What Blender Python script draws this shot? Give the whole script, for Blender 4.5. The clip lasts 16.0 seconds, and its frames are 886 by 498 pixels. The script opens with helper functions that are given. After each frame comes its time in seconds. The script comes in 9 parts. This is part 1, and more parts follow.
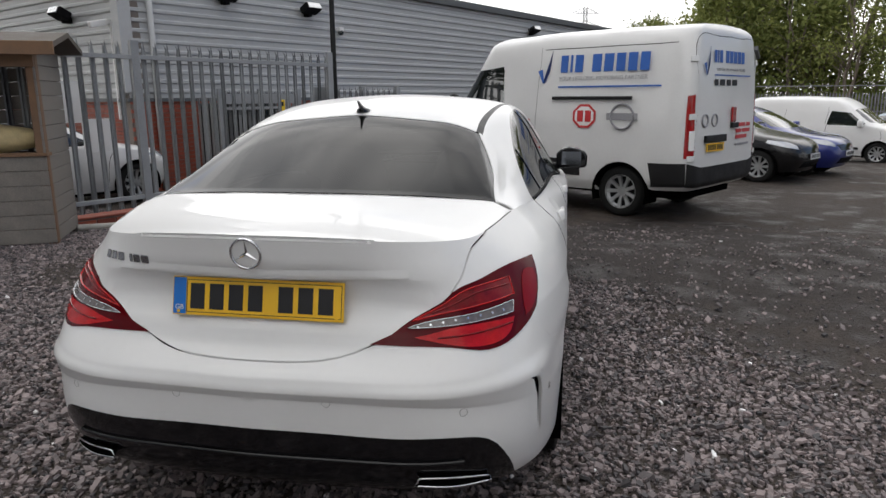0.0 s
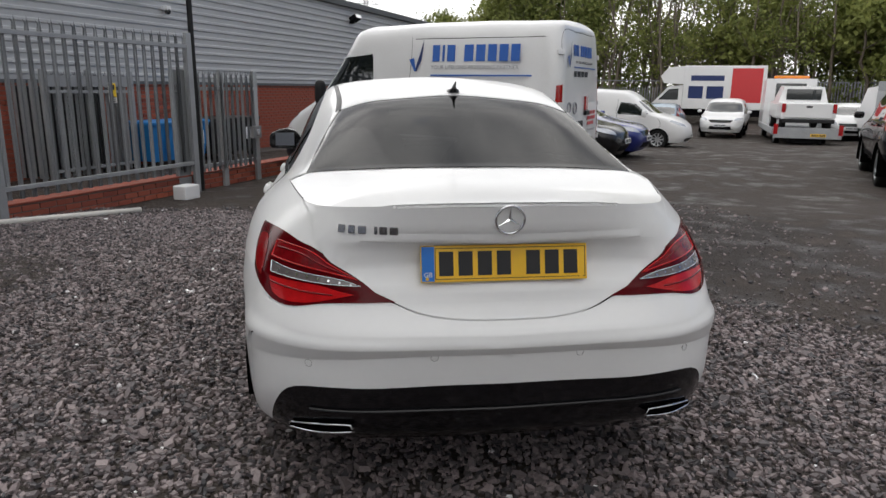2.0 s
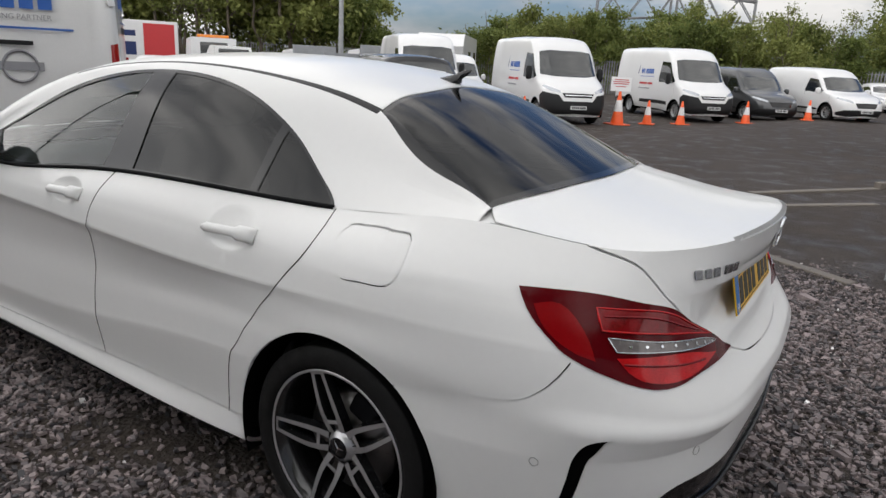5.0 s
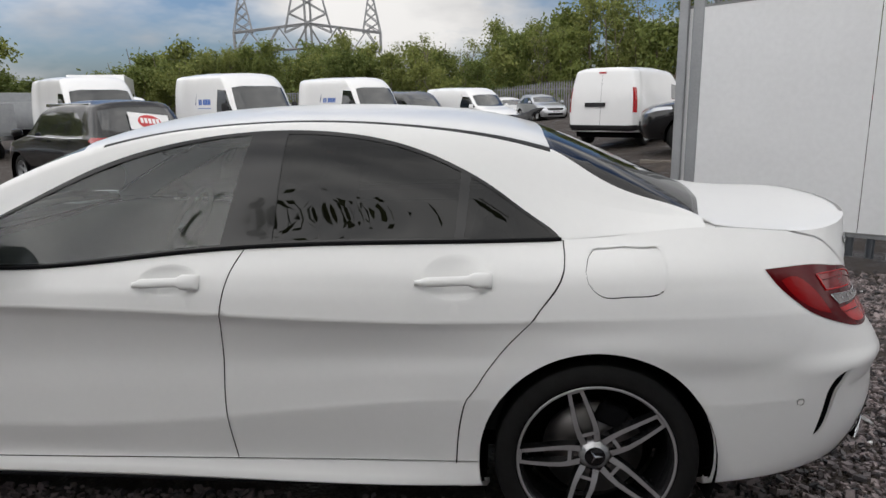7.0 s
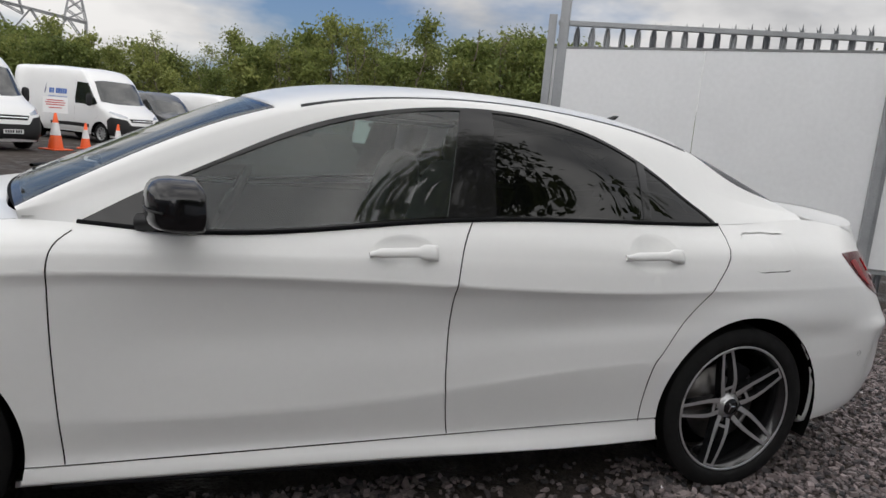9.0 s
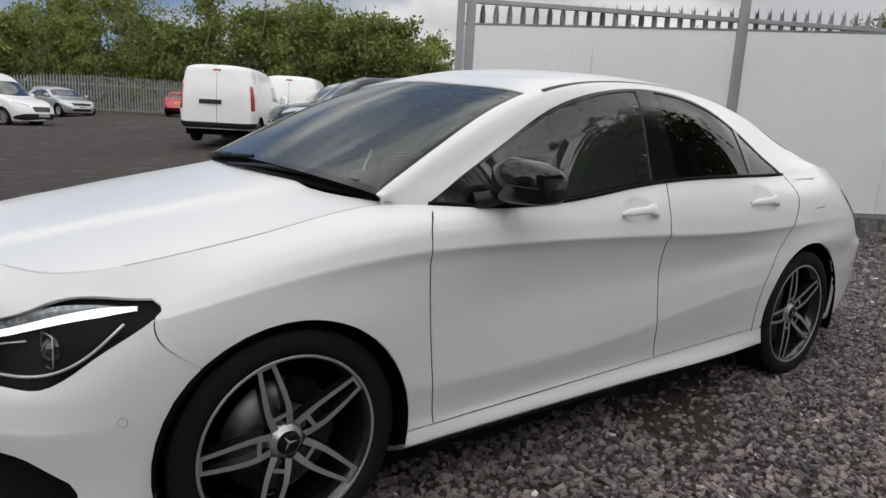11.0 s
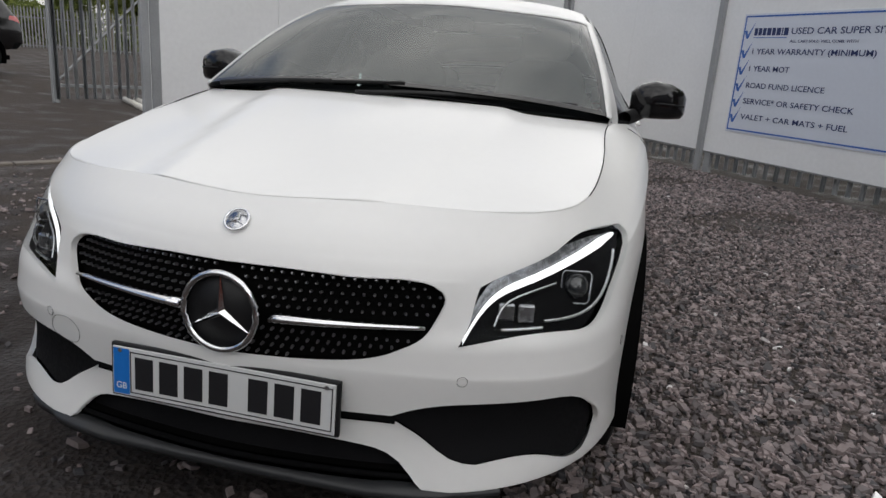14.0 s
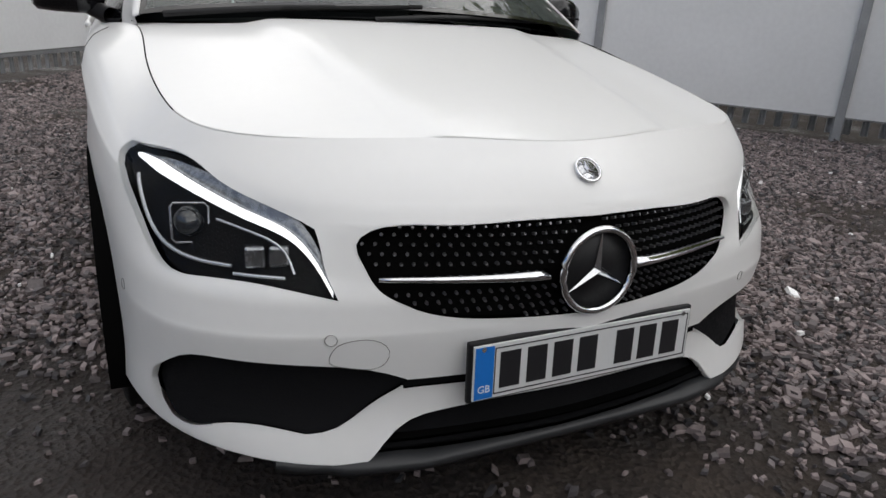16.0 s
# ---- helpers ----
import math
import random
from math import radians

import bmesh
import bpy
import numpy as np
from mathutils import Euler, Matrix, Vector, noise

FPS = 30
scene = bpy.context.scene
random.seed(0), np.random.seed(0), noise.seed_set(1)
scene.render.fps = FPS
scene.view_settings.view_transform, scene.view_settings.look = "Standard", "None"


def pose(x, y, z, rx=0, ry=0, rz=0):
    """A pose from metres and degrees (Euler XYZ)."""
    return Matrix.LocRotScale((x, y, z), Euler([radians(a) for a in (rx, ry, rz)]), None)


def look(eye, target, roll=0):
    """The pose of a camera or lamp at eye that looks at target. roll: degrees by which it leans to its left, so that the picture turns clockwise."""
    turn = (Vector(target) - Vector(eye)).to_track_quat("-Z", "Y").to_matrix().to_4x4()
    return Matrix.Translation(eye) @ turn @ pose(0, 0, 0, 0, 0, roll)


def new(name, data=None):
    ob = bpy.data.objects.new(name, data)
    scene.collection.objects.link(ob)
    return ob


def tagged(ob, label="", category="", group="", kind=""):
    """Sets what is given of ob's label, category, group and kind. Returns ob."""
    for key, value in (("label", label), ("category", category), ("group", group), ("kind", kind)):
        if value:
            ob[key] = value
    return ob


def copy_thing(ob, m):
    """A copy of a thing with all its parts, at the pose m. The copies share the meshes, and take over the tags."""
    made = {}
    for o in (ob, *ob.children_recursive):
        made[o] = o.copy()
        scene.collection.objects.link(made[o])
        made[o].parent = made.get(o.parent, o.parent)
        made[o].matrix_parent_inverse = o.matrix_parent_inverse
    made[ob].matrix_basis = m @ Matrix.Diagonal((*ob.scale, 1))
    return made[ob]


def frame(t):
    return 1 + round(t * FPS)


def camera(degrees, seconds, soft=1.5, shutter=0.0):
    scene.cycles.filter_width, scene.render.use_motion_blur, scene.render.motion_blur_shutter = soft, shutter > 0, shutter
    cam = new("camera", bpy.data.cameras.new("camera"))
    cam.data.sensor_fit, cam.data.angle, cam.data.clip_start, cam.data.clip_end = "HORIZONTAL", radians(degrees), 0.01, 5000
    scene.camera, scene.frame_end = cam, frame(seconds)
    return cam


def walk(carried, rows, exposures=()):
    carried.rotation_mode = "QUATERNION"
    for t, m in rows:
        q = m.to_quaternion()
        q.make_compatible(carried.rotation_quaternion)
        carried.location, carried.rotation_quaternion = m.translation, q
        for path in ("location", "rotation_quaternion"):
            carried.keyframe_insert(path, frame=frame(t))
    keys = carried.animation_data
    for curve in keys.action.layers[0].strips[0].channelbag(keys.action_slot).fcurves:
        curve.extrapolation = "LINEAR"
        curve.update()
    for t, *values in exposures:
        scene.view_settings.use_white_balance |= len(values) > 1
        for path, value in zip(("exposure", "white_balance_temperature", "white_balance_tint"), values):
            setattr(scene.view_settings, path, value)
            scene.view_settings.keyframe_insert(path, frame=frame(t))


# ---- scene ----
from mathutils import geometry as mathutils_geometry

cam = camera(66.4, 16.0)
PATH = [
    (0, (0.85, -3.919, 1.408), (0.507, -1.998, 0.969), -0.3),
    (0.5, (0.605, -4.157, 1.418), (0.347, -2.239, 0.914), 0.3),
    (1, (0.274, -4.239, 1.41), (0.266, -2.298, 0.926), 0.4),
    (1.5, (-0.103, -4.2, 1.38), (-0.013, -2.256, 0.92), 1.9),
    (2, (-0.467, -4.148, 1.369), (-0.197, -2.221, 0.903), 0.7),
    (2.5, (-0.805, -3.946, 1.372), (-0.244, -2.096, 0.86), 1.0),
    (3, (-1.123, -3.689, 1.389), (-0.32, -1.93, 0.877), 1.4),
    (3.5, (-1.35, -3.429, 1.365), (-0.262, -1.863, 0.761), 2.1),
    (4, (-1.623, -3.107, 1.383), (-0.354, -1.682, 0.784), 4.6),
    (4.5, (-1.904, -2.808, 1.383), (-0.425, -1.59, 0.81), 4.4),
    (5, (-2.148, -2.461, 1.42), (-0.529, -1.416, 0.885), 3.0),
    (5.2, (-2.254, -2.328, 1.45), (-0.638, -1.279, 0.913), 2.5),
    (7.3, (-2.832, -0.717, 1.428), (-0.877, -0.69, 1.005), 1.3),
    (7.5, (-2.812, -0.539, 1.395), (-0.856, -0.575, 0.981), 3.6),
    (8, (-2.827, -0.151, 1.351), (-0.898, -0.47, 0.93), 3.6),
    (8.2, (-2.816, -0.007, 1.325), (-0.9, -0.413, 0.918), 3.4),
    (10.3, (-2.617, 1.613, 1.226), (-0.97, 0.535, 0.872), 2.6),
    (10.5, (-2.557, 1.748, 1.216), (-0.959, 0.608, 0.831), 1.3),
    (11, (-2.373, 2.123, 1.189), (-0.815, 0.93, 0.804), 3.2),
    (11.5, (-2.215, 2.479, 1.151), (-0.682, 1.275, 0.705), 3.7),
    (12, (-1.954, 2.75, 1.127), (-0.553, 1.404, 0.653), 1.4),
    (12.5, (-1.729, 2.967, 1.112), (-0.587, 1.397, 0.63), 3.9),
    (13, (-1.413, 3.141, 1.097), (-0.477, 1.456, 0.562), 2.3),
    (13.5, (-1.076, 3.293, 1.091), (-0.379, 1.526, 0.464), 3.8),
    (14, (-0.716, 3.419, 1.084), (-0.301, 1.534, 0.558), 4.3),
    (14.5, (-0.351, 3.446, 1.085), (-0.181, 1.555, 0.456), 4.4),
    (15, (0.079, 3.442, 1.045), (-0.093, 1.558, 0.396), 4.4),
    (15.5, (0.408, 3.348, 1.03), (-0.038, 1.558, 0.257), 2.7),
    (16, (0.804, 3.198, 1.02), (-0.031, 1.51, 0.346), 3.2),
]
walk(cam, [(t, look(eye, target, roll)) for t, eye, target, roll in PATH],
     ((0, .18), (5, .19), (8, .16), (11.5, .12), (13, .02), (14.5, -.06), (15.5, -.06), (16, .12)))


# ---- world, sun ----
SUN_AT = Vector((-0.45, 0.12, 0.86)).normalized()
world = bpy.data.worlds.new("overcast_sky")
scene.world = world
world.use_nodes = True
wt = world.node_tree
sky = wt.nodes.new("ShaderNodeTexSky")
sky.sky_type, sky.sun_disc = "NISHITA", False
sky.sun_elevation, sky.sun_rotation = math.asin(SUN_AT.z), math.atan2(SUN_AT.x, SUN_AT.y)
sky.air_density, sky.dust_density = 1.0, 2.0
# broken cloud: grey bases and bright gaps over the blue
tc = wt.nodes.new("ShaderNodeTexCoord")
stretch = wt.nodes.new("ShaderNodeMapping")
stretch.inputs["Scale"].default_value = (1.0, 1.0, 2.6)
wt.links.new(tc.outputs["Generated"], stretch.inputs["Vector"])
cloud = wt.nodes.new("ShaderNodeTexNoise")
cloud.inputs["Scale"].default_value, cloud.inputs["Detail"].default_value, cloud.inputs["Roughness"].default_value = 1.9, 6, 0.55
wt.links.new(stretch.outputs[0], cloud.inputs["Vector"])
cover = wt.nodes.new("ShaderNodeMapRange")
cover.inputs["From Min"].default_value, cover.inputs["From Max"].default_value = 0.27, 0.40
# the cloud breaks up towards the east
east = wt.nodes.new("ShaderNodeVectorMath")
east.operation = "DOT_PRODUCT"
east.inputs[1].default_value = (0.98, -0.10, 0.0)
wt.links.new(tc.outputs["Generated"], east.inputs[0])
thin = wt.nodes.new("ShaderNodeMapRange")
thin.inputs["From Min"].default_value, thin.inputs["From Max"].default_value = 0.45, 1.0
thin.inputs["To Min"].default_value, thin.inputs["To Max"].default_value = 0.0, -0.26
wt.links.new(east.outputs["Value"], thin.inputs["Value"])
loose = wt.nodes.new("ShaderNodeMath")
wt.links.new(cloud.outputs["Fac"], loose.inputs[0])
wt.links.new(thin.outputs[0], loose.inputs[1])
wt.links.new(loose.outputs[0], cover.inputs["Value"])
tone = wt.nodes.new("ShaderNodeTexNoise")
tone.inputs["Scale"].default_value, tone.inputs["Detail"].default_value = 3.4, 5
wt.links.new(stretch.outputs[0], tone.inputs["Vector"])
grey = wt.nodes.new("ShaderNodeValToRGB")
grey.color_ramp.elements[0].position, grey.color_ramp.elements[0].color = 0.36, (5.2, 5.25, 5.45, 1)
grey.color_ramp.elements[1].position, grey.color_ramp.elements[1].color = 0.66, (11.2, 11.0, 10.8, 1)
wt.links.new(tone.outputs["Fac"], grey.inputs["Fac"])
mix = wt.nodes.new("ShaderNodeMix")
mix.data_type = "RGBA"
wt.links.new(cover.outputs[0], mix.inputs[0])
clear = wt.nodes.new("ShaderNodeMix")
clear.data_type, clear.blend_type = "RGBA", "MULTIPLY"
clear.inputs[0].default_value = 1.0
clear.inputs[7].default_value = (0.84, 0.97, 1.20, 1)
wt.links.new(sky.outputs[0], clear.inputs[6])
wt.links.new(clear.outputs[2], mix.inputs[6])
wt.links.new(grey.outputs["Color"], mix.inputs[7])
# brighter towards the horizon, greyer overhead
part_z = wt.nodes.new("ShaderNodeSeparateXYZ")
wt.links.new(tc.outputs["Generated"], part_z.inputs[0])
rise = wt.nodes.new("ShaderNodeMapRange")
rise.inputs["From Min"].default_value, rise.inputs["From Max"].default_value = 0.0, 0.9
rise.inputs["To Min"].default_value, rise.inputs["To Max"].default_value = 1.26, 0.54
wt.links.new(part_z.outputs["Z"], rise.inputs["Value"])
level = wt.nodes.new("ShaderNodeMix")
level.data_type, level.blend_type = "RGBA", "MULTIPLY"
level.inputs[0].default_value = 1.0
wt.links.new(mix.outputs[2], level.inputs[6])
wt.links.new(rise.outputs[0], level.inputs[7])
# the veiled sun lights up the cloud on its side of the sky
aim = wt.nodes.new("ShaderNodeVectorMath")
aim.operation = "DOT_PRODUCT"
aim.inputs[1].default_value = tuple(SUN_AT)
wt.links.new(tc.outputs["Generated"], aim.inputs[0])
veil = wt.nodes.new("ShaderNodeMapRange")
veil.interpolation_type = "SMOOTHSTEP"
veil.inputs["From Min"].default_value, veil.inputs["From Max"].default_value = -0.5, 1.0
veil.inputs["To Min"].default_value, veil.inputs["To Max"].default_value = 0.42, 2.10
wt.links.new(aim.outputs["Value"], veil.inputs["Value"])
glow = wt.nodes.new("ShaderNodeMix")
glow.data_type, glow.blend_type = "RGBA", "MULTIPLY"
glow.inputs[0].default_value = 1.0
wt.links.new(level.outputs[2], glow.inputs[6])
wt.links.new(veil.outputs[0], glow.inputs[7])
wt.links.new(glow.outputs[2], wt.nodes["Background"].inputs["Color"])
wt.nodes["Background"].inputs["Strength"].default_value = 0.126
sun = new("sun", bpy.data.lights.new("sun", "SUN"))
sun.data.energy, sun.data.angle, sun.data.color = 0.30, radians(75), (1.0, 0.985, 0.965)
sun.matrix_basis = look(SUN_AT * 50, (0, 0, 0))


# ---- materials ----
def shader(name):
    m = bpy.data.materials.new(name)
    m.use_nodes = True
    t = m.node_tree
    return m, t, t.nodes["Principled BSDF"]


def plain(name, colour, rough=0.5, metal=0.0, coat=0.0, vary=0.06, scale=8.0, bump=0.0, bump_scale=200.0, spec=0.5, coat_rough=0.03):
    """A surface of one paint or stuff, with a slow and a fine variation of its tone and gloss."""
    m, t, p = shader(name)
    N, L = t.nodes, t.links
    co = N.new("ShaderNodeTexCoord")
    a, b = N.new("ShaderNodeTexNoise"), N.new("ShaderNodeTexNoise")
    a.inputs["Scale"].default_value, b.inputs["Scale"].default_value = scale, scale * 14
    a.inputs["Detail"].default_value = b.inputs["Detail"].default_value = 3
    for n in (a, b):
        L.new(co.outputs["Object"], n.inputs["Vector"])
    mid = N.new("ShaderNodeMath")
    mid.operation = "ADD"
    L.new(a.outputs["Fac"], mid.inputs[0])
    L.new(b.outputs["Fac"], mid.inputs[1])
    ramp = N.new("ShaderNodeMapRange")
    ramp.inputs["From Min"].default_value, ramp.inputs["From Max"].default_value = 0.6, 1.4
    ramp.inputs["To Min"].default_value, ramp.inputs["To Max"].default_value = 1 - vary, 1 + vary
    L.new(mid.outputs[0], ramp.inputs["Value"])
    mul = N.new("ShaderNodeMix")
    mul.data_type, mul.blend_type = "RGBA", "MULTIPLY"
    mul.inputs[0].default_value = 1.0
    mul.inputs[6].default_value = (*colour, 1)
    L.new(ramp.outputs[0], mul.inputs[7])
    L.new(mul.outputs[2], p.inputs["Base Color"])
    rr = N.new("ShaderNodeMapRange")
    rr.inputs["From Min"].default_value, rr.inputs["From Max"].default_value = 0.6, 1.4
    rr.inputs["To Min"].default_value, rr.inputs["To Max"].default_value = max(0.0, rough * (1 - 2 * vary)), min(1.0, rough * (1 + 2 * vary))
    L.new(mid.outputs[0], rr.inputs["Value"])
    L.new(rr.outputs[0], p.inputs["Roughness"])
    p.inputs["Metallic"].default_value = metal
    p.inputs["Coat Weight"].default_value = coat
    p.inputs["Coat Roughness"].default_value = coat_rough
    p.inputs["Specular IOR Level"].default_value = spec
    if bump:
        n = N.new("ShaderNodeTexNoise")
        n.inputs["Scale"].default_value, n.inputs["Detail"].default_value = bump_scale, 4
        L.new(co.outputs["Object"], n.inputs["Vector"])
        bp = N.new("ShaderNodeBump")
        bp.inputs["Strength"].default_value, bp.inputs["Distance"].default_value = bump, 0.004
        L.new(n.outputs["Fac"], bp.inputs["Height"])
        L.new(bp.outputs[0], p.inputs["Normal"])
    return m


def pane(name, tint, ior=1.6, dust_or_haze=0.0):
    """Tinted vehicle glass: a mirror-like face with part of the view let through."""
    m, t, p = shader(name)
    N, L = t.nodes, t.links
    p.inputs["Base Color"].default_value = (0.005, 0.006, 0.006, 1)
    p.inputs["Roughness"].default_value = 0.02
    p.inputs["IOR"].default_value = 1.52
    tr = N.new("ShaderNodeBsdfTransparent")
    tr.inputs["Color"].default_value = (*tint, 1)
    gl = N.new("ShaderNodeBsdfGlossy")
    gl.inputs["Roughness"].default_value = 0.01
    fr = N.new("ShaderNodeFresnel")
    fr.inputs["IOR"].default_value = ior
    mix = N.new("ShaderNodeMixShader")
    L.new(fr.outputs[0], mix.inputs[0])
    L.new(tr.outputs[0], mix.inputs[1])
    L.new(gl.outputs[0], mix.inputs[2])
    out = mix
    # pale diffuse share, painted in for the haze of sky reflected on the glass
    if dust_or_haze:
        df, out = N.new("ShaderNodeBsdfDiffuse"), N.new("ShaderNodeMixShader")
        df.inputs["Color"].default_value = (0.55, 0.62, 0.60, 1)
        out.inputs[0].default_value = dust_or_haze
        L.new(mix.outputs[0], out.inputs[1])
        L.new(df.outputs[0], out.inputs[2])
    L.new(out.outputs[0], t.nodes["Material Output"].inputs["Surface"])
    return m


PAINT = plain("white_car_paint", (0.79, 0.79, 0.78), 0.32, coat=0.40, vary=0.012, scale=3, spec=.35)
VAN_WHITE = plain("white_van_paint", (0.70, 0.70, 0.70), 0.35, coat=0.6, vary=0.03, scale=3, coat_rough=0.08)
GLOSS_BLACK = plain("gloss_black_trim", (0.005, 0.005, 0.006), 0.14, spec=.3, coat=0.3, vary=0.05)
TRIM = plain("black_plastic", (0.010, 0.010, 0.011), 0.45, spec=.3, vary=0.1, bump=0.1)
MATT = plain("matt_black_plastic", (0.009, 0.009, 0.010), 0.75, spec=.06, vary=0.12, bump=0.15)
# near-black with no gloss: the shade in gaps and wells, put in the colour
VOID = plain("cavity_shade_black", (0.004, 0.004, 0.004), 0.9, spec=0.0)
RUBBER = plain("tyre_rubber", (0.010, 0.010, 0.010), 0.7, spec=.2, vary=0.15, scale=20, bump=0.2, bump_scale=120)
CHROME = plain("chrome", (0.75, 0.76, 0.78), 0.08, metal=1.0, vary=0.05)
ALLOY = plain("machined_alloy", (0.50, 0.50, 0.51), 0.30, metal=0.65, vary=0.06, scale=30)
ALLOY_BLACK = plain("black_wheel_paint", (0.010, 0.010, 0.011), 0.25, coat=0.8)
STEEL = plain("brake_steel", (0.20, 0.19, 0.185), 0.4, metal=1.0, vary=0.2, scale=40)
DARK_GLASS = pane("privacy_glass", (0.030, 0.032, 0.035), 1.47, 0.004)
SIDE_GLASS = pane("side_glass", (0.50, 0.60, 0.57), 1.66, 0.03)
SCREEN_GLASS = pane("windscreen_glass", (0.55, 0.65, 0.62), 1.66, 0.08)
LAMP_CLEAR = pane("clear_lamp_cover", (0.95, 0.96, 0.96), 1.14)
RED_LENS = plain("red_lamp_lens", (0.44, 0.007, 0.010), 0.15, coat=0.30, vary=0.40, scale=22, spec=.2)
DARK_RED = plain("dark_red_lamp_lens", (0.085, 0.0015, 0.004), 0.10, coat=0.0, vary=0.10, spec=.16)
GREY_LENS = plain("grey_lamp_band", (0.13, 0.115, 0.115), 0.2, coat=.6, vary=0.35, scale=40)
MID_RED = plain("wine_red_lamp_lens", (0.18, 0.003, 0.006), 0.12, coat=0.15, vary=0.55, scale=28, spec=.3)
SILVER = plain("silver_reflector", (0.6, 0.61, 0.63), 0.15, metal=0.9)
YELLOW = plain("yellow_plate", (0.85, 0.50, 0.02), 0.35, vary=0.02)
PLATE_WHITE = plain("white_plate", (0.62, 0.63, 0.63), 0.4, vary=0.02)
PLATE_BLUE = plain("blue_plate_band", (0.01, 0.16, 0.55), 0.4, vary=0.03)
INK = plain("black_print", (0.01, 0.01, 0.012), 0.5)
LEATHER = plain("black_seat_cover", (0.02, 0.02, 0.021), 0.6, bump=0.2, spec=.25)


# ---- building helpers ----
def obj(name, verts, faces, material, parent=None, label="", smooth=True, normals=None, materials=None, index=None):
    me = bpy.data.meshes.new(name)
    me.from_pydata([tuple(v) for v in verts], [], [tuple(int(i) for i in f) for f in faces])
    for m in (materials or [material]):
        me.materials.append(m)
    if index is not None:
        me.polygons.foreach_set("material_index", [int(i) for i in index])
    me.polygons.foreach_set("use_smooth", [smooth] * len(me.polygons))
    me.update()
    if normals is not None:
        me.normals_split_custom_set_from_vertices([tuple(n) for n in normals])
    ob = new(name, me)
    if parent is not None:
        ob.parent = parent
    return tagged(ob, label) if label else ob


def part(name, bm, material, parent=None, label="", smooth=False):
    me = bpy.data.meshes.new(name)
    bmesh.ops.recalc_face_normals(bm, faces=bm.faces)
    bm.to_mesh(me)
    bm.free()
    me.materials.append(material)
    me.polygons.foreach_set("use_smooth", [smooth] * len(me.polygons))
    ob = new(name, me)
    if parent is not None:
        ob.parent = parent
    return tagged(ob, label) if label else ob


def thing(name, m, label, category, group="", kind=""):
    ob = new(name)
    ob.empty_display_size = 0.1
    ob.matrix_basis = m
    return tagged(ob, label, category, group, kind)


def box(bm, x0, x1, y0, y1, z0, z1, bevel=0.0, segments=2, m=None):
    r = bmesh.ops.create_cube(bm, size=1.0, matrix=Matrix.Translation(((x0 + x1) / 2, (y0 + y1) / 2, (z0 + z1) / 2)) @ Matrix.Diagonal((abs(x1 - x0), abs(y1 - y0), abs(z1 - z0), 1)))
    vs = r["verts"]
    if bevel:
        es = list({e for v in vs for e in v.link_edges})
        out = bmesh.ops.bevel(bm, geom=es, offset=bevel, segments=segments, profile=0.5, affect="EDGES")
        vs = list({v for f in out["faces"] for v in f.verts} | {v for v in vs if v.is_valid})
    if m is not None:
        bmesh.ops.transform(bm, matrix=m, verts=vs)
    return vs


def boxed(name, dims, material, parent=None, label="", bevel=0.0, m=None, smooth=False):
    bm = bmesh.new()
    box(bm, *dims, bevel=bevel, m=m)
    return part(name, bm, material, parent, label, smooth)


def rod(bm, a, b, r0, r1=None, n=10, caps=True):
    a, b = Vector(a), Vector(b)
    d = b - a
    m = Matrix.Translation((a + b) / 2) @ d.to_track_quat("Z", "Y").to_matrix().to_4x4()
    bmesh.ops.create_cone(bm, cap_ends=caps, segments=n, radius1=r0, radius2=r0 if r1 is None else r1, depth=d.length, matrix=m)


def lathe(profile, n=48, axis="X"):
    """Verts and faces of a profile of (along, radius) turned round an axis."""
    P, k = np.asarray(profile, float), len(profile)
    a = np.arange(n) * 2 * np.pi / n
    along, r = np.repeat(P[:, 0][None], n, 0), np.repeat(P[:, 1][None], n, 0)
    c, s = np.cos(a)[:, None] * r, np.sin(a)[:, None] * r
    V = {"X": (along, c, s), "Y": (s, along, c), "Z": (c, s, along)}[axis]
    verts = np.stack(V, -1).reshape(-1, 3)
    faces = [(i * k + j, i * k + j + 1, ((i + 1) % n) * k + j + 1, ((i + 1) % n) * k + j) for i in range(n) for j in range(k - 1)]
    return verts, faces


def tube(name, pts, r, material, parent=None, label="", closed=False, n=6):
    """A round bead along points."""
    P = np.asarray(pts, float)
    N = len(P)
    T = np.roll(P, -1, 0) - np.roll(P, 1, 0) if closed else np.gradient(P, axis=0)
    T /= np.linalg.norm(T, axis=1)[:, None] + 1e-9
    up = np.array([0.0, 0, 1])
    A = np.cross(T, up)
    bad = np.linalg.norm(A, axis=1) < 0.2
    A[bad] = np.cross(T[bad], np.array([0.0, 1, 0]))
    A /= np.linalg.norm(A, axis=1)[:, None] + 1e-9
    B = np.cross(T, A)
    ang = np.arange(n) * 2 * np.pi / n
    V = (P[:, None] + r * (np.cos(ang)[None, :, None] * A[:, None] + np.sin(ang)[None, :, None] * B[:, None])).reshape(-1, 3)
    F = [(i * n + j, i * n + (j + 1) % n, ((i + 1) % N) * n + (j + 1) % n, ((i + 1) % N) * n + j) for i in range(N if closed else N - 1) for j in range(n)]
    return obj(name, V, F, material, parent, label)


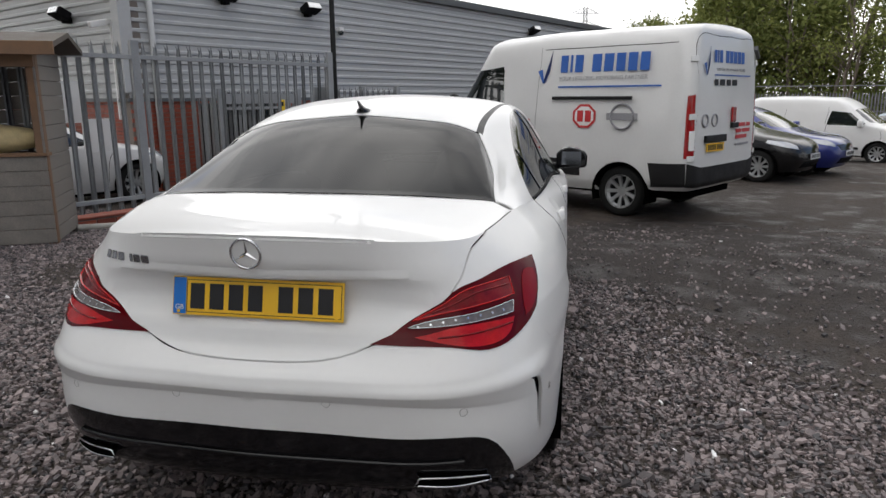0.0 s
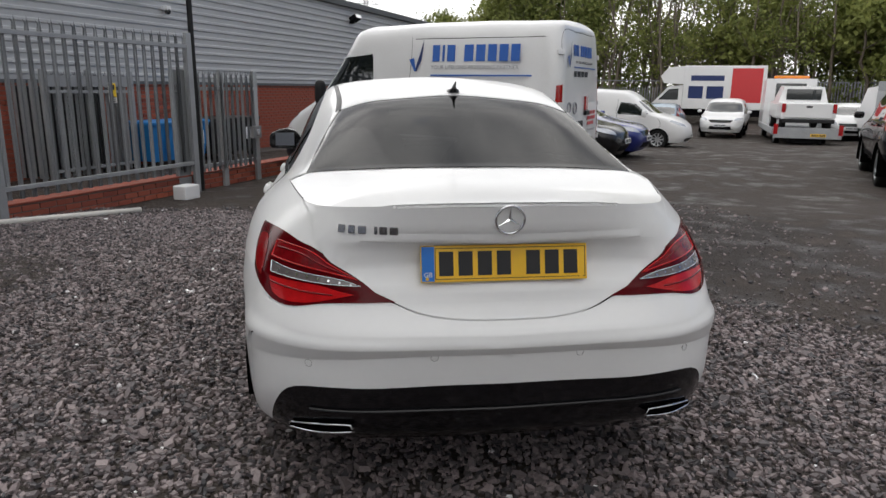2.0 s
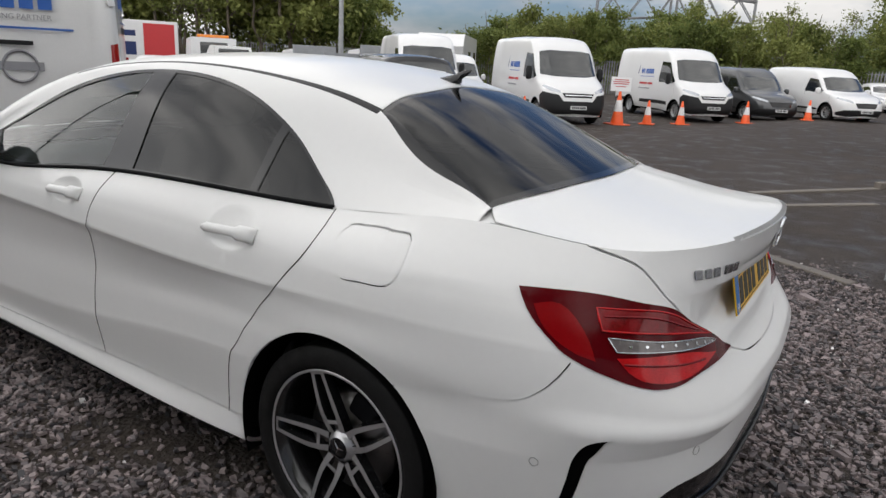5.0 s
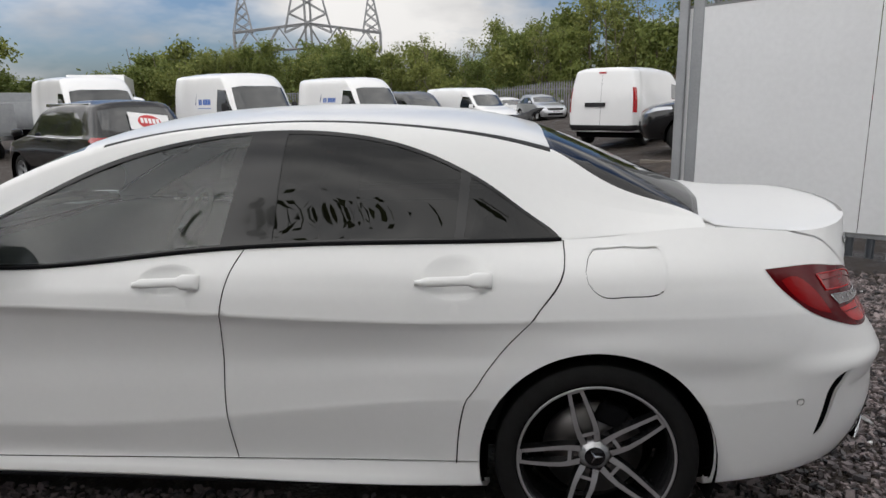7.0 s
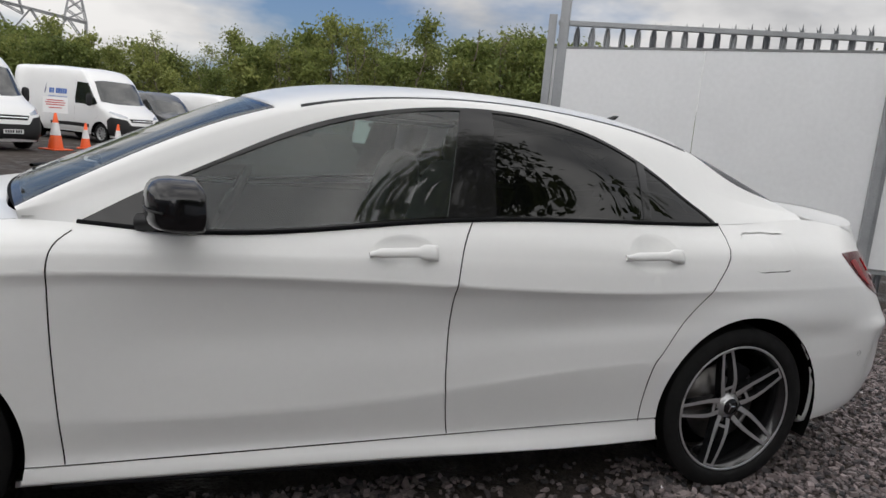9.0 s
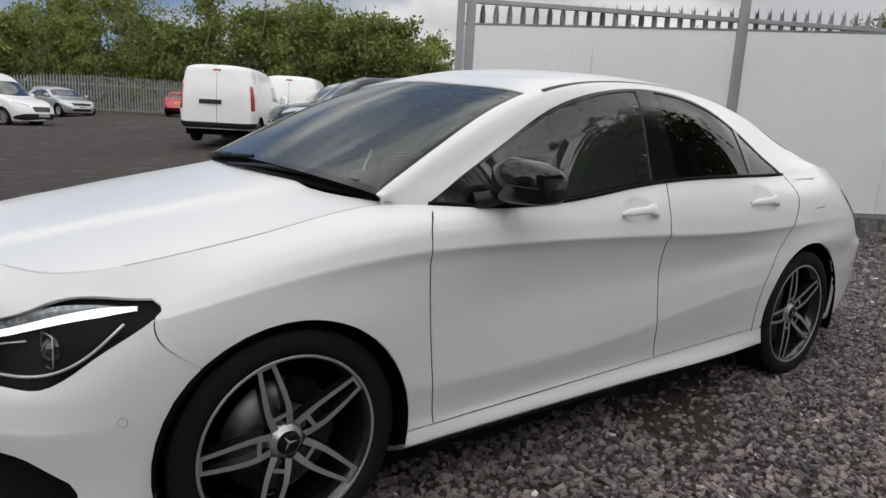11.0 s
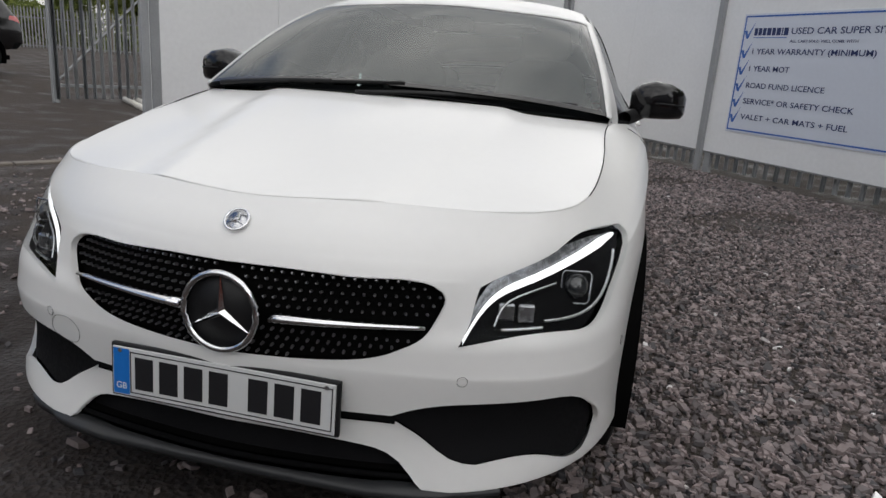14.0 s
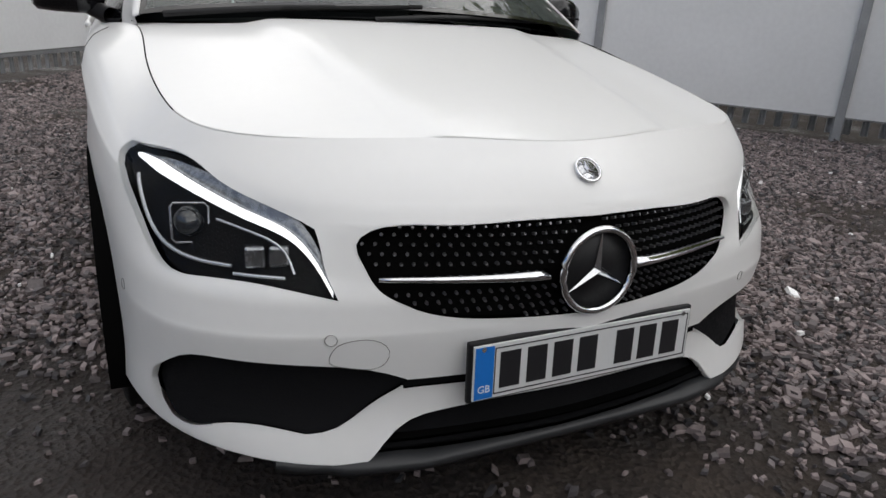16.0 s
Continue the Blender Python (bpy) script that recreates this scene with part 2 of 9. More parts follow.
def words(name, text, size, material, m, parent=None, label="", depth=0.001, align="LEFT", bold=0.0):
    """Raised lettering in the built-in font, as a mesh lying in the plane of m."""
    cu = bpy.data.curves.new(name, "FONT")
    cu.body, cu.size, cu.extrude, cu.align_x, cu.align_y, cu.resolution_u, cu.offset = text, size, depth, align, "CENTER", 3, bold
    tmp = new(name + "_curve", cu)
    me = bpy.data.meshes.new_from_object(tmp.evaluated_get(bpy.context.evaluated_depsgraph_get()))
    bpy.data.objects.remove(tmp)
    bpy.data.curves.remove(cu)
    me.materials.clear()
    me.materials.append(material)
    me.transform(m)
    me.update()
    ob = new(name, me)
    if parent is not None:
        ob.parent = parent
    return tagged(ob, label) if label else ob


def inside(poly, P):
    """Which of the points P lie in the closed polygon."""
    x, y = P[:, 0], P[:, 1]
    q = np.roll(poly, -1, 0)
    r = np.zeros(len(P), bool)
    for (x0, y0), (x1, y1) in zip(poly, q):
        if y0 == y1:
            continue
        hit = ((y0 > y) != (y1 > y)) & (x < (x1 - x0) * (y - y0) / (y1 - y0) + x0)
        r ^= hit
    return r


def flow(pts, closed=False, step=0.02, corners=()):
    """A smooth line through points, evenly divided. corners: the numbers of points that stay sharp."""
    P = np.asarray(pts, float)
    if closed:
        k = corners[0] if corners else 0
        P = np.concatenate([P[k:], P[:k], P[k:k + 1]])
        cut = [0] + [(c - k) % (len(P) - 1) for c in corners[1:]] + [len(P) - 1]
        if not corners:
            t = steps(np.concatenate([P[-4:-1], P, P[1:4]]))
            S = Spline(t, np.concatenate([P[-4:-1], P, P[1:4]]))
            n = max(8, int((t[-4] - t[3]) / step))
            return S(np.linspace(t[3], t[-4], n, endpoint=False))
    else:
        cut = [0] + sorted(corners) + [len(P) - 1]
    out = []
    for a, b in zip(cut[:-1], cut[1:]):
        if b <= a:
            continue
        Q = P[a:b + 1]
        t = steps(Q)
        n = max(1, int(round(t[-1] / step)))
        S = Spline(t, Q) if len(Q) > 2 else (lambda x, Q=Q, t=t: Q[0] + (Q[-1] - Q[0]) * (np.asarray(x) / t[-1])[:, None])
        out.append(S(np.linspace(0, t[-1], n + 1))[:-1])
    if not closed:
        out.append(P[-1:])
    return np.concatenate(out)


def strip(line, half, closed=False):
    """The closed outlines of a line with a width: for a loop an outer and an inner one."""
    L = np.asarray(line, float)
    T = np.roll(L, -1, 0) - np.roll(L, 1, 0) if closed else np.gradient(L, axis=0)
    T /= np.linalg.norm(T, axis=1)[:, None] + 1e-9
    N = np.stack([-T[:, 1], T[:, 0]], 1) * half
    if closed:
        return [L + N, L - N]
    return [np.concatenate([L + N, (L - N)[::-1]])]


def dense(loop, step):
    """A closed line with its long stretches divided."""
    out = []
    for a, b in zip(loop, np.roll(loop, -1, 0)):
        n = max(1, int(np.ceil(np.linalg.norm(b - a) / step)))
        out += [a + (b - a) * k / n for k in range(n)]
    return np.array(out)


def carve(domain, step, outlines, rows=()):
    """Triangles over a flat domain that keep to all the outlines. Returns places, triangles and triangle middles."""
    from_geometry = mathutils_geometry.delaunay_2d_cdt
    lo, hi = domain.min(0), domain.max(0)
    n = np.maximum(2, ((hi - lo) / step).astype(int))
    gx = np.linspace(lo[0], hi[0], n[0] + 1)
    gy = np.unique(np.round(np.concatenate([np.linspace(lo[1], hi[1], n[1] + 1), np.asarray(rows, float)]), 5))
    X, Y = np.meshgrid(gx, gy)
    G = np.stack([X.ravel(), Y.ravel()], 1)
    G = G[inside(domain, G)]
    keep = np.ones(len(G), bool)
    edges, pts = [], []
    domain = dense(domain, min(step))
    for loop in [domain] + [dense(o, min(step)) for o in outlines]:
        k = len(pts)
        pts.extend(loop.tolist())
        edges += [(k + i, k + (i + 1) % len(loop)) for i in range(len(loop))]
        for p in loop[::1]:
            keep &= ((G - p) ** 2).sum(1) > (0.32 * min(step)) ** 2
    G = G[keep]
    allp = [Vector(p) for p in pts] + [Vector(p) for p in G]
    v, _, f, *_ = from_geometry(allp, edges, [], 0, 1e-5)
    V = np.array([tuple(p) for p in v])
    F = np.array([tuple(t) for t in f if len(t) == 3])
    C = V[F].mean(1)
    ok = inside(domain, C)
    return V, F[ok], C[ok]


def islands(F):
    """A number for each triangle, the same for triangles that hang together by their edges."""
    parent = list(range(len(F)))

    def root(i):
        while parent[i] != i:
            parent[i] = parent[parent[i]]
            i = parent[i]
        return i
    seen = {}
    for i, t in enumerate(F):
        for a, b in ((t[0], t[1]), (t[1], t[2]), (t[2], t[0])):
            e = (min(a, b), max(a, b))
            if e in seen:
                parent[root(i)] = root(seen[e])
            else:
                seen[e] = i
    return np.array([root(i) for i in range(len(F))])


def skin(name, chart, V, F, material, parent, label="", sides=(-1,), lift=0.0, rim=0.0, flip=False):
    """A piece of a chart as one mesh, on the left (-1), the right (1) or both sides; rim: how far its edges turn inwards."""
    used, inv = np.unique(F, return_inverse=True)
    T = inv.reshape(-1, 3)
    uv = V[used]
    P, N = chart(uv[:, 0], uv[:, 1]), chart.normal(uv[:, 0], uv[:, 1])
    # normals point away from the middle of the body
    if (N * (P - np.array([0, 0, 0.6]))).sum() < 0:
        N = -N
    P = P + N * lift
    verts, faces, norms = [], [], []
    for s in sides:
        k = len(verts)
        Q, M = P * np.array([s, 1, 1]), N * np.array([s, 1, 1])
        if len(sides) == 2:
            flat = np.abs(P[:, 0]) < 1e-4
            M[flat, 0] = 0
        verts += Q.tolist()
        norms += M.tolist()
        g = np.cross(Q[T[0, 1]] - Q[T[0, 0]], Q[T[0, 2]] - Q[T[0, 0]]).dot(M[T[0, 0]])
        TT = T if g > 0 else T[:, ::-1]
        faces += (TT + k).tolist()
        if rim:
            count = {}
            for t in TT:
                for a, b in ((t[0], t[1]), (t[1], t[2]), (t[2], t[0])):
                    count[(a, b)] = 1
            border = [(a, b) for a, b in count if (b, a) not in count and not (len(sides) == 2 and abs(P[a, 0]) < 1e-4 and abs(P[b, 0]) < 1e-4)]
            ids = {}
            for a, b in border:
                for i in (a, b):
                    if i not in ids:
                        ids[i] = len(verts)
                        verts.append((Q[i] - M[i] * rim).tolist())
                        norms.append(M[i].tolist())
                faces.append((b + k, a + k, ids[a], ids[b]))
    return obj(name, verts, faces, material, parent, label, normals=norms)


# ---- spline lofts for bodywork ----
class Spline:
    """Natural cubic spline through rows of P at the knots t."""
    def __init__(self, t, P):
        self.t, self.P = np.asarray(t, float), np.asarray(P, float)
        n, h = len(self.t), np.diff(self.t)
        A, B = np.eye(n), np.zeros_like(self.P)
        for i in range(1, n - 1):
            A[i, i - 1:i + 2] = h[i - 1], 2 * (h[i - 1] + h[i]), h[i]
            B[i] = 6 * ((self.P[i + 1] - self.P[i]) / h[i] - (self.P[i] - self.P[i - 1]) / h[i - 1])
        self.M = np.linalg.solve(A, B.reshape(n, -1)).reshape(self.P.shape)

    def __call__(self, x):
        x = np.atleast_1d(np.asarray(x, float))
        k = np.clip(np.searchsorted(self.t, x) - 1, 0, len(self.t) - 2)
        h = self.t[k + 1] - self.t[k]
        tail = (slice(None),) + (None,) * (self.P.ndim - 1)
        a, b, h = ((self.t[k + 1] - x) / h)[tail], ((x - self.t[k]) / h)[tail], h[tail]
        return a * self.P[k] + b * self.P[k + 1] + ((a ** 3 - a) * self.M[k] + (b ** 3 - b) * self.M[k + 1]) * h * h / 6


def steps(P):
    return np.concatenate([[0.0], np.cumsum(np.linalg.norm(np.diff(P, axis=0), axis=1))])


class Loft:
    """A surface through rings of (w, y, z), w being the distance from the middle plane. u runs along the rings, v across them, both about metres.
    ends: the rings' first and last points lie on the middle plane; top: the last ring does."""
    def __init__(self, rings, ends=True, top=False, guide=0):
        R = np.asarray(rings, float)
        t = steps(R[guide])
        v = steps(R[:, R.shape[1] // 2])
        self.u1, self.v1 = t[-1], v[-1]
        if ends:
            flip = np.array([-1.0, 1, 1])
            R = np.concatenate([R[:, 2:0:-1] * flip, R, R[:, -2:-4:-1] * flip], axis=1)
            t = np.concatenate([-t[2:0:-1], t, 2 * t[-1] - t[-2:-4:-1]])
        if top:
            R = np.concatenate([R, R[-2:-3:-1] * np.array([-1.0, 1, 1])])
            v = np.append(v, 2 * v[-1] - v[-2])
        self.v, self.dents = v, []
        self.spline = Spline(t, R.transpose(1, 0, 2))
        self.dense = None

    def __call__(self, u, v):
        u, v = np.atleast_1d(np.asarray(u, float)), np.atleast_1d(np.asarray(v, float))
        Q = self.spline(u)
        h = np.diff(self.v)[None, :, None]
        d = np.diff(Q, axis=1) / h
        m = np.zeros_like(Q)
        w1, w2 = 2 * h[:, 1:] + h[:, :-1], h[:, 1:] + 2 * h[:, :-1]
        same = d[:, :-1] * d[:, 1:] > 0
        den = w1 / np.where(same, d[:, :-1], 1) + w2 / np.where(same, d[:, 1:], 1)
        m[:, 1:-1] = np.where(same, (w1 + w2) / np.where(same, den, 1), 0)
        m[:, 0], m[:, -1] = d[:, 0], d[:, -1]
        k = np.clip(np.searchsorted(self.v, v) - 1, 0, len(self.v) - 2)
        i = np.arange(len(u))
        hh = (self.v[k + 1] - self.v[k])[:, None]
        s = ((v - self.v[k])[:, None]) / hh
        out = ((2 * s ** 3 - 3 * s ** 2 + 1) * Q[i, k] + (s ** 3 - 2 * s ** 2 + s) * hh * m[i, k]
               + (3 * s ** 2 - 2 * s ** 3) * Q[i, k + 1] + (s ** 3 - s ** 2) * hh * m[i, k + 1])
        for u0, v0, ru, rv, deep in self.dents:
            d = np.clip(1 - ((u - u0) / ru) ** 2 - ((v - v0) / rv) ** 2, 0, 1)
            out[:, 0] -= deep * d ** 1.2
        return out

    def normal(self, u, v, e=0.004):
        n = np.cross(self(u + e, v) - self(u - e, v), self(u, np.minimum(v + e, self.v[-1])) - self(u, np.maximum(v - e, 0)))
        n /= np.linalg.norm(n, axis=1)[:, None] + 1e-12
        return n

    def find(self, pts):
        """The (u, v) nearest to each place."""
        pts = np.asarray(pts, float)
        if self.dense is None:
            uu, vv = np.meshgrid(np.linspace(0, self.u1, 260), np.linspace(0, self.v1, 70))
            self.dense = (uu.ravel(), vv.ravel(), self(uu.ravel(), vv.ravel()))
        du, dv, dp = self.dense
        k = [int(np.argmin(((dp - p) ** 2).sum(1))) for p in pts]
        u, v = du[k].copy(), dv[k].copy()
        e = 1e-3
        for _ in range(5):
            p = self(u, v)
            a, b = (self(u + e, v) - p) / e, (self(u, np.minimum(v + e, self.v1)) - self(u, np.minimum(v + e, self.v1) - e)) / e
            r = pts - p
            aa, ab, bb, ar, br = (a * a).sum(1), (a * b).sum(1), (b * b).sum(1), (a * r).sum(1), (b * r).sum(1)
            det = aa * bb - ab * ab + 1e-12
            u = np.clip(u + np.clip((bb * ar - ab * br) / det, -.05, .05), 0, self.u1)
            v = np.clip(v + np.clip((aa * br - ab * ar) / det, -.05, .05), 0, self.v1)
        return np.stack([u, v], 1)


class Field:
    """A surface as a height over the plan; u is the distance from the middle plane and v the place along the car."""
    def __init__(self, height):
        self.height = height

    def __call__(self, u, v):
        u, v = np.atleast_1d(np.asarray(u, float)), np.atleast_1d(np.asarray(v, float))
        return np.stack([u, v, self.height(u, v)], 1)

    def normal(self, u, v, e=0.004):
        n = np.stack([-(self.height(u + e, v) - self.height(u - e, v)) / (2 * e), -(self.height(u, v + e) - self.height(u, v - e)) / (2 * e), np.ones_like(u)], 1)
        return n / np.linalg.norm(n, axis=1)[:, None]

    def find(self, pts):
        return np.asarray(pts, float)[:, :2]


# ---- the saloon's design lines: (half width, along, height), from the tail's middle round the side to the nose's middle ----
BONNET_Z = Spline((0.80, 1.00, 1.20, 1.50, 1.80, 1.95, 2.08, 2.15), (1.020, 1.003, 0.973, 0.918, 0.857, 0.825, 0.794, 0.776))
BOOT_Z = Spline((-2.26, -2.18, -2.10, -2.00, -1.88, -1.72, -1.50), (1.036, 1.040, 1.041, 1.044, 1.055, 1.080, 1.125))


def bonnet_height(x, y):
    dome = 0.013 / (1 + np.exp((np.abs(x) - 0.30 - 0.16 * (2.0 - y)) * 80))
    return BONNET_Z(y) - 0.052 * (np.abs(x) / 0.74) ** 2.4 + dome - 0.010


def boot_height(x, y):
    return BOOT_Z(y) - 0.046 * (np.abs(x) / 0.62) ** 2.2


BONNET, BOOT = Field(bonnet_height), Field(boot_height)


def over(field, plan):
    return [(w, y, float(field.height(np.array([w]), np.array([y]))[0])) for w, y in plan]


TUCK = [(0, -2.18, .27), (.30, -2.17, .27), (.56, -2.11, .265), (.71, -1.98, .25), (.79, -1.79, .24), (.82, -1.284, .22), (.82, -.75, .205), (.82, 0, .205),
        (.82, .75, .205), (.82, 1.08, .205), (.83, 1.415, .20), (.80, 1.71, .20), (.71, 1.93, .195), (.54, 2.08, .19), (.28, 2.14, .188), (0, 2.16, .187)]
HEM = [(0, -2.25, .335), (.30, -2.235, .335), (.58, -2.18, .325), (.738, -2.035, .295), (.815, -1.83, .262), (.868, -1.284, .245), (.878, -.75, .228), (.878, 0, .236),
       (.878, .75, .240), (.878, 1.08, .240), (.872, 1.415, .24), (.840, 1.75, .235), (.760, 1.975, .222), (.57, 2.145, .205), (.30, 2.215, .196), (0, 2.236, .192)]
SILL = [(0, -2.274, .49), (.30, -2.264, .49), (.60, -2.212, .47), (.762, -2.068, .42), (.828, -1.85, .39), (.884, -1.284, .36), (.858, -.75, .315), (.853, 0, .305),
        (.857, .75, .308), (.868, 1.08, .315), (.876, 1.415, .34), (.838, 1.74, .34), (.766, 1.958, .33), (.57, 2.115, .32), (.30, 2.198, .312), (0, 2.222, .308)]
FLANK = [(0, -2.282, .585), (.30, -2.269, .583), (.61, -2.204, .565), (.772, -2.060, .545), (.834, -1.86, .52), (.888, -1.284, .52), (.872, -.75, .51), (.866, 0, .43),
         (.868, .75, .40), (.875, 1.08, .42), (.877, 1.415, .47), (.836, 1.745, .462), (.772, 1.968, .450), (.575, 2.128, .452), (.30, 2.212, .462), (0, 2.248, .462)]
DOOR = [(0, -2.292, .648), (.30, -2.278, .649), (.61, -2.210, .652), (.762, -2.050, .668), (.832, -1.83, .668), (.886, -1.284, .68), (.852, -.75, .66), (.847, 0, .64),
        (.852, .75, .64), (.872, 1.08, .63), (.873, 1.415, .63), (.832, 1.735, .605), (.757, 1.938, .58), (.56, 2.098, .57), (.30, 2.202, .562), (0, 2.250, .56)]
CREASE = [(0, -2.203, .765), (.30, -2.195, .765), (.58, -2.148, .772), (.742, -1.996, .785), (.820, -1.79, .79), (.874, -1.284, .785), (.876, -.75, .772), (.877, 0, .796),
          (.877, .75, .817), (.874, 1.08, .812), (.857, 1.415, .770), (.816, 1.72, .70), (.738, 1.905, .662), (.545, 2.070, .654), (.29, 2.190, .654), (0, 2.226, .652)]
SHOULDER = [(0, -2.208, .925), (.30, -2.184, .924), (.54, -2.112, .904), (.690, -1.950, .897), (.772, -1.755, .905), (.832, -1.284, .905), (.832, -.75, .905), (.838, 0, .905),
            (.842, .75, .893), (.836, 1.08, .888), (.810, 1.415, .838), (.780, 1.70, .755), (.722, 1.888, .715), (.56, 2.035, .706), (.29, 2.152, .714), (0, 2.195, .714)]
EDGE = over(BOOT, [(0, -2.236), (.30, -2.202), (.52, -2.080), (.612, -1.925), (.668, -1.72)]) + [(.722, -1.284, 1.006), (.765, -.75, .998), (.790, 0, .972), (.800, .75, .922)] \
    + over(BONNET, [(.732, 1.09), (.728, 1.40), (.718, 1.69), (.676, 1.865), (.535, 1.985), (.275, 2.070), (0, 2.122)])
WALL = Loft([TUCK, HEM, SILL, FLANK, DOOR, CREASE, SHOULDER, EDGE], guide=3)
# the hollow for the rear plate, between the crease and the tail's edge
knots = steps(np.asarray(FLANK, float))
RECESS = [tuple(q) for q in WALL(knots, np.full(len(knots), WALL.v[5] * .42 + WALL.v[6] * .58))]
RECESS[0], RECESS[1], RECESS[2] = (0, -2.152, .853), (.30, -2.146, .852), (.565, -2.118, .840)
LEDGE = [tuple(q) for q in WALL(knots, np.full(len(knots), WALL.v[5] * .16 + WALL.v[6] * .84))]
LEDGE[0], LEDGE[1], LEDGE[2] = (0, -2.172, .908), (.30, -2.160, .907), (.545, -2.112, .890)
# the hollow under the crease along the doors
HOLLOW = [tuple(q) for q in WALL(knots, np.full(len(knots), WALL.v[4] * .22 + WALL.v[5] * .78))]
for k, dent in ((5, .004), (6, .010), (7, .013), (8, .012), (9, .008), (10, .003)):
    HOLLOW[k] = (HOLLOW[k][0] - dent, HOLLOW[k][1], HOLLOW[k][2])
# the ridge across the rear bumper, over an undercut
RIDGE = [tuple(q) for q in WALL(knots, np.full(len(knots), WALL.v[3] * .55 + WALL.v[4] * .45))]
RIDGE[0], RIDGE[1], RIDGE[2], RIDGE[3] = (0, -2.300, .614), (.30, -2.288, .614), (.61, -2.226, .613), (.779, -2.068, .611)


def knife(a, b, q):
    """A ring close beside ring a on the straight way to ring b: it keeps a's edge sharp."""
    return [tuple(np.array(m) + (np.array(n) - np.array(m)) * q) for m, n in zip(a, b)]


WALL = Loft([TUCK, HEM, SILL, knife(FLANK, SILL, .12), FLANK, knife(FLANK, RIDGE, .25), knife(RIDGE, FLANK, .14), RIDGE, DOOR, HOLLOW, knife(CREASE, HOLLOW, .22), CREASE, knife(CREASE, RECESS, .12), RECESS, LEDGE, SHOULDER, EDGE], guide=4)


def on_edge(y):
    u = np.linspace(0, WALL.u1, 1200)
    P = WALL(u, np.full_like(u, WALL.v1))
    k = slice(int(np.argmin(np.abs(P[:, 1] + 1.95) + (P[:, 0] < .5))), int(np.argmin(np.abs(P[:, 1] - 1.5) + (P[:, 0] < .5))))
    P = P[k]
    return tuple(float(np.interp(y, P[:, 1], P[:, i])) for i in (0, 1, 2))


WAIST = [on_edge(y) for y in (1.10, .80, .42, 0, -.4, -.8, -1.17, -1.42, -1.62)]
GLASS_TOP = [(.737, 1.103, .952), (.724, .80, 1.043), (.665, .42, 1.182), (.618, 0, 1.294), (.602, -.4, 1.313), (.600, -.8, 1.254), (.622, -1.12, 1.14), (.640, -1.40, 1.075), (.645, -1.62, 1.052)]
RAIL = [(.730, 1.107, .958), (.680, .80, 1.126), (.607, .42, 1.281), (.561, 0, 1.353), (.534, -.4, 1.366), (.513, -.8, 1.335), (.506, -1.14, 1.268), (.550, -1.40, 1.165), (.620, -1.62, 1.057)]
ROOF = [(.38, 1.195, .998), (.35, .83, 1.172), (.31, .44, 1.330), (.30, .04, 1.394), (.29, -.37, 1.406), (.28, -.78, 1.383), (.28, -1.13, 1.318), (.31, -1.41, 1.205), (.34, -1.68, 1.083)]
SPINE = [(0, 1.215, 1.008), (0, .84, 1.186), (0, .45, 1.346), (0, .05, 1.408), (0, -.36, 1.420), (0, -.77, 1.400), (0, -1.125, 1.335), (0, -1.42, 1.216), (0, -1.71, 1.090)]
CABIN = Loft([WAIST, GLASS_TOP, RAIL, ROOF, SPINE], ends=False, top=True, guide=2)
CABIN.v1 = CABIN.v[-2]


# ---- the white saloon ----
car = thing("saloon_car", pose(0, 0, 0), "white four-door saloon car with black wheels parked on gravel", "car")
AXLES, WHEEL_R, HUB_Z = (-1.284, 1.415), 0.318, 0.316


def arch(yc, r):
    a = np.linspace(radians(-35), radians(215), 60)
    pts = [(0.885, yc + r * math.cos(t), HUB_Z + r * math.sin(t)) for t in a]
    uv = WALL.find([(0.885, yc + 0.9 * r, 0.12)] + [p for p in pts if p[2] > 0.16] + [(0.885, yc - 0.9 * r, 0.12)])
    uv[0, 1] = uv[-1, 1] = 0.0
    return uv


def on_wall(*pts):
    return WALL.find(pts)


def on_nose(x, z, lift=0.0):
    """A place on the nose at x across and z high, and the way out of it."""
    uv = WALL.find([(abs(x), 2.2, z)])
    for _ in range(3):
        p = WALL(uv[:, 0], uv[:, 1])[0]
        uv = WALL.find([(abs(x), p[1], z)])
    p, n = WALL(uv[:, 0], uv[:, 1])[0], WALL.normal(uv[:, 0], uv[:, 1])[0]
    n = n if n[1] > 0 else -n
    s = -1 if x < 0 else 1
    p = p + n * lift
    return Vector((p[0] * s, p[1], p[2])), Vector((n[0] * s, n[1], n[2]))


def on_tail(x, z, lift=0.0):
    uv = WALL.find([(abs(x), -2.25, z)])
    for _ in range(3):
        p = WALL(uv[:, 0], uv[:, 1])[0]
        uv = WALL.find([(abs(x), p[1], z)])
    p, n = WALL(uv[:, 0], uv[:, 1])[0], WALL.normal(uv[:, 0], uv[:, 1])[0]
    n = n if n[1] < 0 else -n
    s = -1 if x < 0 else 1
    p = p + n * lift
    return Vector((p[0] * s, p[1], p[2])), Vector((n[0] * s, n[1], n[2]))


def facing(p, n):
    """The pose of a thing that lies on a face: z out of it, y up."""
    z = n.normalized()
    x = Vector((0, 0, 1)).cross(z).normalized()
    y = z.cross(x)
    return Matrix(((x[0], y[0], z[0], p[0]), (x[1], y[1], z[1], p[1]), (x[2], y[2], z[2], p[2]), (0, 0, 0, 1)))


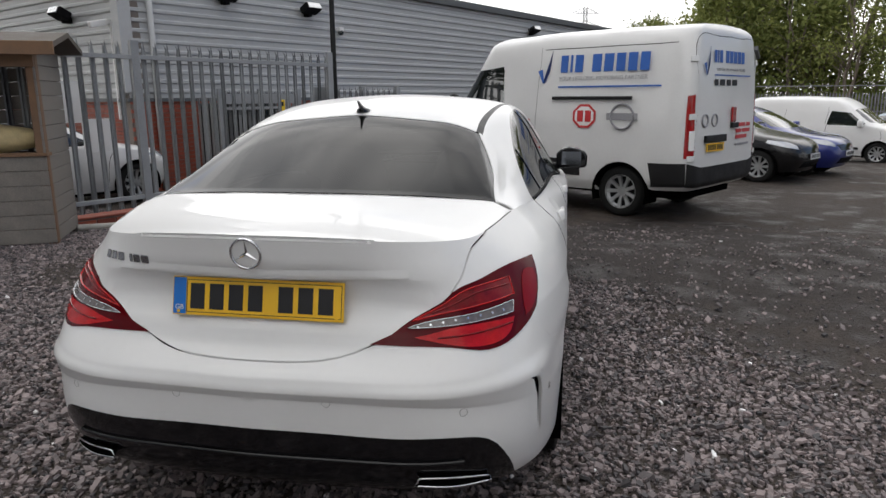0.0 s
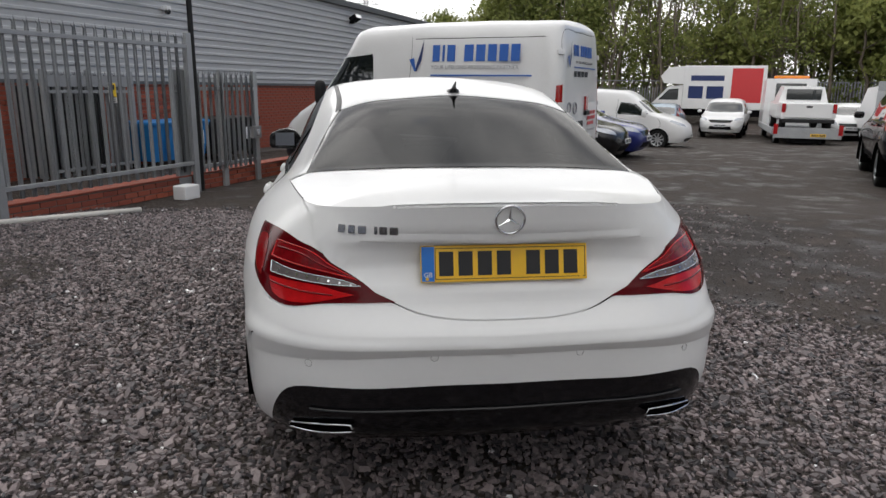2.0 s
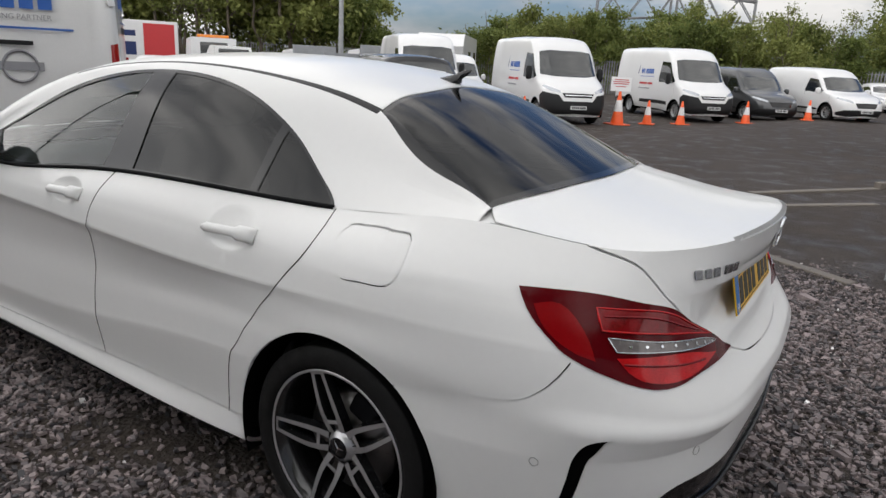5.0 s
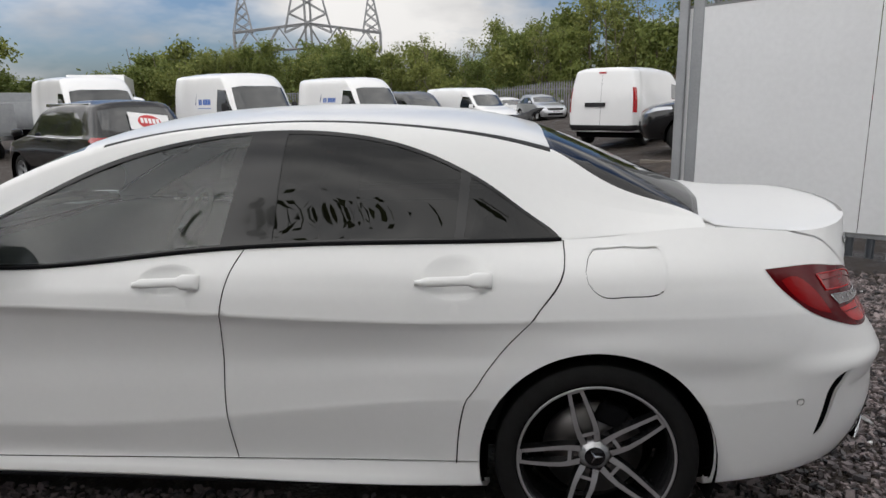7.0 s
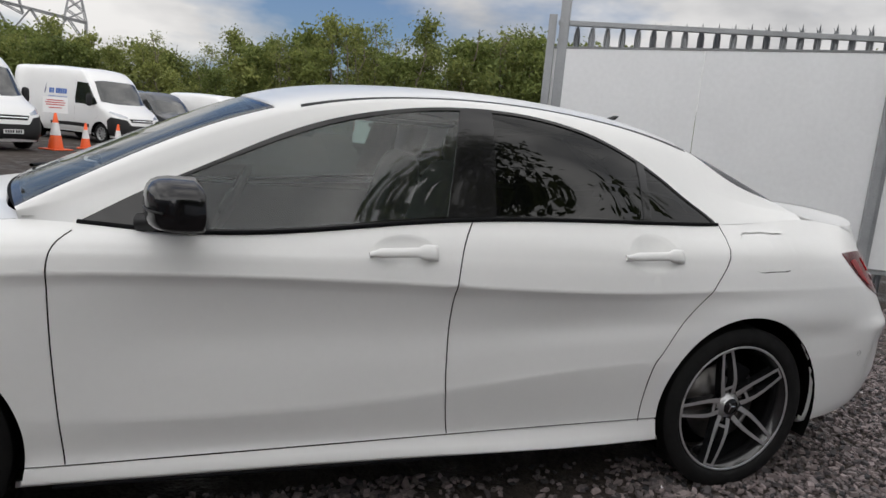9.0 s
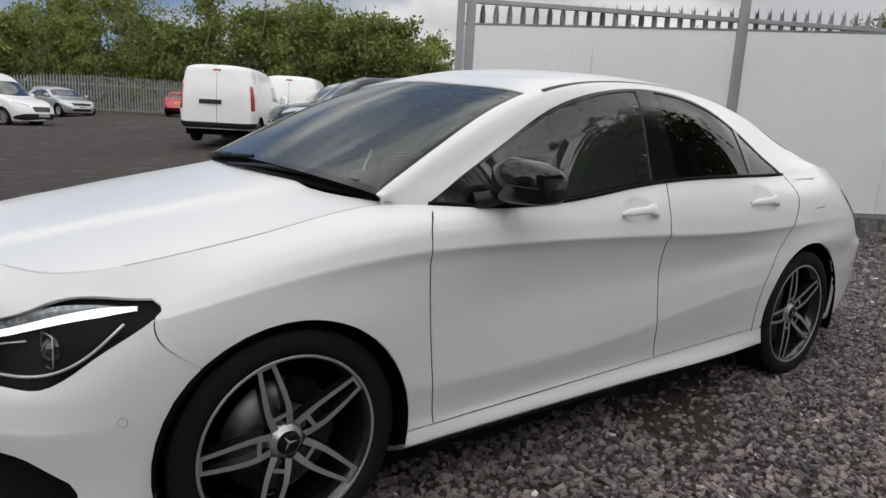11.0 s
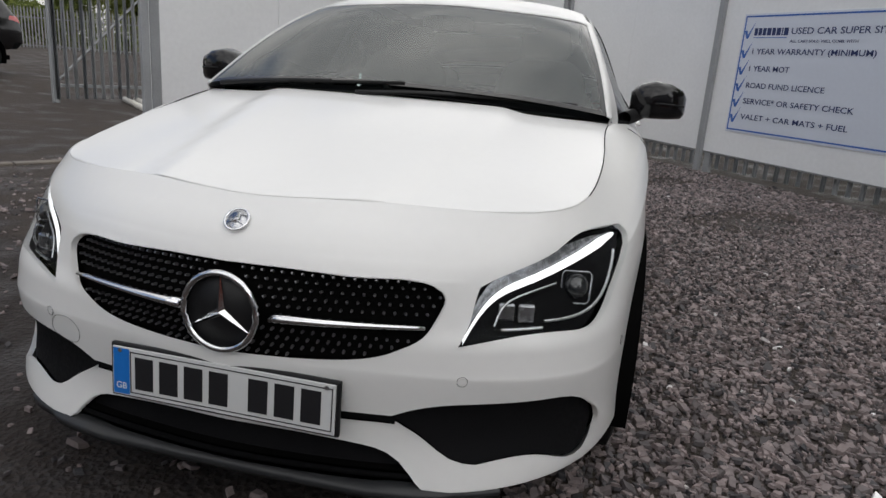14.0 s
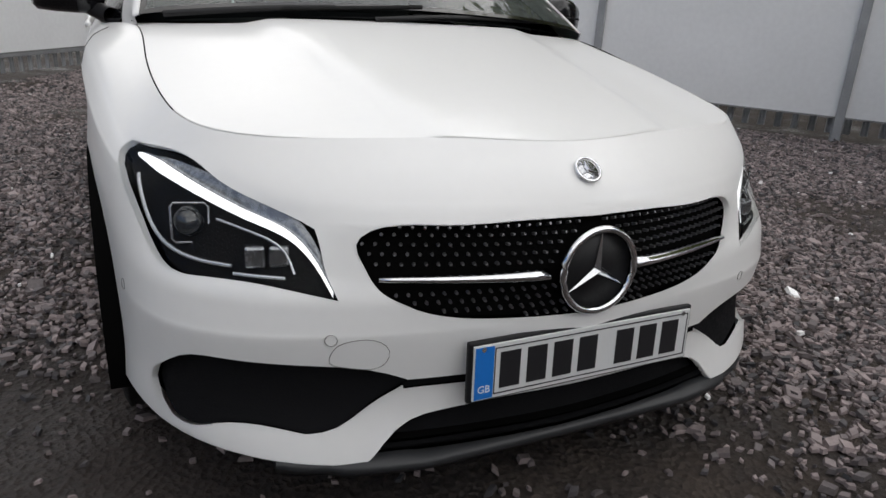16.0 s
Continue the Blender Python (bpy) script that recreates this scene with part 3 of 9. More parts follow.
# scoops behind the door handles
HANDLES = ((.170, -.045, .874, .886), (-.722, -.958, .888, .898))
scoops = [WALL.find([(.845, y0 * .48 + y1 * .52, (z0 + z1) / 2 + .012)])[0] for y0, y1, z0, z1 in HANDLES]
WALL.dents = [(c[0], c[1], .100, .036, .017) for c in scoops]
scoop_rings = [np.array([(c[0] + .100 * k * math.cos(t), c[1] + .036 * k * math.sin(t)) for t in np.linspace(0, 2 * np.pi, n, endpoint=False)]) for c in scoops for k, n in ((1.04, 40), (.94, 36), (.75, 28), (.5, 20), (.25, 10))]

# outlines on the side wall
arches = [arch(-1.284, 0.368), arch(1.415, 0.352)]
tail_lamp = flow(on_wall((.757, -1.784, .913), (.721, -1.863, .912), (.655, -1.979, .902), (.556, -2.112, .872), (.470, -2.176, .825), (.336, -2.207, .738),
                         (.463, -2.195, .734), (.573, -2.170, .726), (.655, -2.135, .714), (.700, -2.095, .720), (.742, -2.025, .742), (.766, -1.945, .770), (.782, -1.862, .829), (.775, -1.812, .878)), True, 0.03, (0, 3, 5))
head_lamp = flow(on_wall((.478, 2.139, .520), (.497, 2.110, .585), (.506, 2.088, .640), (.570, 2.030, .670), (.648, 1.930, .706), (.728, 1.815, .735), (.779, 1.738, .742), (.806, 1.722, .723), (.808, 1.762, .685),
                         (.790, 1.853, .626), (.764, 1.926, .568), (.738, 1.968, .546), (.700, 2.005, .544), (.600, 2.072, .540)), True, 0.03, (0, 2, 6))
grille = flow(on_wall((0, 2.22, .664), (.163, 2.205, .662), (.300, 2.18, .658), (.415, 2.145, .650), (.446, 2.135, .628), (.438, 2.145, .585), (.396, 2.168, .527), (.330, 2.19, .496), (.173, 2.225, .476), (0, 2.24, .470)), False, 0.03)
grille = np.concatenate([grille, [(WALL.u1 + .01, grille[-1][1]), (WALL.u1 + .01, grille[0][1])]])
fog = flow(on_wall((.345, 2.186, .358), (.404, 2.172, .384), (.528, 2.13, .402), (.650, 2.06, .405), (.722, 1.998, .396), (.762, 1.946, .355), (.778, 1.905, .290), (.765, 1.924, .252),
                   (.694, 2.021, .246), (.540, 2.128, .250), (.489, 2.149, .262), (.425, 2.166, .308)), True, 0.03, (0, 9))
slot = np.concatenate([on_wall((.36, 2.18, .366), (.33, 2.19, .366), (.0, 2.22, .372)), [(WALL.u1 + .01, on_wall((0, 2.22, .372))[0][1]), (WALL.u1 + .01, on_wall((0, 2.22, .340))[0][1])], on_wall((0, 2.22, .340), (.33, 2.19, .338), (.37, 2.18, .336))])
intake = np.concatenate([flow(on_wall((0, 2.218, .302), (.15, 2.21, .302), (.290, 2.196, .292), (.374, 2.182, .265), (.470, 2.163, .200)), False, 0.03), on_wall((.47, 2.1, .17), (.3, 2.12, .17), (0, 2.15, .17)), [(WALL.u1 + .01, -.01), (WALL.u1 + .01, on_wall((0, 2.218, .302))[0][1])]])
diffuser = np.concatenate([flow(on_wall((0, -2.285, .488), (.22, -2.28, .487), (.449, -2.262, .484), (.600, -2.212, .482), (.664, -2.170, .464), (.700, -2.110, .400), (.728, -2.060, .320), (.736, -2.02, .26)), False, 0.03), [(on_wall((.736, -2.02, .26))[0][0], -.01), (-.01, -.01), (-.01, on_wall((0, -2.285, .488))[0][1])]])
vent = flow(on_wall((.774, -2.076, .613), (.797, -2.022, .598), (.807, -1.974, .500), (.799, -1.945, .383), (.797, -1.966, .395), (.795, -2.004, .500), (.789, -2.036, .572), (.783, -2.054, .601)), True, 0.015, (0, 3))
fuel_flap = flow(on_wall((.820, -1.240, .920), (.775, -1.252, .958), (.752, -1.290, .972), (.747, -1.360, .975), (.748, -1.435, .972), (.775, -1.476, .950), (.826, -1.480, .892), (.849, -1.440, .855), (.853, -1.350, .850), (.849, -1.268, .862)), True, 0.02)
b_line = flow(on_wall((.784, -.177, .985), (.836, -.136, .908), (.869, -.117, .829), (.862, -.105, .706), (.860, -.102, .562), (.865, -.108, .419), (.854, -.126, .296)), False, 0.02)
rear_line = flow(on_wall((.735, -1.178, 1.000), (.797, -1.179, .944), (.859, -1.131, .847), (.875, -1.059, .757), (.873, -.960, .642), (.874, -.893, .540), (.867, -.853, .409), (.862, -.845, .300)), False, 0.02)
front_line = flow(on_wall((.797, .962, .915), (.837, .990, .890), (.874, 1.010, .802), (.869, 1.006, .687), (.869, .997, .551), (.869, .980, .374), (.868, .970, .285)), False, 0.02)
sill_line = flow(on_wall((.875, 1.10, .282), (.868, .970, .280), (.862, .51, .284), (.858, .0, .290), (.858, -.45, .295), (.862, -.845, .304), (.868, -.95, .308)), False, 0.03)
rear_bumper_line = flow(on_wall((.880, -1.500, .606), (.870, -1.600, .626), (.852, -1.730, .641), (.832, -1.825, .654), (.818, -1.870, .676), (.795, -1.915, .722), (.776, -1.940, .765)), False, 0.02)
front_bumper_line = flow(on_wall((.800, 1.735, .715), (.825, 1.740, .660), (.862, 1.630, .560), (.865, 1.60, .52)), False, 0.02)
lid_side = flow(on_wall((.618, -1.893, 1.005), (.600, -1.96, .985), (.580, -2.025, .955), (.553, -2.115, .868), (.545, -2.13, .855)), False, 0.02)
lid_low = flow(on_wall((.41, -2.19, .748), (.345, -2.203, .736), (.310, -2.215, .722), (.245, -2.232, .702), (.160, -2.246, .692), (0, -2.254, .689)), False, 0.02)
lid_side = np.concatenate([[(lid_side[0][0], WALL.v1 + .003)], lid_side])
lid_low = np.concatenate([lid_low, [(-.004, lid_low[-1][1])]])
wing_top = on_wall((.752, 1.782, .734), (.712, 1.76, .80))
GAP = 0.0022
lines = [s for l, k in ((b_line, 1), (rear_line, 1), (front_line, 1), (sill_line, 1), (rear_bumper_line, .8), (front_bumper_line, .8), (lid_side, .6), (lid_low, 1.2), (wing_top, .3)) for s in strip(l, GAP * k)]
flap_ring = strip(fuel_flap, 0.0012, True)
dom = np.array([(0, 0), (WALL.u1, 0), (WALL.u1, WALL.v1), (0, WALL.v1)], float)
lines = [np.clip(q, (0, 0), (WALL.u1, WALL.v1)) for q in lines]


def clipped(poly):
    return np.clip(poly, (0, 0), (WALL.u1, WALL.v1))


closed = [clipped(p) for p in (grille, slot, intake, diffuser)]
grille, slot, intake, diffuser = closed
V, F, C = carve(dom, (0.034, 0.024), arches + [tail_lamp, head_lamp, fog, vent] + closed + lines + flap_ring + scoop_rings, rows=WALL.v[1:-1])
zone = np.zeros(len(C), int)
for k, polys in enumerate((lines, [grille], [slot], [intake], [diffuser], [fog], [vent], [tail_lamp], [head_lamp], arches), 1):
    for p in polys:
        zone[inside(p, C)] = k
ring_out, ring_in = flap_ring
a, b = inside(ring_out, C), inside(ring_in, C)
zone[a ^ b] = 1
body_tris = zone == 0
ids = np.full(len(C), -1)
ids[body_tris] = islands(F[body_tris])
P3 = WALL(C[:, 0], C[:, 1])


def panel(seed):
    d = ((P3 - np.array(seed)) ** 2).sum(1) + np.where(body_tris, 0, 9)
    return F[ids == ids[int(np.argmin(d))]], ids[int(np.argmin(d))]


done = set()
for name, seed, both in (("rear_bumper", (0, -2.29, .58), True), ("front_bumper", (.60, 2.09, .47), True), ("boot_lid", (0, -2.23, .80), True), ("rear_wing", (.83, -1.62, .78), False),
                         ("rear_door", (.86, -.5, .6), False), ("front_door", (.86, .4, .6), False), ("front_wing", (.86, 1.2, .75), False), ("side_skirt", (.875, 0, .24), False), ("fuel_flap", (.80, -1.35, .92), False)):
    T, i = panel(seed)
    if i in done:
        continue
    done.add(i)
    if name == "fuel_flap":
        skin(name, WALL, V, T, PAINT, car, sides=(-1,), rim=0.008)
        skin("wing_skin", WALL, V, F[inside(flap_ring[0], C) | inside(flap_ring[1], C)], PAINT, car, sides=(1,))
        continue
    for sides in (((-1, 1),) if both else ((-1,), (1,))):
        if name == "boot_lid":
            lid = skin(name, WALL, V, T, PAINT, car, sides=sides, rim=0.014)
        else:
            skin(name, WALL, V, T, PAINT, car, sides=sides, rim=0.014 if name != "front_bumper" else 0.02)
rest = body_tris & ~np.isin(ids, list(done))
if rest.any():
    skin("body_infill", WALL, V, F[rest], PAINT, car, sides=(-1, 1), rim=0.01)
# black layer behind the panels; its colour gives the gaps their shade
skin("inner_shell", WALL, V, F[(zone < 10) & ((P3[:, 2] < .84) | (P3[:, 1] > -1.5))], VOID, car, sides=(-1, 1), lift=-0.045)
skin("grille_backing", WALL, V, F[zone == 2], VOID, car, "black grille backing", sides=(-1, 1), lift=-0.028)
skin("lower_slot", WALL, V, F[zone == 3], MATT, car, sides=(-1, 1), lift=-0.02)
skin("lower_intake", WALL, V, F[zone == 4], MATT, car, "matt black lower air intake", sides=(-1, 1), lift=-0.03)
skin("diffuser", WALL, V, F[zone == 5], GLOSS_BLACK, car, "gloss black rear diffuser", sides=(-1, 1), lift=0.002, rim=0.02)
for s in (-1, 1):
    skin("side_intake", WALL, V, F[zone == 6], MATT, car, "matt black bumper intake", sides=(s,), lift=-0.022)
    skin("rear_vent", WALL, V, F[zone == 7], VOID, car, sides=(s,), lift=-0.010)

# thin black lines laid along the door joints, for the shade in the gaps
for s in (-1, 1):
    for line_ in (rear_line, b_line, front_line):
        tube("door_gap_line", WALL(line_[:, 0], line_[:, 1]) * np.array([s, 1, 1]), .0015, VOID, car, n=4)

# dark under-edge of the sills
for s in (-1, 1):
    tube("sill_edge", [(s * .868, y, .222) for y in np.linspace(-.86, 1.0, 24)], .007, MATT, car)

# wheel wells and the floor, coloured near-black for the shade in them
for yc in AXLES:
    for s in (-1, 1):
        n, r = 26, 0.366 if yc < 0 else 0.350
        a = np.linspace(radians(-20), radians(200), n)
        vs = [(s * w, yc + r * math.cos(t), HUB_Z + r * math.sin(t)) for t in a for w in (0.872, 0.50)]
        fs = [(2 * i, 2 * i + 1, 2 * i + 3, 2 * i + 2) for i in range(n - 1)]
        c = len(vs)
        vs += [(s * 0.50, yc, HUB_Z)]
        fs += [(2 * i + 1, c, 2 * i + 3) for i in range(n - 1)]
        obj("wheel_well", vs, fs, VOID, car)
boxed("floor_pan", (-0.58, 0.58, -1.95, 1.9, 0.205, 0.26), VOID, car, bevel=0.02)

# front lip, splitter and grille
vs = []
for x in np.linspace(-.60, .60, 41):
    p = on_nose(x, .200)[0]
    k = 1 - .55 * (abs(x) / .60) ** 3
    vs += [p + Vector((0, -.03, .004)), p + Vector((0, .016 * k, .006 * k)), p + Vector((0, .020 * k, -.006)), p + Vector((0, .012 * k, -.020)), p + Vector((0, -.03, -.018))]
obj("front_lip", vs, [(i * 5 + j, i * 5 + j + 1, i * 5 + 6 + j, i * 5 + 5 + j) for i in range(40) for j in range(4)], plain("satin_grey_lip", (.026, .027, .029), .38, spec=.35, vary=.08), car, "satin dark grey front lip")
for s in (-1, 1):
    pts = [on_nose(s * x, .557 + .010 * x, -0.006) for x in np.linspace(.105, .415, 12)]
    bm = bmesh.new()
    rows = []
    for i, (p, n) in enumerate(pts):
        h = 0.0125 * (1 - 0.45 * i / 11)
        up = Vector((0, 0, 1))
        rows.append([bm.verts.new(p + up * h - n * .012), bm.verts.new(p + up * h * .7 + n * .004), bm.verts.new(p - up * h * .2 + n * .008), bm.verts.new(p - up * h - n * .010)])
    for r0, r1 in zip(rows, rows[1:]):
        for j in range(3):
            bm.faces.new((r0[j], r0[j + 1], r1[j + 1], r1[j]))
    bm.faces.new(rows[0][::-1]), bm.faces.new(rows[-1])
    part("grille_fin", bm, CHROME, car, "silver grille fin with bright edge", True)
STUD = plain("grille_pin_metal", (0.20, 0.20, 0.21), 0.3, metal=0.8)
studs = bmesh.new()
gp = np.array(grille)
for j in range(12):
    for i in range(-21, 22):
        x, z = (i + (j % 2) * .5) * 0.0215, .462 + j * .0178
        if abs(z - .557) < .013 + .0 or (x * x + (z - .560) ** 2) < .088 ** 2:
            continue
        p, n = on_nose(x, z, -0.024)
        uv = WALL.find([(abs(p[0]), p[1] + .02, p[2])])
        if not inside(gp, uv + np.array([[.02, 0]]))[0] or not inside(gp, uv + np.array([[-.012, .012]]))[0] or not inside(gp, uv + np.array([[0, -.01]]))[0]:
            continue
        rod(studs, p, p + n * .012, 0.0034, 0.0026, 6)
tagged(part("grille_studs", studs, STUD, car, "small silver pins of the diamond grille"), kind="stuff")


def emblem(r, tube_r, p, n, name, backing, parent=car):
    """A three-pointed star in a ring."""
    m = facing(p, n)
    e = new(name)
    e.parent = parent
    if backing:
        v, f = lathe([(-.002, 0), (.0, r * .93), (-.006, r * .95)], 40, "Z")
        obj("disc", [m @ Vector(q) for q in v], f, backing, e)
    a = np.linspace(0, 2 * np.pi, 48, endpoint=False)
    ring = tube("ring", [m @ Vector((r * math.cos(t), r * math.sin(t), .004)) for t in a], tube_r, CHROME, e, closed=True, n=8)
    bm = bmesh.new()
    c = bm.verts.new(m @ Vector((0, 0, .002 + r * .10)))
    outer = []
    for k in range(3):
        t = radians(90 + 120 * k)
        outer.append(bm.verts.new(m @ Vector((r * .97 * math.cos(t), r * .97 * math.sin(t), .003))))
        t2 = radians(150 + 120 * k)
        outer.append(bm.verts.new(m @ Vector((r * .13 * math.cos(t2), r * .13 * math.sin(t2), .001))))
    for k in range(6):
        bm.faces.new((c, outer[k], outer[(k + 1) % 6]))
    part("star", bm, CHROME, e)
    return e


tagged(emblem(.082, .0075, *on_nose(0, .562, -0.006), "grille_emblem", TRIM), "chrome star emblem on black disc")
tagged(emblem(.026, .003, *on_nose(0, .740, .002), "bonnet_badge", SILVER), "small round silver badge")
tagged(emblem(.043, .0042, *on_tail(0, .992, .005), "boot_emblem", None), "chrome star emblem")

# parking sensors and towing cover
for p, n in [on_tail(x, z, .0002) for x, z in ((-.60, .556), (.60, .556), (-.225, .582), (.225, .582))] + [on_nose(x, z, .0002) for x, z in ((-.50, .455), (.50, .455))]:
    m = facing(p, n)
    v, f = lathe([(.0002, 0), (.0002, .0090), (-.0015, .0093), (-.0015, .0100), (.0, .0104), (-.001, .0112)], 20, "Z")
    obj("parking_sensor", [m @ Vector(q) for q in v], f, PAINT, car, smooth=False)
    tube("sensor_ring", [m @ Vector((.0112 * math.cos(t), .0112 * math.sin(t), .0004)) for t in np.linspace(0, 2 * np.pi, 20, endpoint=False)], .0006, STEEL, car, closed=True, n=4)
for s in (-1, 1):
    for q in ((.821, 1.818, .470), (.816, -1.893, .516)):
        uv = WALL.find([q])
        p, n = WALL(uv[:, 0], uv[:, 1])[0], WALL.normal(uv[:, 0], uv[:, 1])[0]
        n = n if n[0] > 0 else -n
        m = facing(Vector((s * p[0], p[1], p[2])), Vector((s * n[0], n[1], n[2])))
        v, f = lathe([(.0002, 0), (.0002, .0090), (-.0015, .0093), (-.0015, .0100), (.0, .0104), (-.001, .0112)], 20, "Z")
        obj("parking_sensor", [m @ Vector(q) for q in v], f, PAINT, car, smooth=False)
        tube("sensor_ring", [m @ Vector((.0112 * math.cos(t), .0112 * math.sin(t), .0004)) for t in np.linspace(0, 2 * np.pi, 20, endpoint=False)], .0006, STEEL, car, closed=True, n=4)
tow = flow([(.405, .405), (.400, .432), (.412, .447), (.470, .452), (.492, .440), (.500, .405), (.480, .398)], True, .012)
tube("towing_cover_seam", [on_nose(x, z, .0002)[0] for x, z in tow], 0.0007, STEEL, car, closed=True, n=4)


LETTER = plain("white_plate_lettering", (.75, .75, .75), .5)


def number_plate(p, n, ground, w, h, rear):
    """A plate with a blue band and plain bars where the characters are."""
    m = facing(p, n)
    e = new("number_plate")
    e.parent = car
    tagged(e, "yellow rear number plate with blue band" if rear else "white front number plate with blue band")
    boxed("plate", (-w / 2, w / 2, -h / 2, h / 2, -.003, .002), ground, e, bevel=.0015, m=m)
    boxed("band", (-w / 2 + .003, -w / 2 + .042, -h / 2 + .003, h / 2 - .003, .002, .0032), PLATE_BLUE, e, m=m)
    words("country_code", "GB", .021, LETTER, m @ Matrix.Translation((-w / 2 + .0225, -h / 2 + .022, .0034)), e, align="CENTER", depth=.0004)
    x0 = -w / 2 + .056
    for i in range(7):
        x = x0 + i * .0595 + (.032 if i > 3 else 0)
        boxed("bar", (x, x + .044, -.037, .037, .002, .0032), INK, e, m=m)
    b = .0028
    for d in ((-w / 2 + .044, w / 2 - .006, h / 2 - .010, h / 2 - .008), (-w / 2 + .044, w / 2 - .006, -h / 2 + .008, -h / 2 + .010), (w / 2 - .008, w / 2 - .006, -h / 2 + .008, h / 2 - .008), (-w / 2 + .044, -w / 2 + .046, -h / 2 + .008, h / 2 - .008)):
        boxed("border", (*d, .002, .0030), INK, e, m=m)
    for sx in (-1, 1):
        bm = bmesh.new()
        rod(bm, m @ Vector((sx * (w / 2 - .02), .048 if not rear else -.045, 0)), m @ Vector((sx * (w / 2 - .02), .048 if not rear else -.045, .004)), .005, n=10)
        part("screw", bm, SILVER if not rear else YELLOW, e)
    return e


number_plate(Vector((0, -2.186, .848)), Vector((0, -1, .24)), YELLOW, .520, .111, True)
boxed("plate_frame", (-.268, .268, -.062, .062, -.016, -.003), TRIM, car, bevel=.004, m=facing(Vector((0, 2.250, .388)), Vector((0, 1, .05))))
number_plate(Vector((0, 2.250, .388)), Vector((0, 1, .05)), PLATE_WHITE, .520, .111, False)
# overhang above the rear plate, with its lamps
vs = []
for x in np.linspace(-.44, .44, 45):
    k = 1 - abs(x / .44) ** 3
    vs += [on_tail(x, .944, .0004)[0], on_tail(x, .930, .0035 * k + .0004)[0], on_tail(x, .921, .0100 * k)[0], on_tail(x, .916, .0085 * k)[0], on_tail(x, .913, -.003)[0]]
obj("plate_overhang", vs, [(5 * i + j, 5 * i + j + 1, 5 * i + 6 + j, 5 * i + 5 + j) for i in range(44) for j in range(4)], PAINT, car)
# model badge, as plain raised bars
BADGE_METAL = plain("dark_chrome", (.30, .30, .31), .18, metal=.9, vary=.1, scale=40)
for i, (w, g) in enumerate(((.024, 0), (.022, 0), (.026, .022), (.010, 0), (.024, 0), (.026, 0))):
    x = -.505 + (0, .031, .060, .108, .123, .153)[i]
    p, n = on_tail(x + w / 2, .952, .002)
    boxed("badge_bar", (-w / 2, w / 2, -.012, .012, -.001, .003), BADGE_METAL, car, bevel=.002, m=facing(p, n))

# exhaust tips
for s in (-1, 1):
    e = new("exhaust_tip")
    e.parent = car
    tagged(e, "chrome exhaust tip")
    path = flow([(s * .468, -2.245, .338), (s * .480, -2.243, .360), (s * .57, -2.214, .355), (s * .668, -2.148, .336), (s * .672, -2.145, .320), (s * .57, -2.212, .326)], True, .012, (0, 1, 3, 4))
    tube("rim", path, .0034, CHROME, e, closed=True)
    c = path.mean(0)
    vs = [tuple(p) for p in path] + [tuple(p + (c - p) * .25 + np.array([0, .03, .004])) for p in path] + [tuple(c + np.array([0, .03, .004]))]
    n = len(path)
    obj("pipe", vs, [(i, (i + 1) % n, n + (i + 1) % n, n + i) for i in range(n)] + [(n + i, n + (i + 1) % n, 2 * n) for i in range(n)], VOID, e)
fin = [on_tail(x, .405, .004)[0] for x in np.linspace(-.60, .60, 31)]
tube("diffuser_edge", [p + Vector((0, -.002, 0)) for p in fin], .007, GLOSS_BLACK, car)
fin = [on_tail(x, .345, .0)[0] for x in np.linspace(-.42, .42, 25)]
tube("diffuser_lip", [p + Vector((0, .02, -.012)) for p in fin], .009, MATT, car)

# ---- lamps ----
def cover(poly_uv, lift, name, material, parent, s, label="", step=(.03, .02), rim=0.0):
    V2, F2, C2 = carve(poly_uv, step, [])
    return skin(name, WALL, V2, F2, material, parent, label, sides=(s,), lift=lift, rim=rim)


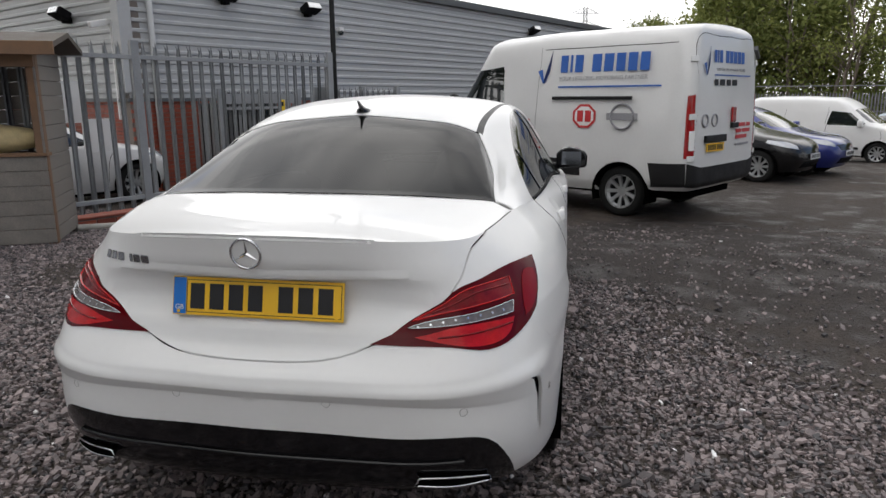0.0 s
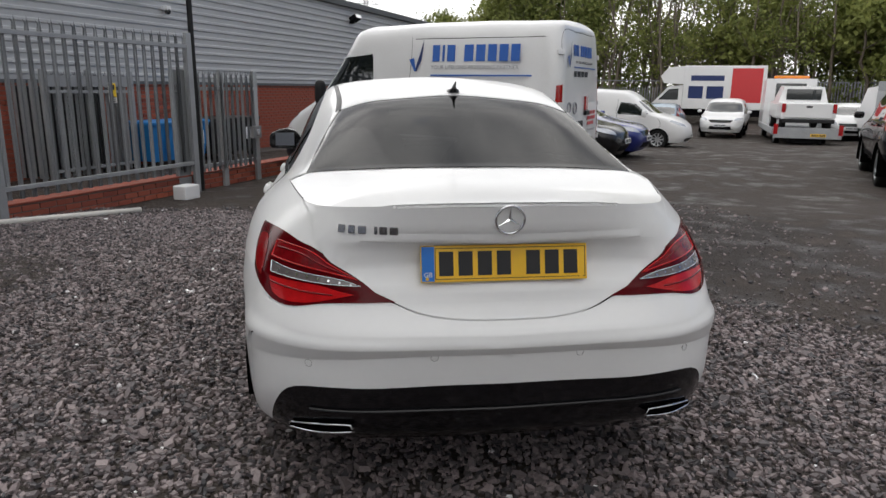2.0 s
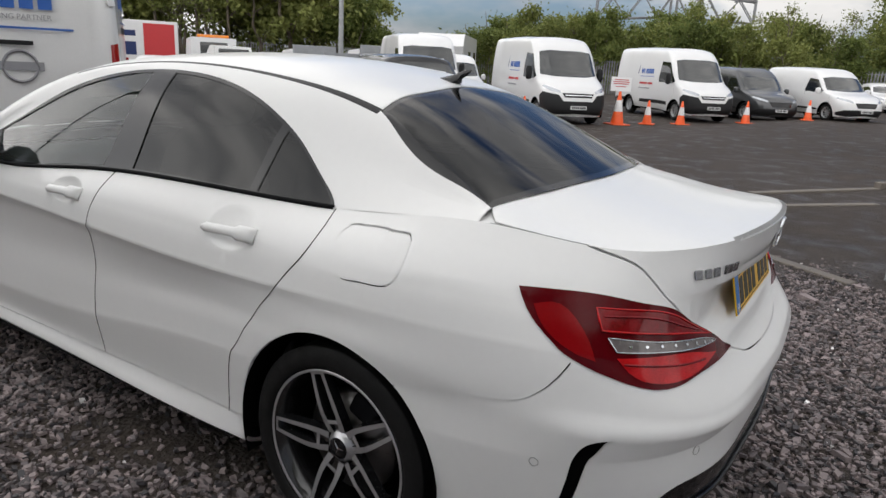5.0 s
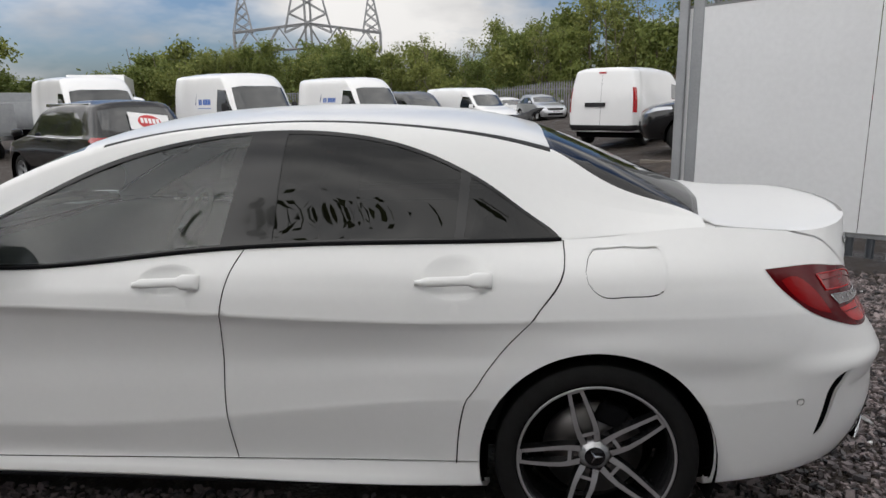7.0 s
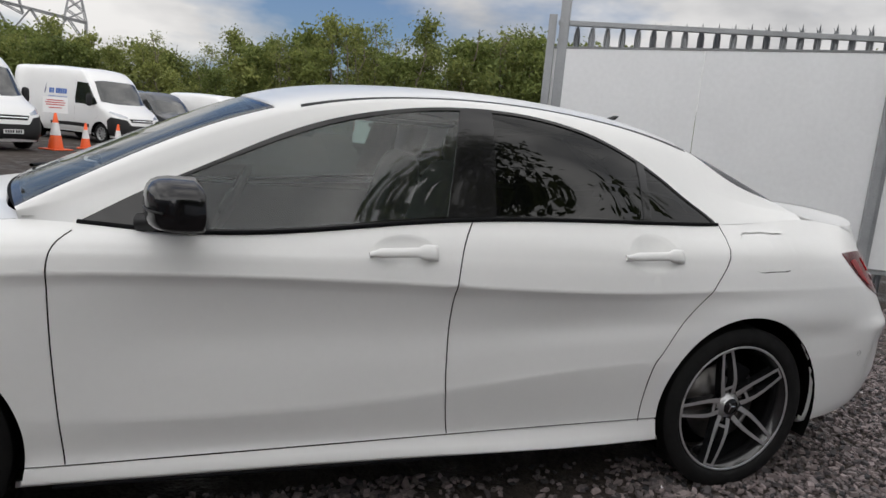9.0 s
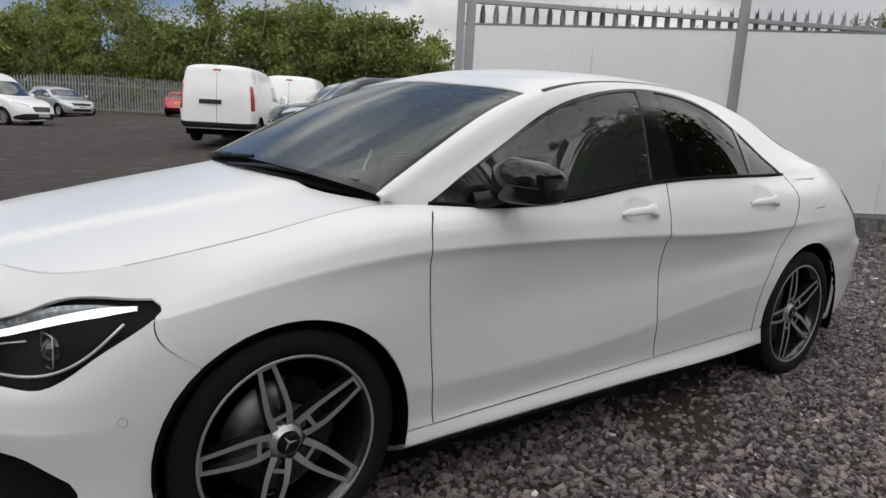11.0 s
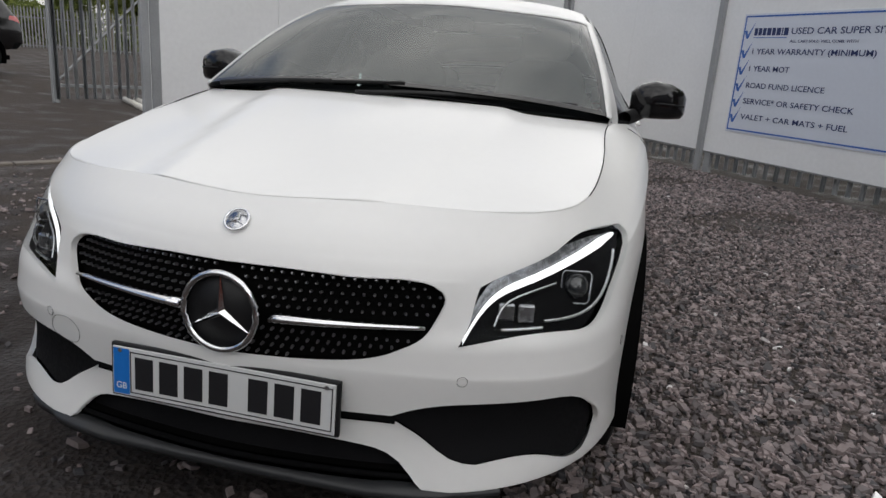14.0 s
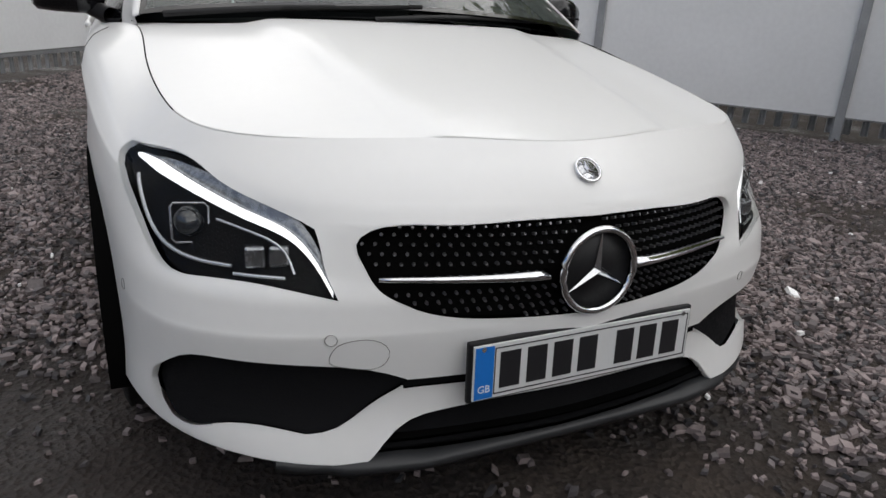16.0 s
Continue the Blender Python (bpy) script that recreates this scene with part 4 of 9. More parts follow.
for s in (-1, 1):
    e = new("tail_lamp")
    e.parent = car
    tagged(e, "dark red wraparound tail lamp with grey band")
    skin("lens", WALL, V, F[zone == 8], DARK_RED, e, sides=(s,), lift=0.003, rim=0.012)
    band = flow(on_wall((.712, -1.998, .822), (.709, -2.019, .789), (.604, -2.115, .783), (.440, -2.190, .786), (.487, -2.174, .800), (.620, -2.091, .806)), True, .02, (0, 1, 3))
    cover(band, 0.0055, "grey_band", GREY_LENS, e, s)
    lower = flow(on_wall((.714, -2.022, .778), (.700, -2.062, .738), (.640, -2.132, .722), (.540, -2.175, .738), (.460, -2.193, .760), (.560, -2.145, .776), (.640, -2.09, .776)), True, .02, (0, 4))
    cover(lower, 0.0045, "stop_lamp", RED_LENS, e, s, "bright red stop lamp")
    upper = flow(on_wall((.716, -1.985, .838), (.690, -1.955, .878), (.620, -2.040, .872), (.540, -2.125, .846), (.450, -2.183, .806), (.520, -2.155, .818), (.620, -2.085, .826)), True, .02, (0, 1, 4))
    cover(upper, 0.0045, "tail_light", MID_RED, e, s, "wine red upper lamp with a bright edge")
    nn = WALL.normal(upper[:, 0], upper[:, 1])
    tube("upper_edge", (WALL(upper[:, 0], upper[:, 1]) + nn * np.sign(nn[:, :1]) * .005) * np.array([s, 1, 1]), .0026, RED_LENS, e, closed=True, n=5)
    outer = flow(on_wall((.764, -1.830, .880), (.736, -1.905, .878), (.738, -1.960, .820), (.742, -1.985, .770), (.768, -1.920, .795), (.776, -1.860, .840)), True, .02, (0, 3))
    cover(outer, 0.0045, "side_lamp", plain("red_side_lens", (.22, .003, .005), .15, spec=.16), e, s)
    for k, line in enumerate((((.690, -1.975, .860), (.600, -2.065, .852), (.500, -2.155, .820)), ((.705, -2.035, .762), (.620, -2.115, .752), (.520, -2.170, .752)))):
        pts = flow(on_wall(*line), False, .02)
        nn = WALL.normal(pts[:, 0], pts[:, 1])
        tube("lamp_rib", (WALL(pts[:, 0], pts[:, 1]) + nn * np.sign(nn[:, :1]) * .0055) * np.array([s, 1, 1]), .0028, MID_RED, e, n=5)
    bright = flow(on_wall((.470, -2.187, .790), (.560, -2.14, .795), (.700, -2.028, .803)), False, .02)
    for q in bright[::2]:
        uv = q[None]
        p, n = WALL(uv[:, 0], uv[:, 1])[0], WALL.normal(uv[:, 0], uv[:, 1])[0]
        n = n if n[0] > 0 else -n
        p = p + n * .006
        bm = bmesh.new()
        rod(bm, (s * p[0], p[1], p[2]), (s * (p[0] + n[0] * .002), p[1] + n[1] * .002, p[2] + n[2] * .002), .004, n=6)
        part("led", bm, SILVER, e)
    for q, name in ((strip(band, .0016, True), "band_edge"),):
        ring = WALL(band[:, 0], band[:, 1]) + WALL.normal(band[:, 0], band[:, 1]) * np.sign(WALL.normal(band[:, 0], band[:, 1])[:, :1]) * .006
        tube(name, ring * np.array([s, 1, 1]), .0018, SILVER, e, closed=True, n=5)

DRL = plain("white_light_guide", (.85, .86, .88), .25, coat=1.0, vary=.02)
drl_bsdf = DRL.node_tree.nodes["Principled BSDF"]
drl_bsdf.inputs["Emission Color"].default_value, drl_bsdf.inputs["Emission Strength"].default_value = (1, 1, 1, 1), 1.1
HEAD_SILVER = plain("dim_lamp_reflector", (.36, .37, .39), .22, metal=.9, vary=.25, scale=40)
LENS = plain("projector_lens", (.02, .022, .025), .03, coat=1.0)
for s in (-1, 1):
    e = new("headlamp")
    e.parent = car
    tagged(e, "clear headlamp with black housing and white light guide")
    skin("housing", WALL, V, F[zone == 9], MATT, e, sides=(s,), lift=-0.030)

    def place(w, y, z, lift):
        uv = WALL.find([(w, y, z)])
        p, n = WALL(uv[:, 0], uv[:, 1])[0], WALL.normal(uv[:, 0], uv[:, 1])[0]
        n = n if n[1] > 0 else -n
        p = p + n * lift
        return Vector((s * p[0], p[1], p[2])), Vector((s * n[0], n[1], n[2]))
    guide = flow([(.488, 2.134, .530), (.518, 2.104, .590), (.548, 2.072, .625), (.600, 2.02, .648), (.657, 1.955, .672), (.728, 1.855, .704), (.776, 1.770, .724)], False, .015)
    wide = np.interp(np.linspace(0, 1, len(guide)), (0, .3, .85, 1), (.005, .008, .011, .005))
    vs = []
    for g, h in zip(guide, wide):
        p, n = place(*g, -.012)
        up = Vector((0, 0, 1)) - n * n.z
        up.normalize()
        vs += [p - up * h, p + n * .006, p + up * h]
    obj("light_guide", vs, [(3 * i + j, 3 * i + j + 1, 3 * i + 4 + j, 3 * i + 3 + j) for i in range(len(guide) - 1) for j in (0, 1)], DRL, e, "white daytime light guide")
    vs = []
    for i, (g, h) in enumerate(zip(guide, wide)):
        p, n = place(*g, -.018)
        up = Vector((0, 0, 1)) - n * n.z
        up.normalize()
        k = .030 * math.sin(math.pi * min(1, .12 + i / len(guide))) + .004
        vs += [p + up * h, p + up * (h + k * .5) + n * .003, p + up * (h + k)]
    obj("upper_reflector", vs, [(3 * i + j, 3 * i + j + 1, 3 * i + 4 + j, 3 * i + 3 + j) for i in range(len(guide) - 1) for j in (0, 1)], plain("smoked_reflector", (.30, .31, .33), .25, metal=.5, vary=.3, scale=60), e, "ribbed grey reflector above the light guide")
    p, n = place(.706, 1.946, .628, -.020)
    m = facing(p, Vector((n.x * .4, n.y + .4, n.z * .2)))
    v, f = lathe([(.016, 0), (.013, .014), (.006, .024), (-.004, .030), (-.010, .031)], 28, "Z")
    obj("lens", [m @ Vector(q) for q in v], f, LENS, e)
    tube("lens_frame", [m @ Vector(q) for q in ((-.032, -.030, .003), (-.026, -.037, .003), (.026, -.037, .003), (.032, -.030, .003), (.034, .030, .005), (.027, .037, .005), (-.027, .037, .004), (-.033, .030, .004))], .0026, HEAD_SILVER, e, closed=True)
    p, n = place(.590, 2.060, .588, -.020)
    m = facing(p, Vector((n.x * .5, n.y + .3, 0)))
    for k in (-1, 1):
        boxed("reflector", (k * .021 - .018, k * .021 + .018, -.019, .021, -.01, .008), HEAD_SILVER, e, bevel=.005, m=m)
    for curve, r in (([(.640, 2.025, .563), (.700, 1.978, .568), (.750, 1.92, .590), (.778, 1.855, .640), (.780, 1.80, .690)], .0045), ([(.560, 2.085, .552), (.600, 2.06, .551), (.640, 2.035, .552)], .004), ([(.545, 2.09, .56), (.560, 2.07, .60), (.600, 2.03, .622), (.66, 1.98, .64)], .003)):
        tube("chrome_line", [place(*q, -.014)[0] for q in flow(curve, False, .02)], r, SILVER, e)
    cl = skin("cover", WALL, V, F[zone == 9], LAMP_CLEAR, e, sides=(s,), lift=0.001)
    cl.visible_shadow = False

# ---- bonnet, boot deck ----
u = np.linspace(0, WALL.u1, 900)
edge = WALL(u, np.full_like(u, WALL.v1))
front = edge[(edge[:, 1] > 1.07) & (edge[:, 0] > -1e-6)]
front = front[::6]
plan = [(max(0, w - .0035 * min(1, w / .1)), y - .0035) for w, y, _ in front]
plan[-1] = (0, plan[-1][1])
back = flow([(0, 1.235), (.25, 1.225), (.45, 1.195), (.60, 1.15), (.690, 1.095)], False, .04)
dom = np.array([tuple(b) for b in back] + plan)
V2, F2, C2 = carve(dom, (0.04, 0.04), [])
skin("bonnet", BONNET, V2, F2, PAINT, car, sides=(-1, 1), rim=0.012)
rear = edge[(edge[:, 1] < -1.64) & (edge[:, 0] > -1e-6)]
rear = rear[::6]
plan = []
for w, y, _ in rear:
    plan.append((max(0, w - (.006 if y > -1.9 else 0.0)), y))
plan[0] = (0, plan[0][1])
dom = np.array(plan + [(.61, -1.615), (.40, -1.640), (0, -1.665)])
V2, F2, C2 = carve(dom, (0.035, 0.03), [])
lip_w, lip_y = rear[:, 0], rear[:, 1]
lip_gap = rear[:, 2] - boot_height(lip_w, lip_y)


def deck_height(x, y):
    """The boot deck, eased onto the tail's top edge."""
    w = np.abs(x)
    d = np.maximum(0, y - np.interp(w, lip_w, lip_y))
    return boot_height(x, y) + np.interp(w, lip_w, lip_gap) * np.exp(-d / .05)


skin("boot_deck", Field(deck_height), V2, F2, PAINT, lid, sides=(-1, 1), rim=0.007)
for s in (-1, 1):
    foot = [on_edge(-1.585), on_edge(-1.66), on_edge(-1.735)]
    vs = [(s * (w - .002), y, z - .003) for w, y, z in foot] + [(s * .56, y, float(boot_height(np.array([.56]), np.array([y]))[0]) - .006) for y in (-1.60, -1.66, -1.735)]
    obj("pillar_foot", vs, [(0, 1, 4, 3), (1, 2, 5, 4)], PAINT, car)
# dark joints along the boot lid and the bonnet
for s in (-1, 1):
    joint = edge[(edge[:, 1] < -1.63) & (edge[:, 1] > -1.895) & (edge[:, 0] > .3)][::8]
    tube("boot_joint", joint * np.array([s, 1, 1]) - np.array([s * .003, 0, .0015]), .0018, VOID, car, n=5)
    joint = edge[(edge[:, 1] > 1.10) & (edge[:, 1] < 1.80) & (edge[:, 0] > .3)][::8]
    tube("bonnet_joint", joint * np.array([s, 1, 1]) - np.array([s * .002, 0, .0012]), .0018, VOID, car, n=5)
cowl = [(x, 1.06 + .165 * (1 - (x / .74) ** 2) + dy, .938 + .040 * (1 - (x / .74) ** 2) + dz) for x in np.linspace(-.74, .74, 25) for dy, dz in ((.03, 0), (-.16, .01))]
obj("cowl_panel", cowl, [(2 * i, 2 * i + 1, 2 * i + 3, 2 * i + 2) for i in range(24)], MATT, car, "matt black windscreen cowl")

# ---- cabin: glass, pillars, roof ----
def on_cabin(*pts):
    return CABIN.find(pts)


dlo = flow(on_cabin((.790, .965, .922), (.744, .820, 1.012), (.708, .680, 1.078), (.668, .530, 1.150), (.628, .345, 1.232), (.601, .133, 1.292), (.584, -.089, 1.325), (.576, -.231, 1.333), (.573, -.452, 1.324), (.584, -.641, 1.292),
                    (.613, -.836, 1.222), (.650, -.991, 1.133), (.693, -1.103, 1.057), (.730, -1.170, 1.006), (.748, -.852, 1.002), (.774, -.269, .988), (.790, .192, .966), (.802, .617, .936)), True, .03, (0, 13))
tail_end = int(np.argmin(((dlo - on_cabin((.730, -1.170, 1.006))) ** 2).sum(1)))
dlo[tail_end:, 1] = .002
T = np.roll(dlo, -1, 0) - np.roll(dlo, 1, 0)
T /= np.linalg.norm(T, axis=1)[:, None] + 1e-9
sgn = 1 if inside(dlo, (dlo + np.stack([-T[:, 1], T[:, 0]], 1) * .004))[len(dlo) // 3] else -1
dlo_in = dlo + sgn * np.stack([-T[:, 1], T[:, 0]], 1) * .013
pillar = on_cabin((.597, -.168, 1.32), (.784, -.085, .970), (.780, -.258, .975), (.590, -.283, 1.325))
pillar[[0, 3], 1] += .02
pillar[[1, 2], 1] -= .02
post = on_cabin((.612, -.862, 1.240), (.752, -.838, .990), (.750, -.868, .990), (.620, -.895, 1.230))
sail = on_cabin((.800, 1.00, .905), (.70, .800, 1.06), (.728, .740, 1.028), (.806, .690, .915))
roof_strip = strip(CABIN.find([(.598, .36, 1.297), (.563, .1, 1.344), (.541, -.2, 1.364), (.525, -.5, 1.362), (.512, -.8, 1.336), (.507, -1.10, 1.280), (.508, -1.15, 1.264)]), .011)[0]
rear_glass = flow(on_cabin((0, -1.122, 1.336), (.29, -1.137, 1.315), (.43, -1.140, 1.290), (.507, -1.150, 1.264), (.556, -1.274, 1.190), (.596, -1.438, 1.113), (.630, -1.64, 1.045), (.45, -1.70, 1.068), (.25, -1.74, 1.080), (0, -1.76, 1.085)), False, .03, (3, 6))
screen = flow(on_cabin((0, 1.25, .99), (.40, 1.22, .98), (.60, 1.17, .965), (.720, 1.11, .955), (.688, .930, 1.052), (.640, .700, 1.168), (.588, .430, 1.270), (.45, .475, 1.308), (.30, .50, 1.322), (0, .52, 1.328)), False, .03, (3, 6))
dom = np.array([(0, 0), (CABIN.u1, 0), (CABIN.u1, CABIN.v1), (0, CABIN.v1)], float)


def shrink(poly, d):
    T = np.gradient(poly, axis=0)
    T /= np.linalg.norm(T, axis=1)[:, None] + 1e-9
    N = np.stack([-T[:, 1], T[:, 0]], 1)
    c = poly.mean(0)
    s = np.sign(((c - poly) * N).sum(1).mean())
    q = poly + s * N * d
    q[0, 1] = q[-1, 1] = CABIN.v1
    return q


band_w, band_r = shrink(screen, .022), shrink(rear_glass, .020)
V, F, C = carve(dom, (0.036, 0.028), [dlo, dlo_in, pillar, post, sail, roof_strip, rear_glass, band_r, screen, band_w], rows=CABIN.v[1:-2])
P3 = CABIN(C[:, 0], C[:, 1])
in_dlo, in_glass = inside(dlo, C), inside(dlo_in, C)
bar = inside(pillar, C) | inside(post, C) | inside(sail, C)
z_strip, z_rear, z_screen = inside(roof_strip, C), inside(rear_glass, C), inside(screen, C)
z_rear_in, z_screen_in = inside(band_r, C), inside(band_w, C)
plainroof = ~(in_dlo | z_strip | z_rear | z_screen)
skin("roof", CABIN, V, F[plainroof], PAINT, car, "white roof and pillars", sides=(-1, 1), rim=0.006)
skin("header_band", CABIN, V, F[z_screen & ~z_screen_in], GLOSS_BLACK, car, "black windscreen border", sides=(-1, 1), lift=-0.004)
skin("rear_glass_border", CABIN, V, F[z_rear & ~z_rear_in], GLOSS_BLACK, car, sides=(-1, 1), lift=-0.003)
ob = skin("windscreen", CABIN, V, F[z_screen & z_screen_in], SCREEN_GLASS, car, "clear windscreen reflecting clouds", sides=(-1, 1), lift=-0.004)
ob = skin("rear_window", CABIN, V, F[z_rear & z_rear_in], DARK_GLASS, car, "dark tinted rear window", sides=(-1, 1), lift=-0.003)
for s in (-1, 1):
    skin("roof_rail_strip", CABIN, V, F[z_strip], TRIM, car, sides=(s,), lift=-0.001)
    skin("window_frame", CABIN, V, F[in_dlo & (~in_glass | bar)], GLOSS_BLACK, car, "gloss black window frame", sides=(s,), lift=0.001, rim=0.01)
    for name, test, mat_ in (("front_side_window", P3[:, 1] > -.16, SIDE_GLASS), ("rear_side_window", (P3[:, 1] < -.16) & (P3[:, 1] > -.862), DARK_GLASS), ("quarter_window", P3[:, 1] < -.862, DARK_GLASS)):
        skin(name, CABIN, V, F[in_glass & ~bar & test], mat_, car, sides=(s,), lift=-0.003)
    # waist moulding along the doors
    tube("waist_moulding", [(s * (p[0] + .002), p[1], p[2] + .002) for p in [np.array(on_edge(y)) for y in np.linspace(.955, -1.172, 40)]], 0.0070, MATT, car)

# wipers
for a, b, c in (((.10, 1.245, .972), (-.20, 1.205, .988), (-.62, 1.110, .985)), ((.66, 1.130, .962), (.38, 1.195, .990), (-.06, 1.215, 1.014))):
    e = new("wiper")
    e.parent = car
    tagged(e, "black windscreen wiper at rest")
    tube("arm", flow([a, b, tuple(np.array(b) * .6 + np.array(c) * .4)], False, .03), .010, TRIM, e)
    tube("blade", flow([tuple(np.array(a) * .55 + np.array(b) * .45 + np.array((0, -.018, .008))), b, c], False, .03), .007, RUBBER, e)


def blob(name, cx, cy, cz, rx, ry, rz, material, parent, e1=0.55, e2=0.6, m=None, n=18, label=""):
    """A rounded block, between a ball and a box."""
    def f(w, k):
        return np.sign(w) * np.abs(w) ** k
    t, p = np.meshgrid(np.linspace(-np.pi / 2, np.pi / 2, n), np.linspace(-np.pi, np.pi, 2 * n, endpoint=False))
    x, y, z = rx * f(np.cos(t), e1) * f(np.cos(p), e2), ry * f(np.cos(t), e1) * f(np.sin(p), e2), rz * f(np.sin(t), e1)
    vs = np.stack([x, y, z], -1).reshape(-1, 3) + np.array([cx, cy, cz])
    if m is not None:
        vs = [m @ Vector(v) for v in vs]
    fs = [(i * n + j, ((i + 1) % (2 * n)) * n + j, ((i + 1) % (2 * n)) * n + j + 1, i * n + j + 1) for i in range(2 * n) for j in range(n - 1)]
    return obj(name, vs, fs, material, parent, label)


# door mirrors
for s in (-1, 1):
    e = new("door_mirror")
    e.parent = car
    tagged(e, "gloss black door mirror")
    vs, n = [], 22
    for i, (x, ry, rz, cz, cy) in enumerate(((.800, .045, .040, .995, .70), (.830, .075, .062, 1.004, .70), (.880, .088, .070, 1.012, .695), (.940, .085, .064, 1.008, .685), (.985, .066, .052, 1.000, .672), (1.000, .035, .034, .996, .660))):
        for k in range(n):
            t = 2 * np.pi * k / n
            c, q = math.cos(t), math.sin(t)
            y = cy + ry * np.sign(c) * abs(c) ** .55
            z = cz + rz * np.sign(q) * abs(q) ** (.5 if q < 0 else .65)
            vs.append((s * x, max(y, cy - .045), z))
    fs = [(i * n + k, i * n + (k + 1) % n, (i + 1) * n + (k + 1) % n, (i + 1) * n + k) for i in range(5) for k in range(n)]
    fs += [tuple(range(n))[::-1], tuple(5 * n + k for k in range(n))]
    obj("housing", vs, fs, GLOSS_BLACK, e)
    # glass darkened in its colour, in place of the dark view it would reflect
    boxed("mirror_glass", (s * .835, s * .985, .634, .637, .965, 1.052), plain("dimmed_mirror_glass", (.16, .17, .19), .05, metal=1.0, vary=.03), e, bevel=.001)
    tube("foot", flow([(s * .785, .800, .940), (s * .810, .760, .948), (s * .860, .715, .975)], False, .02), .026, TRIM, e, n=10)
    tube("indicator", flow([(s * .835, .772, 1.000), (s * .900, .779, 1.002), (s * .960, .763, 1.000), (s * .992, .728, .996)], False, .02), .003, TRIM, e)
    # door handles
    for y0, y1, z0, z1 in HANDLES:
        h = new("door_handle")
        h.parent = car
        tagged(h, "white door handle in a scooped recess")
        ys = np.linspace(y0, y1, 14)
        pts, scooped, WALL.dents = [], WALL.dents, []
        for i, y in enumerate(ys):
            k = i / 13
            uv = WALL.find([(.845, y, z0 + (z1 - z0) * k)])
            p, nn = WALL(uv[:, 0], uv[:, 1])[0], WALL.normal(uv[:, 0], uv[:, 1])[0]
            nn = nn if nn[0] > 0 else -nn
            out = -.004 + .022 * min(1, math.sin(math.pi * (0.04 + 0.92 * k)) * 2.2)
            r = .010 + .006 * (k > .72) - .004 * (k < .1)
            pts.append((p + nn * out, nn, r))
        vs, n = [], 10
        for p, nn, r in pts:
            up = np.array([0, 0, 1.0]) - nn * nn[2]
            up /= np.linalg.norm(up)
            for j in range(n):
                t = 2 * np.pi * j / n
                q = p + nn * (.008 * math.cos(t)) + up * (r * 1.55 * math.sin(t))
                vs.append((s * q[0], q[1], q[2]))
        fs = [(i * n + j, i * n + (j + 1) % n, (i + 1) * n + (j + 1) % n, (i + 1) * n + j) for i in range(13) for j in range(n)] + [tuple(range(n)), tuple(13 * n + j for j in range(n))]
        obj("grip", vs, fs, PAINT, h)
        WALL.dents = scooped

# aerial fin
vs, n = [], 16
for i, (h, y0, y1, w) in enumerate(((0, -1.115, -1.005, .033), (.015, -1.118, -1.010, .026), (.022, -1.122, -1.035, .014), (.042, -1.142, -1.085, .006), (.062, -1.162, -1.130, .003))):
    for k in range(n):
        t = 2 * np.pi * k / n
        y = (y0 + y1) / 2 + (y1 - y0) / 2 * math.cos(t)
        base = float(np.interp((y0 + y1) / 2, (-1.12, -1.0), (1.335, 1.362)))
        vs.append((w * math.sin(t), y, base - .004 + h))
obj("aerial_fin", vs, [(i * n + k, i * n + (k + 1) % n, (i + 1) * n + (k + 1) % n, (i + 1) * n + k) for i in range(4) for k in range(n)] + [tuple(4 * n + k for k in range(n))], GLOSS_BLACK, car, "gloss black shark-fin aerial")

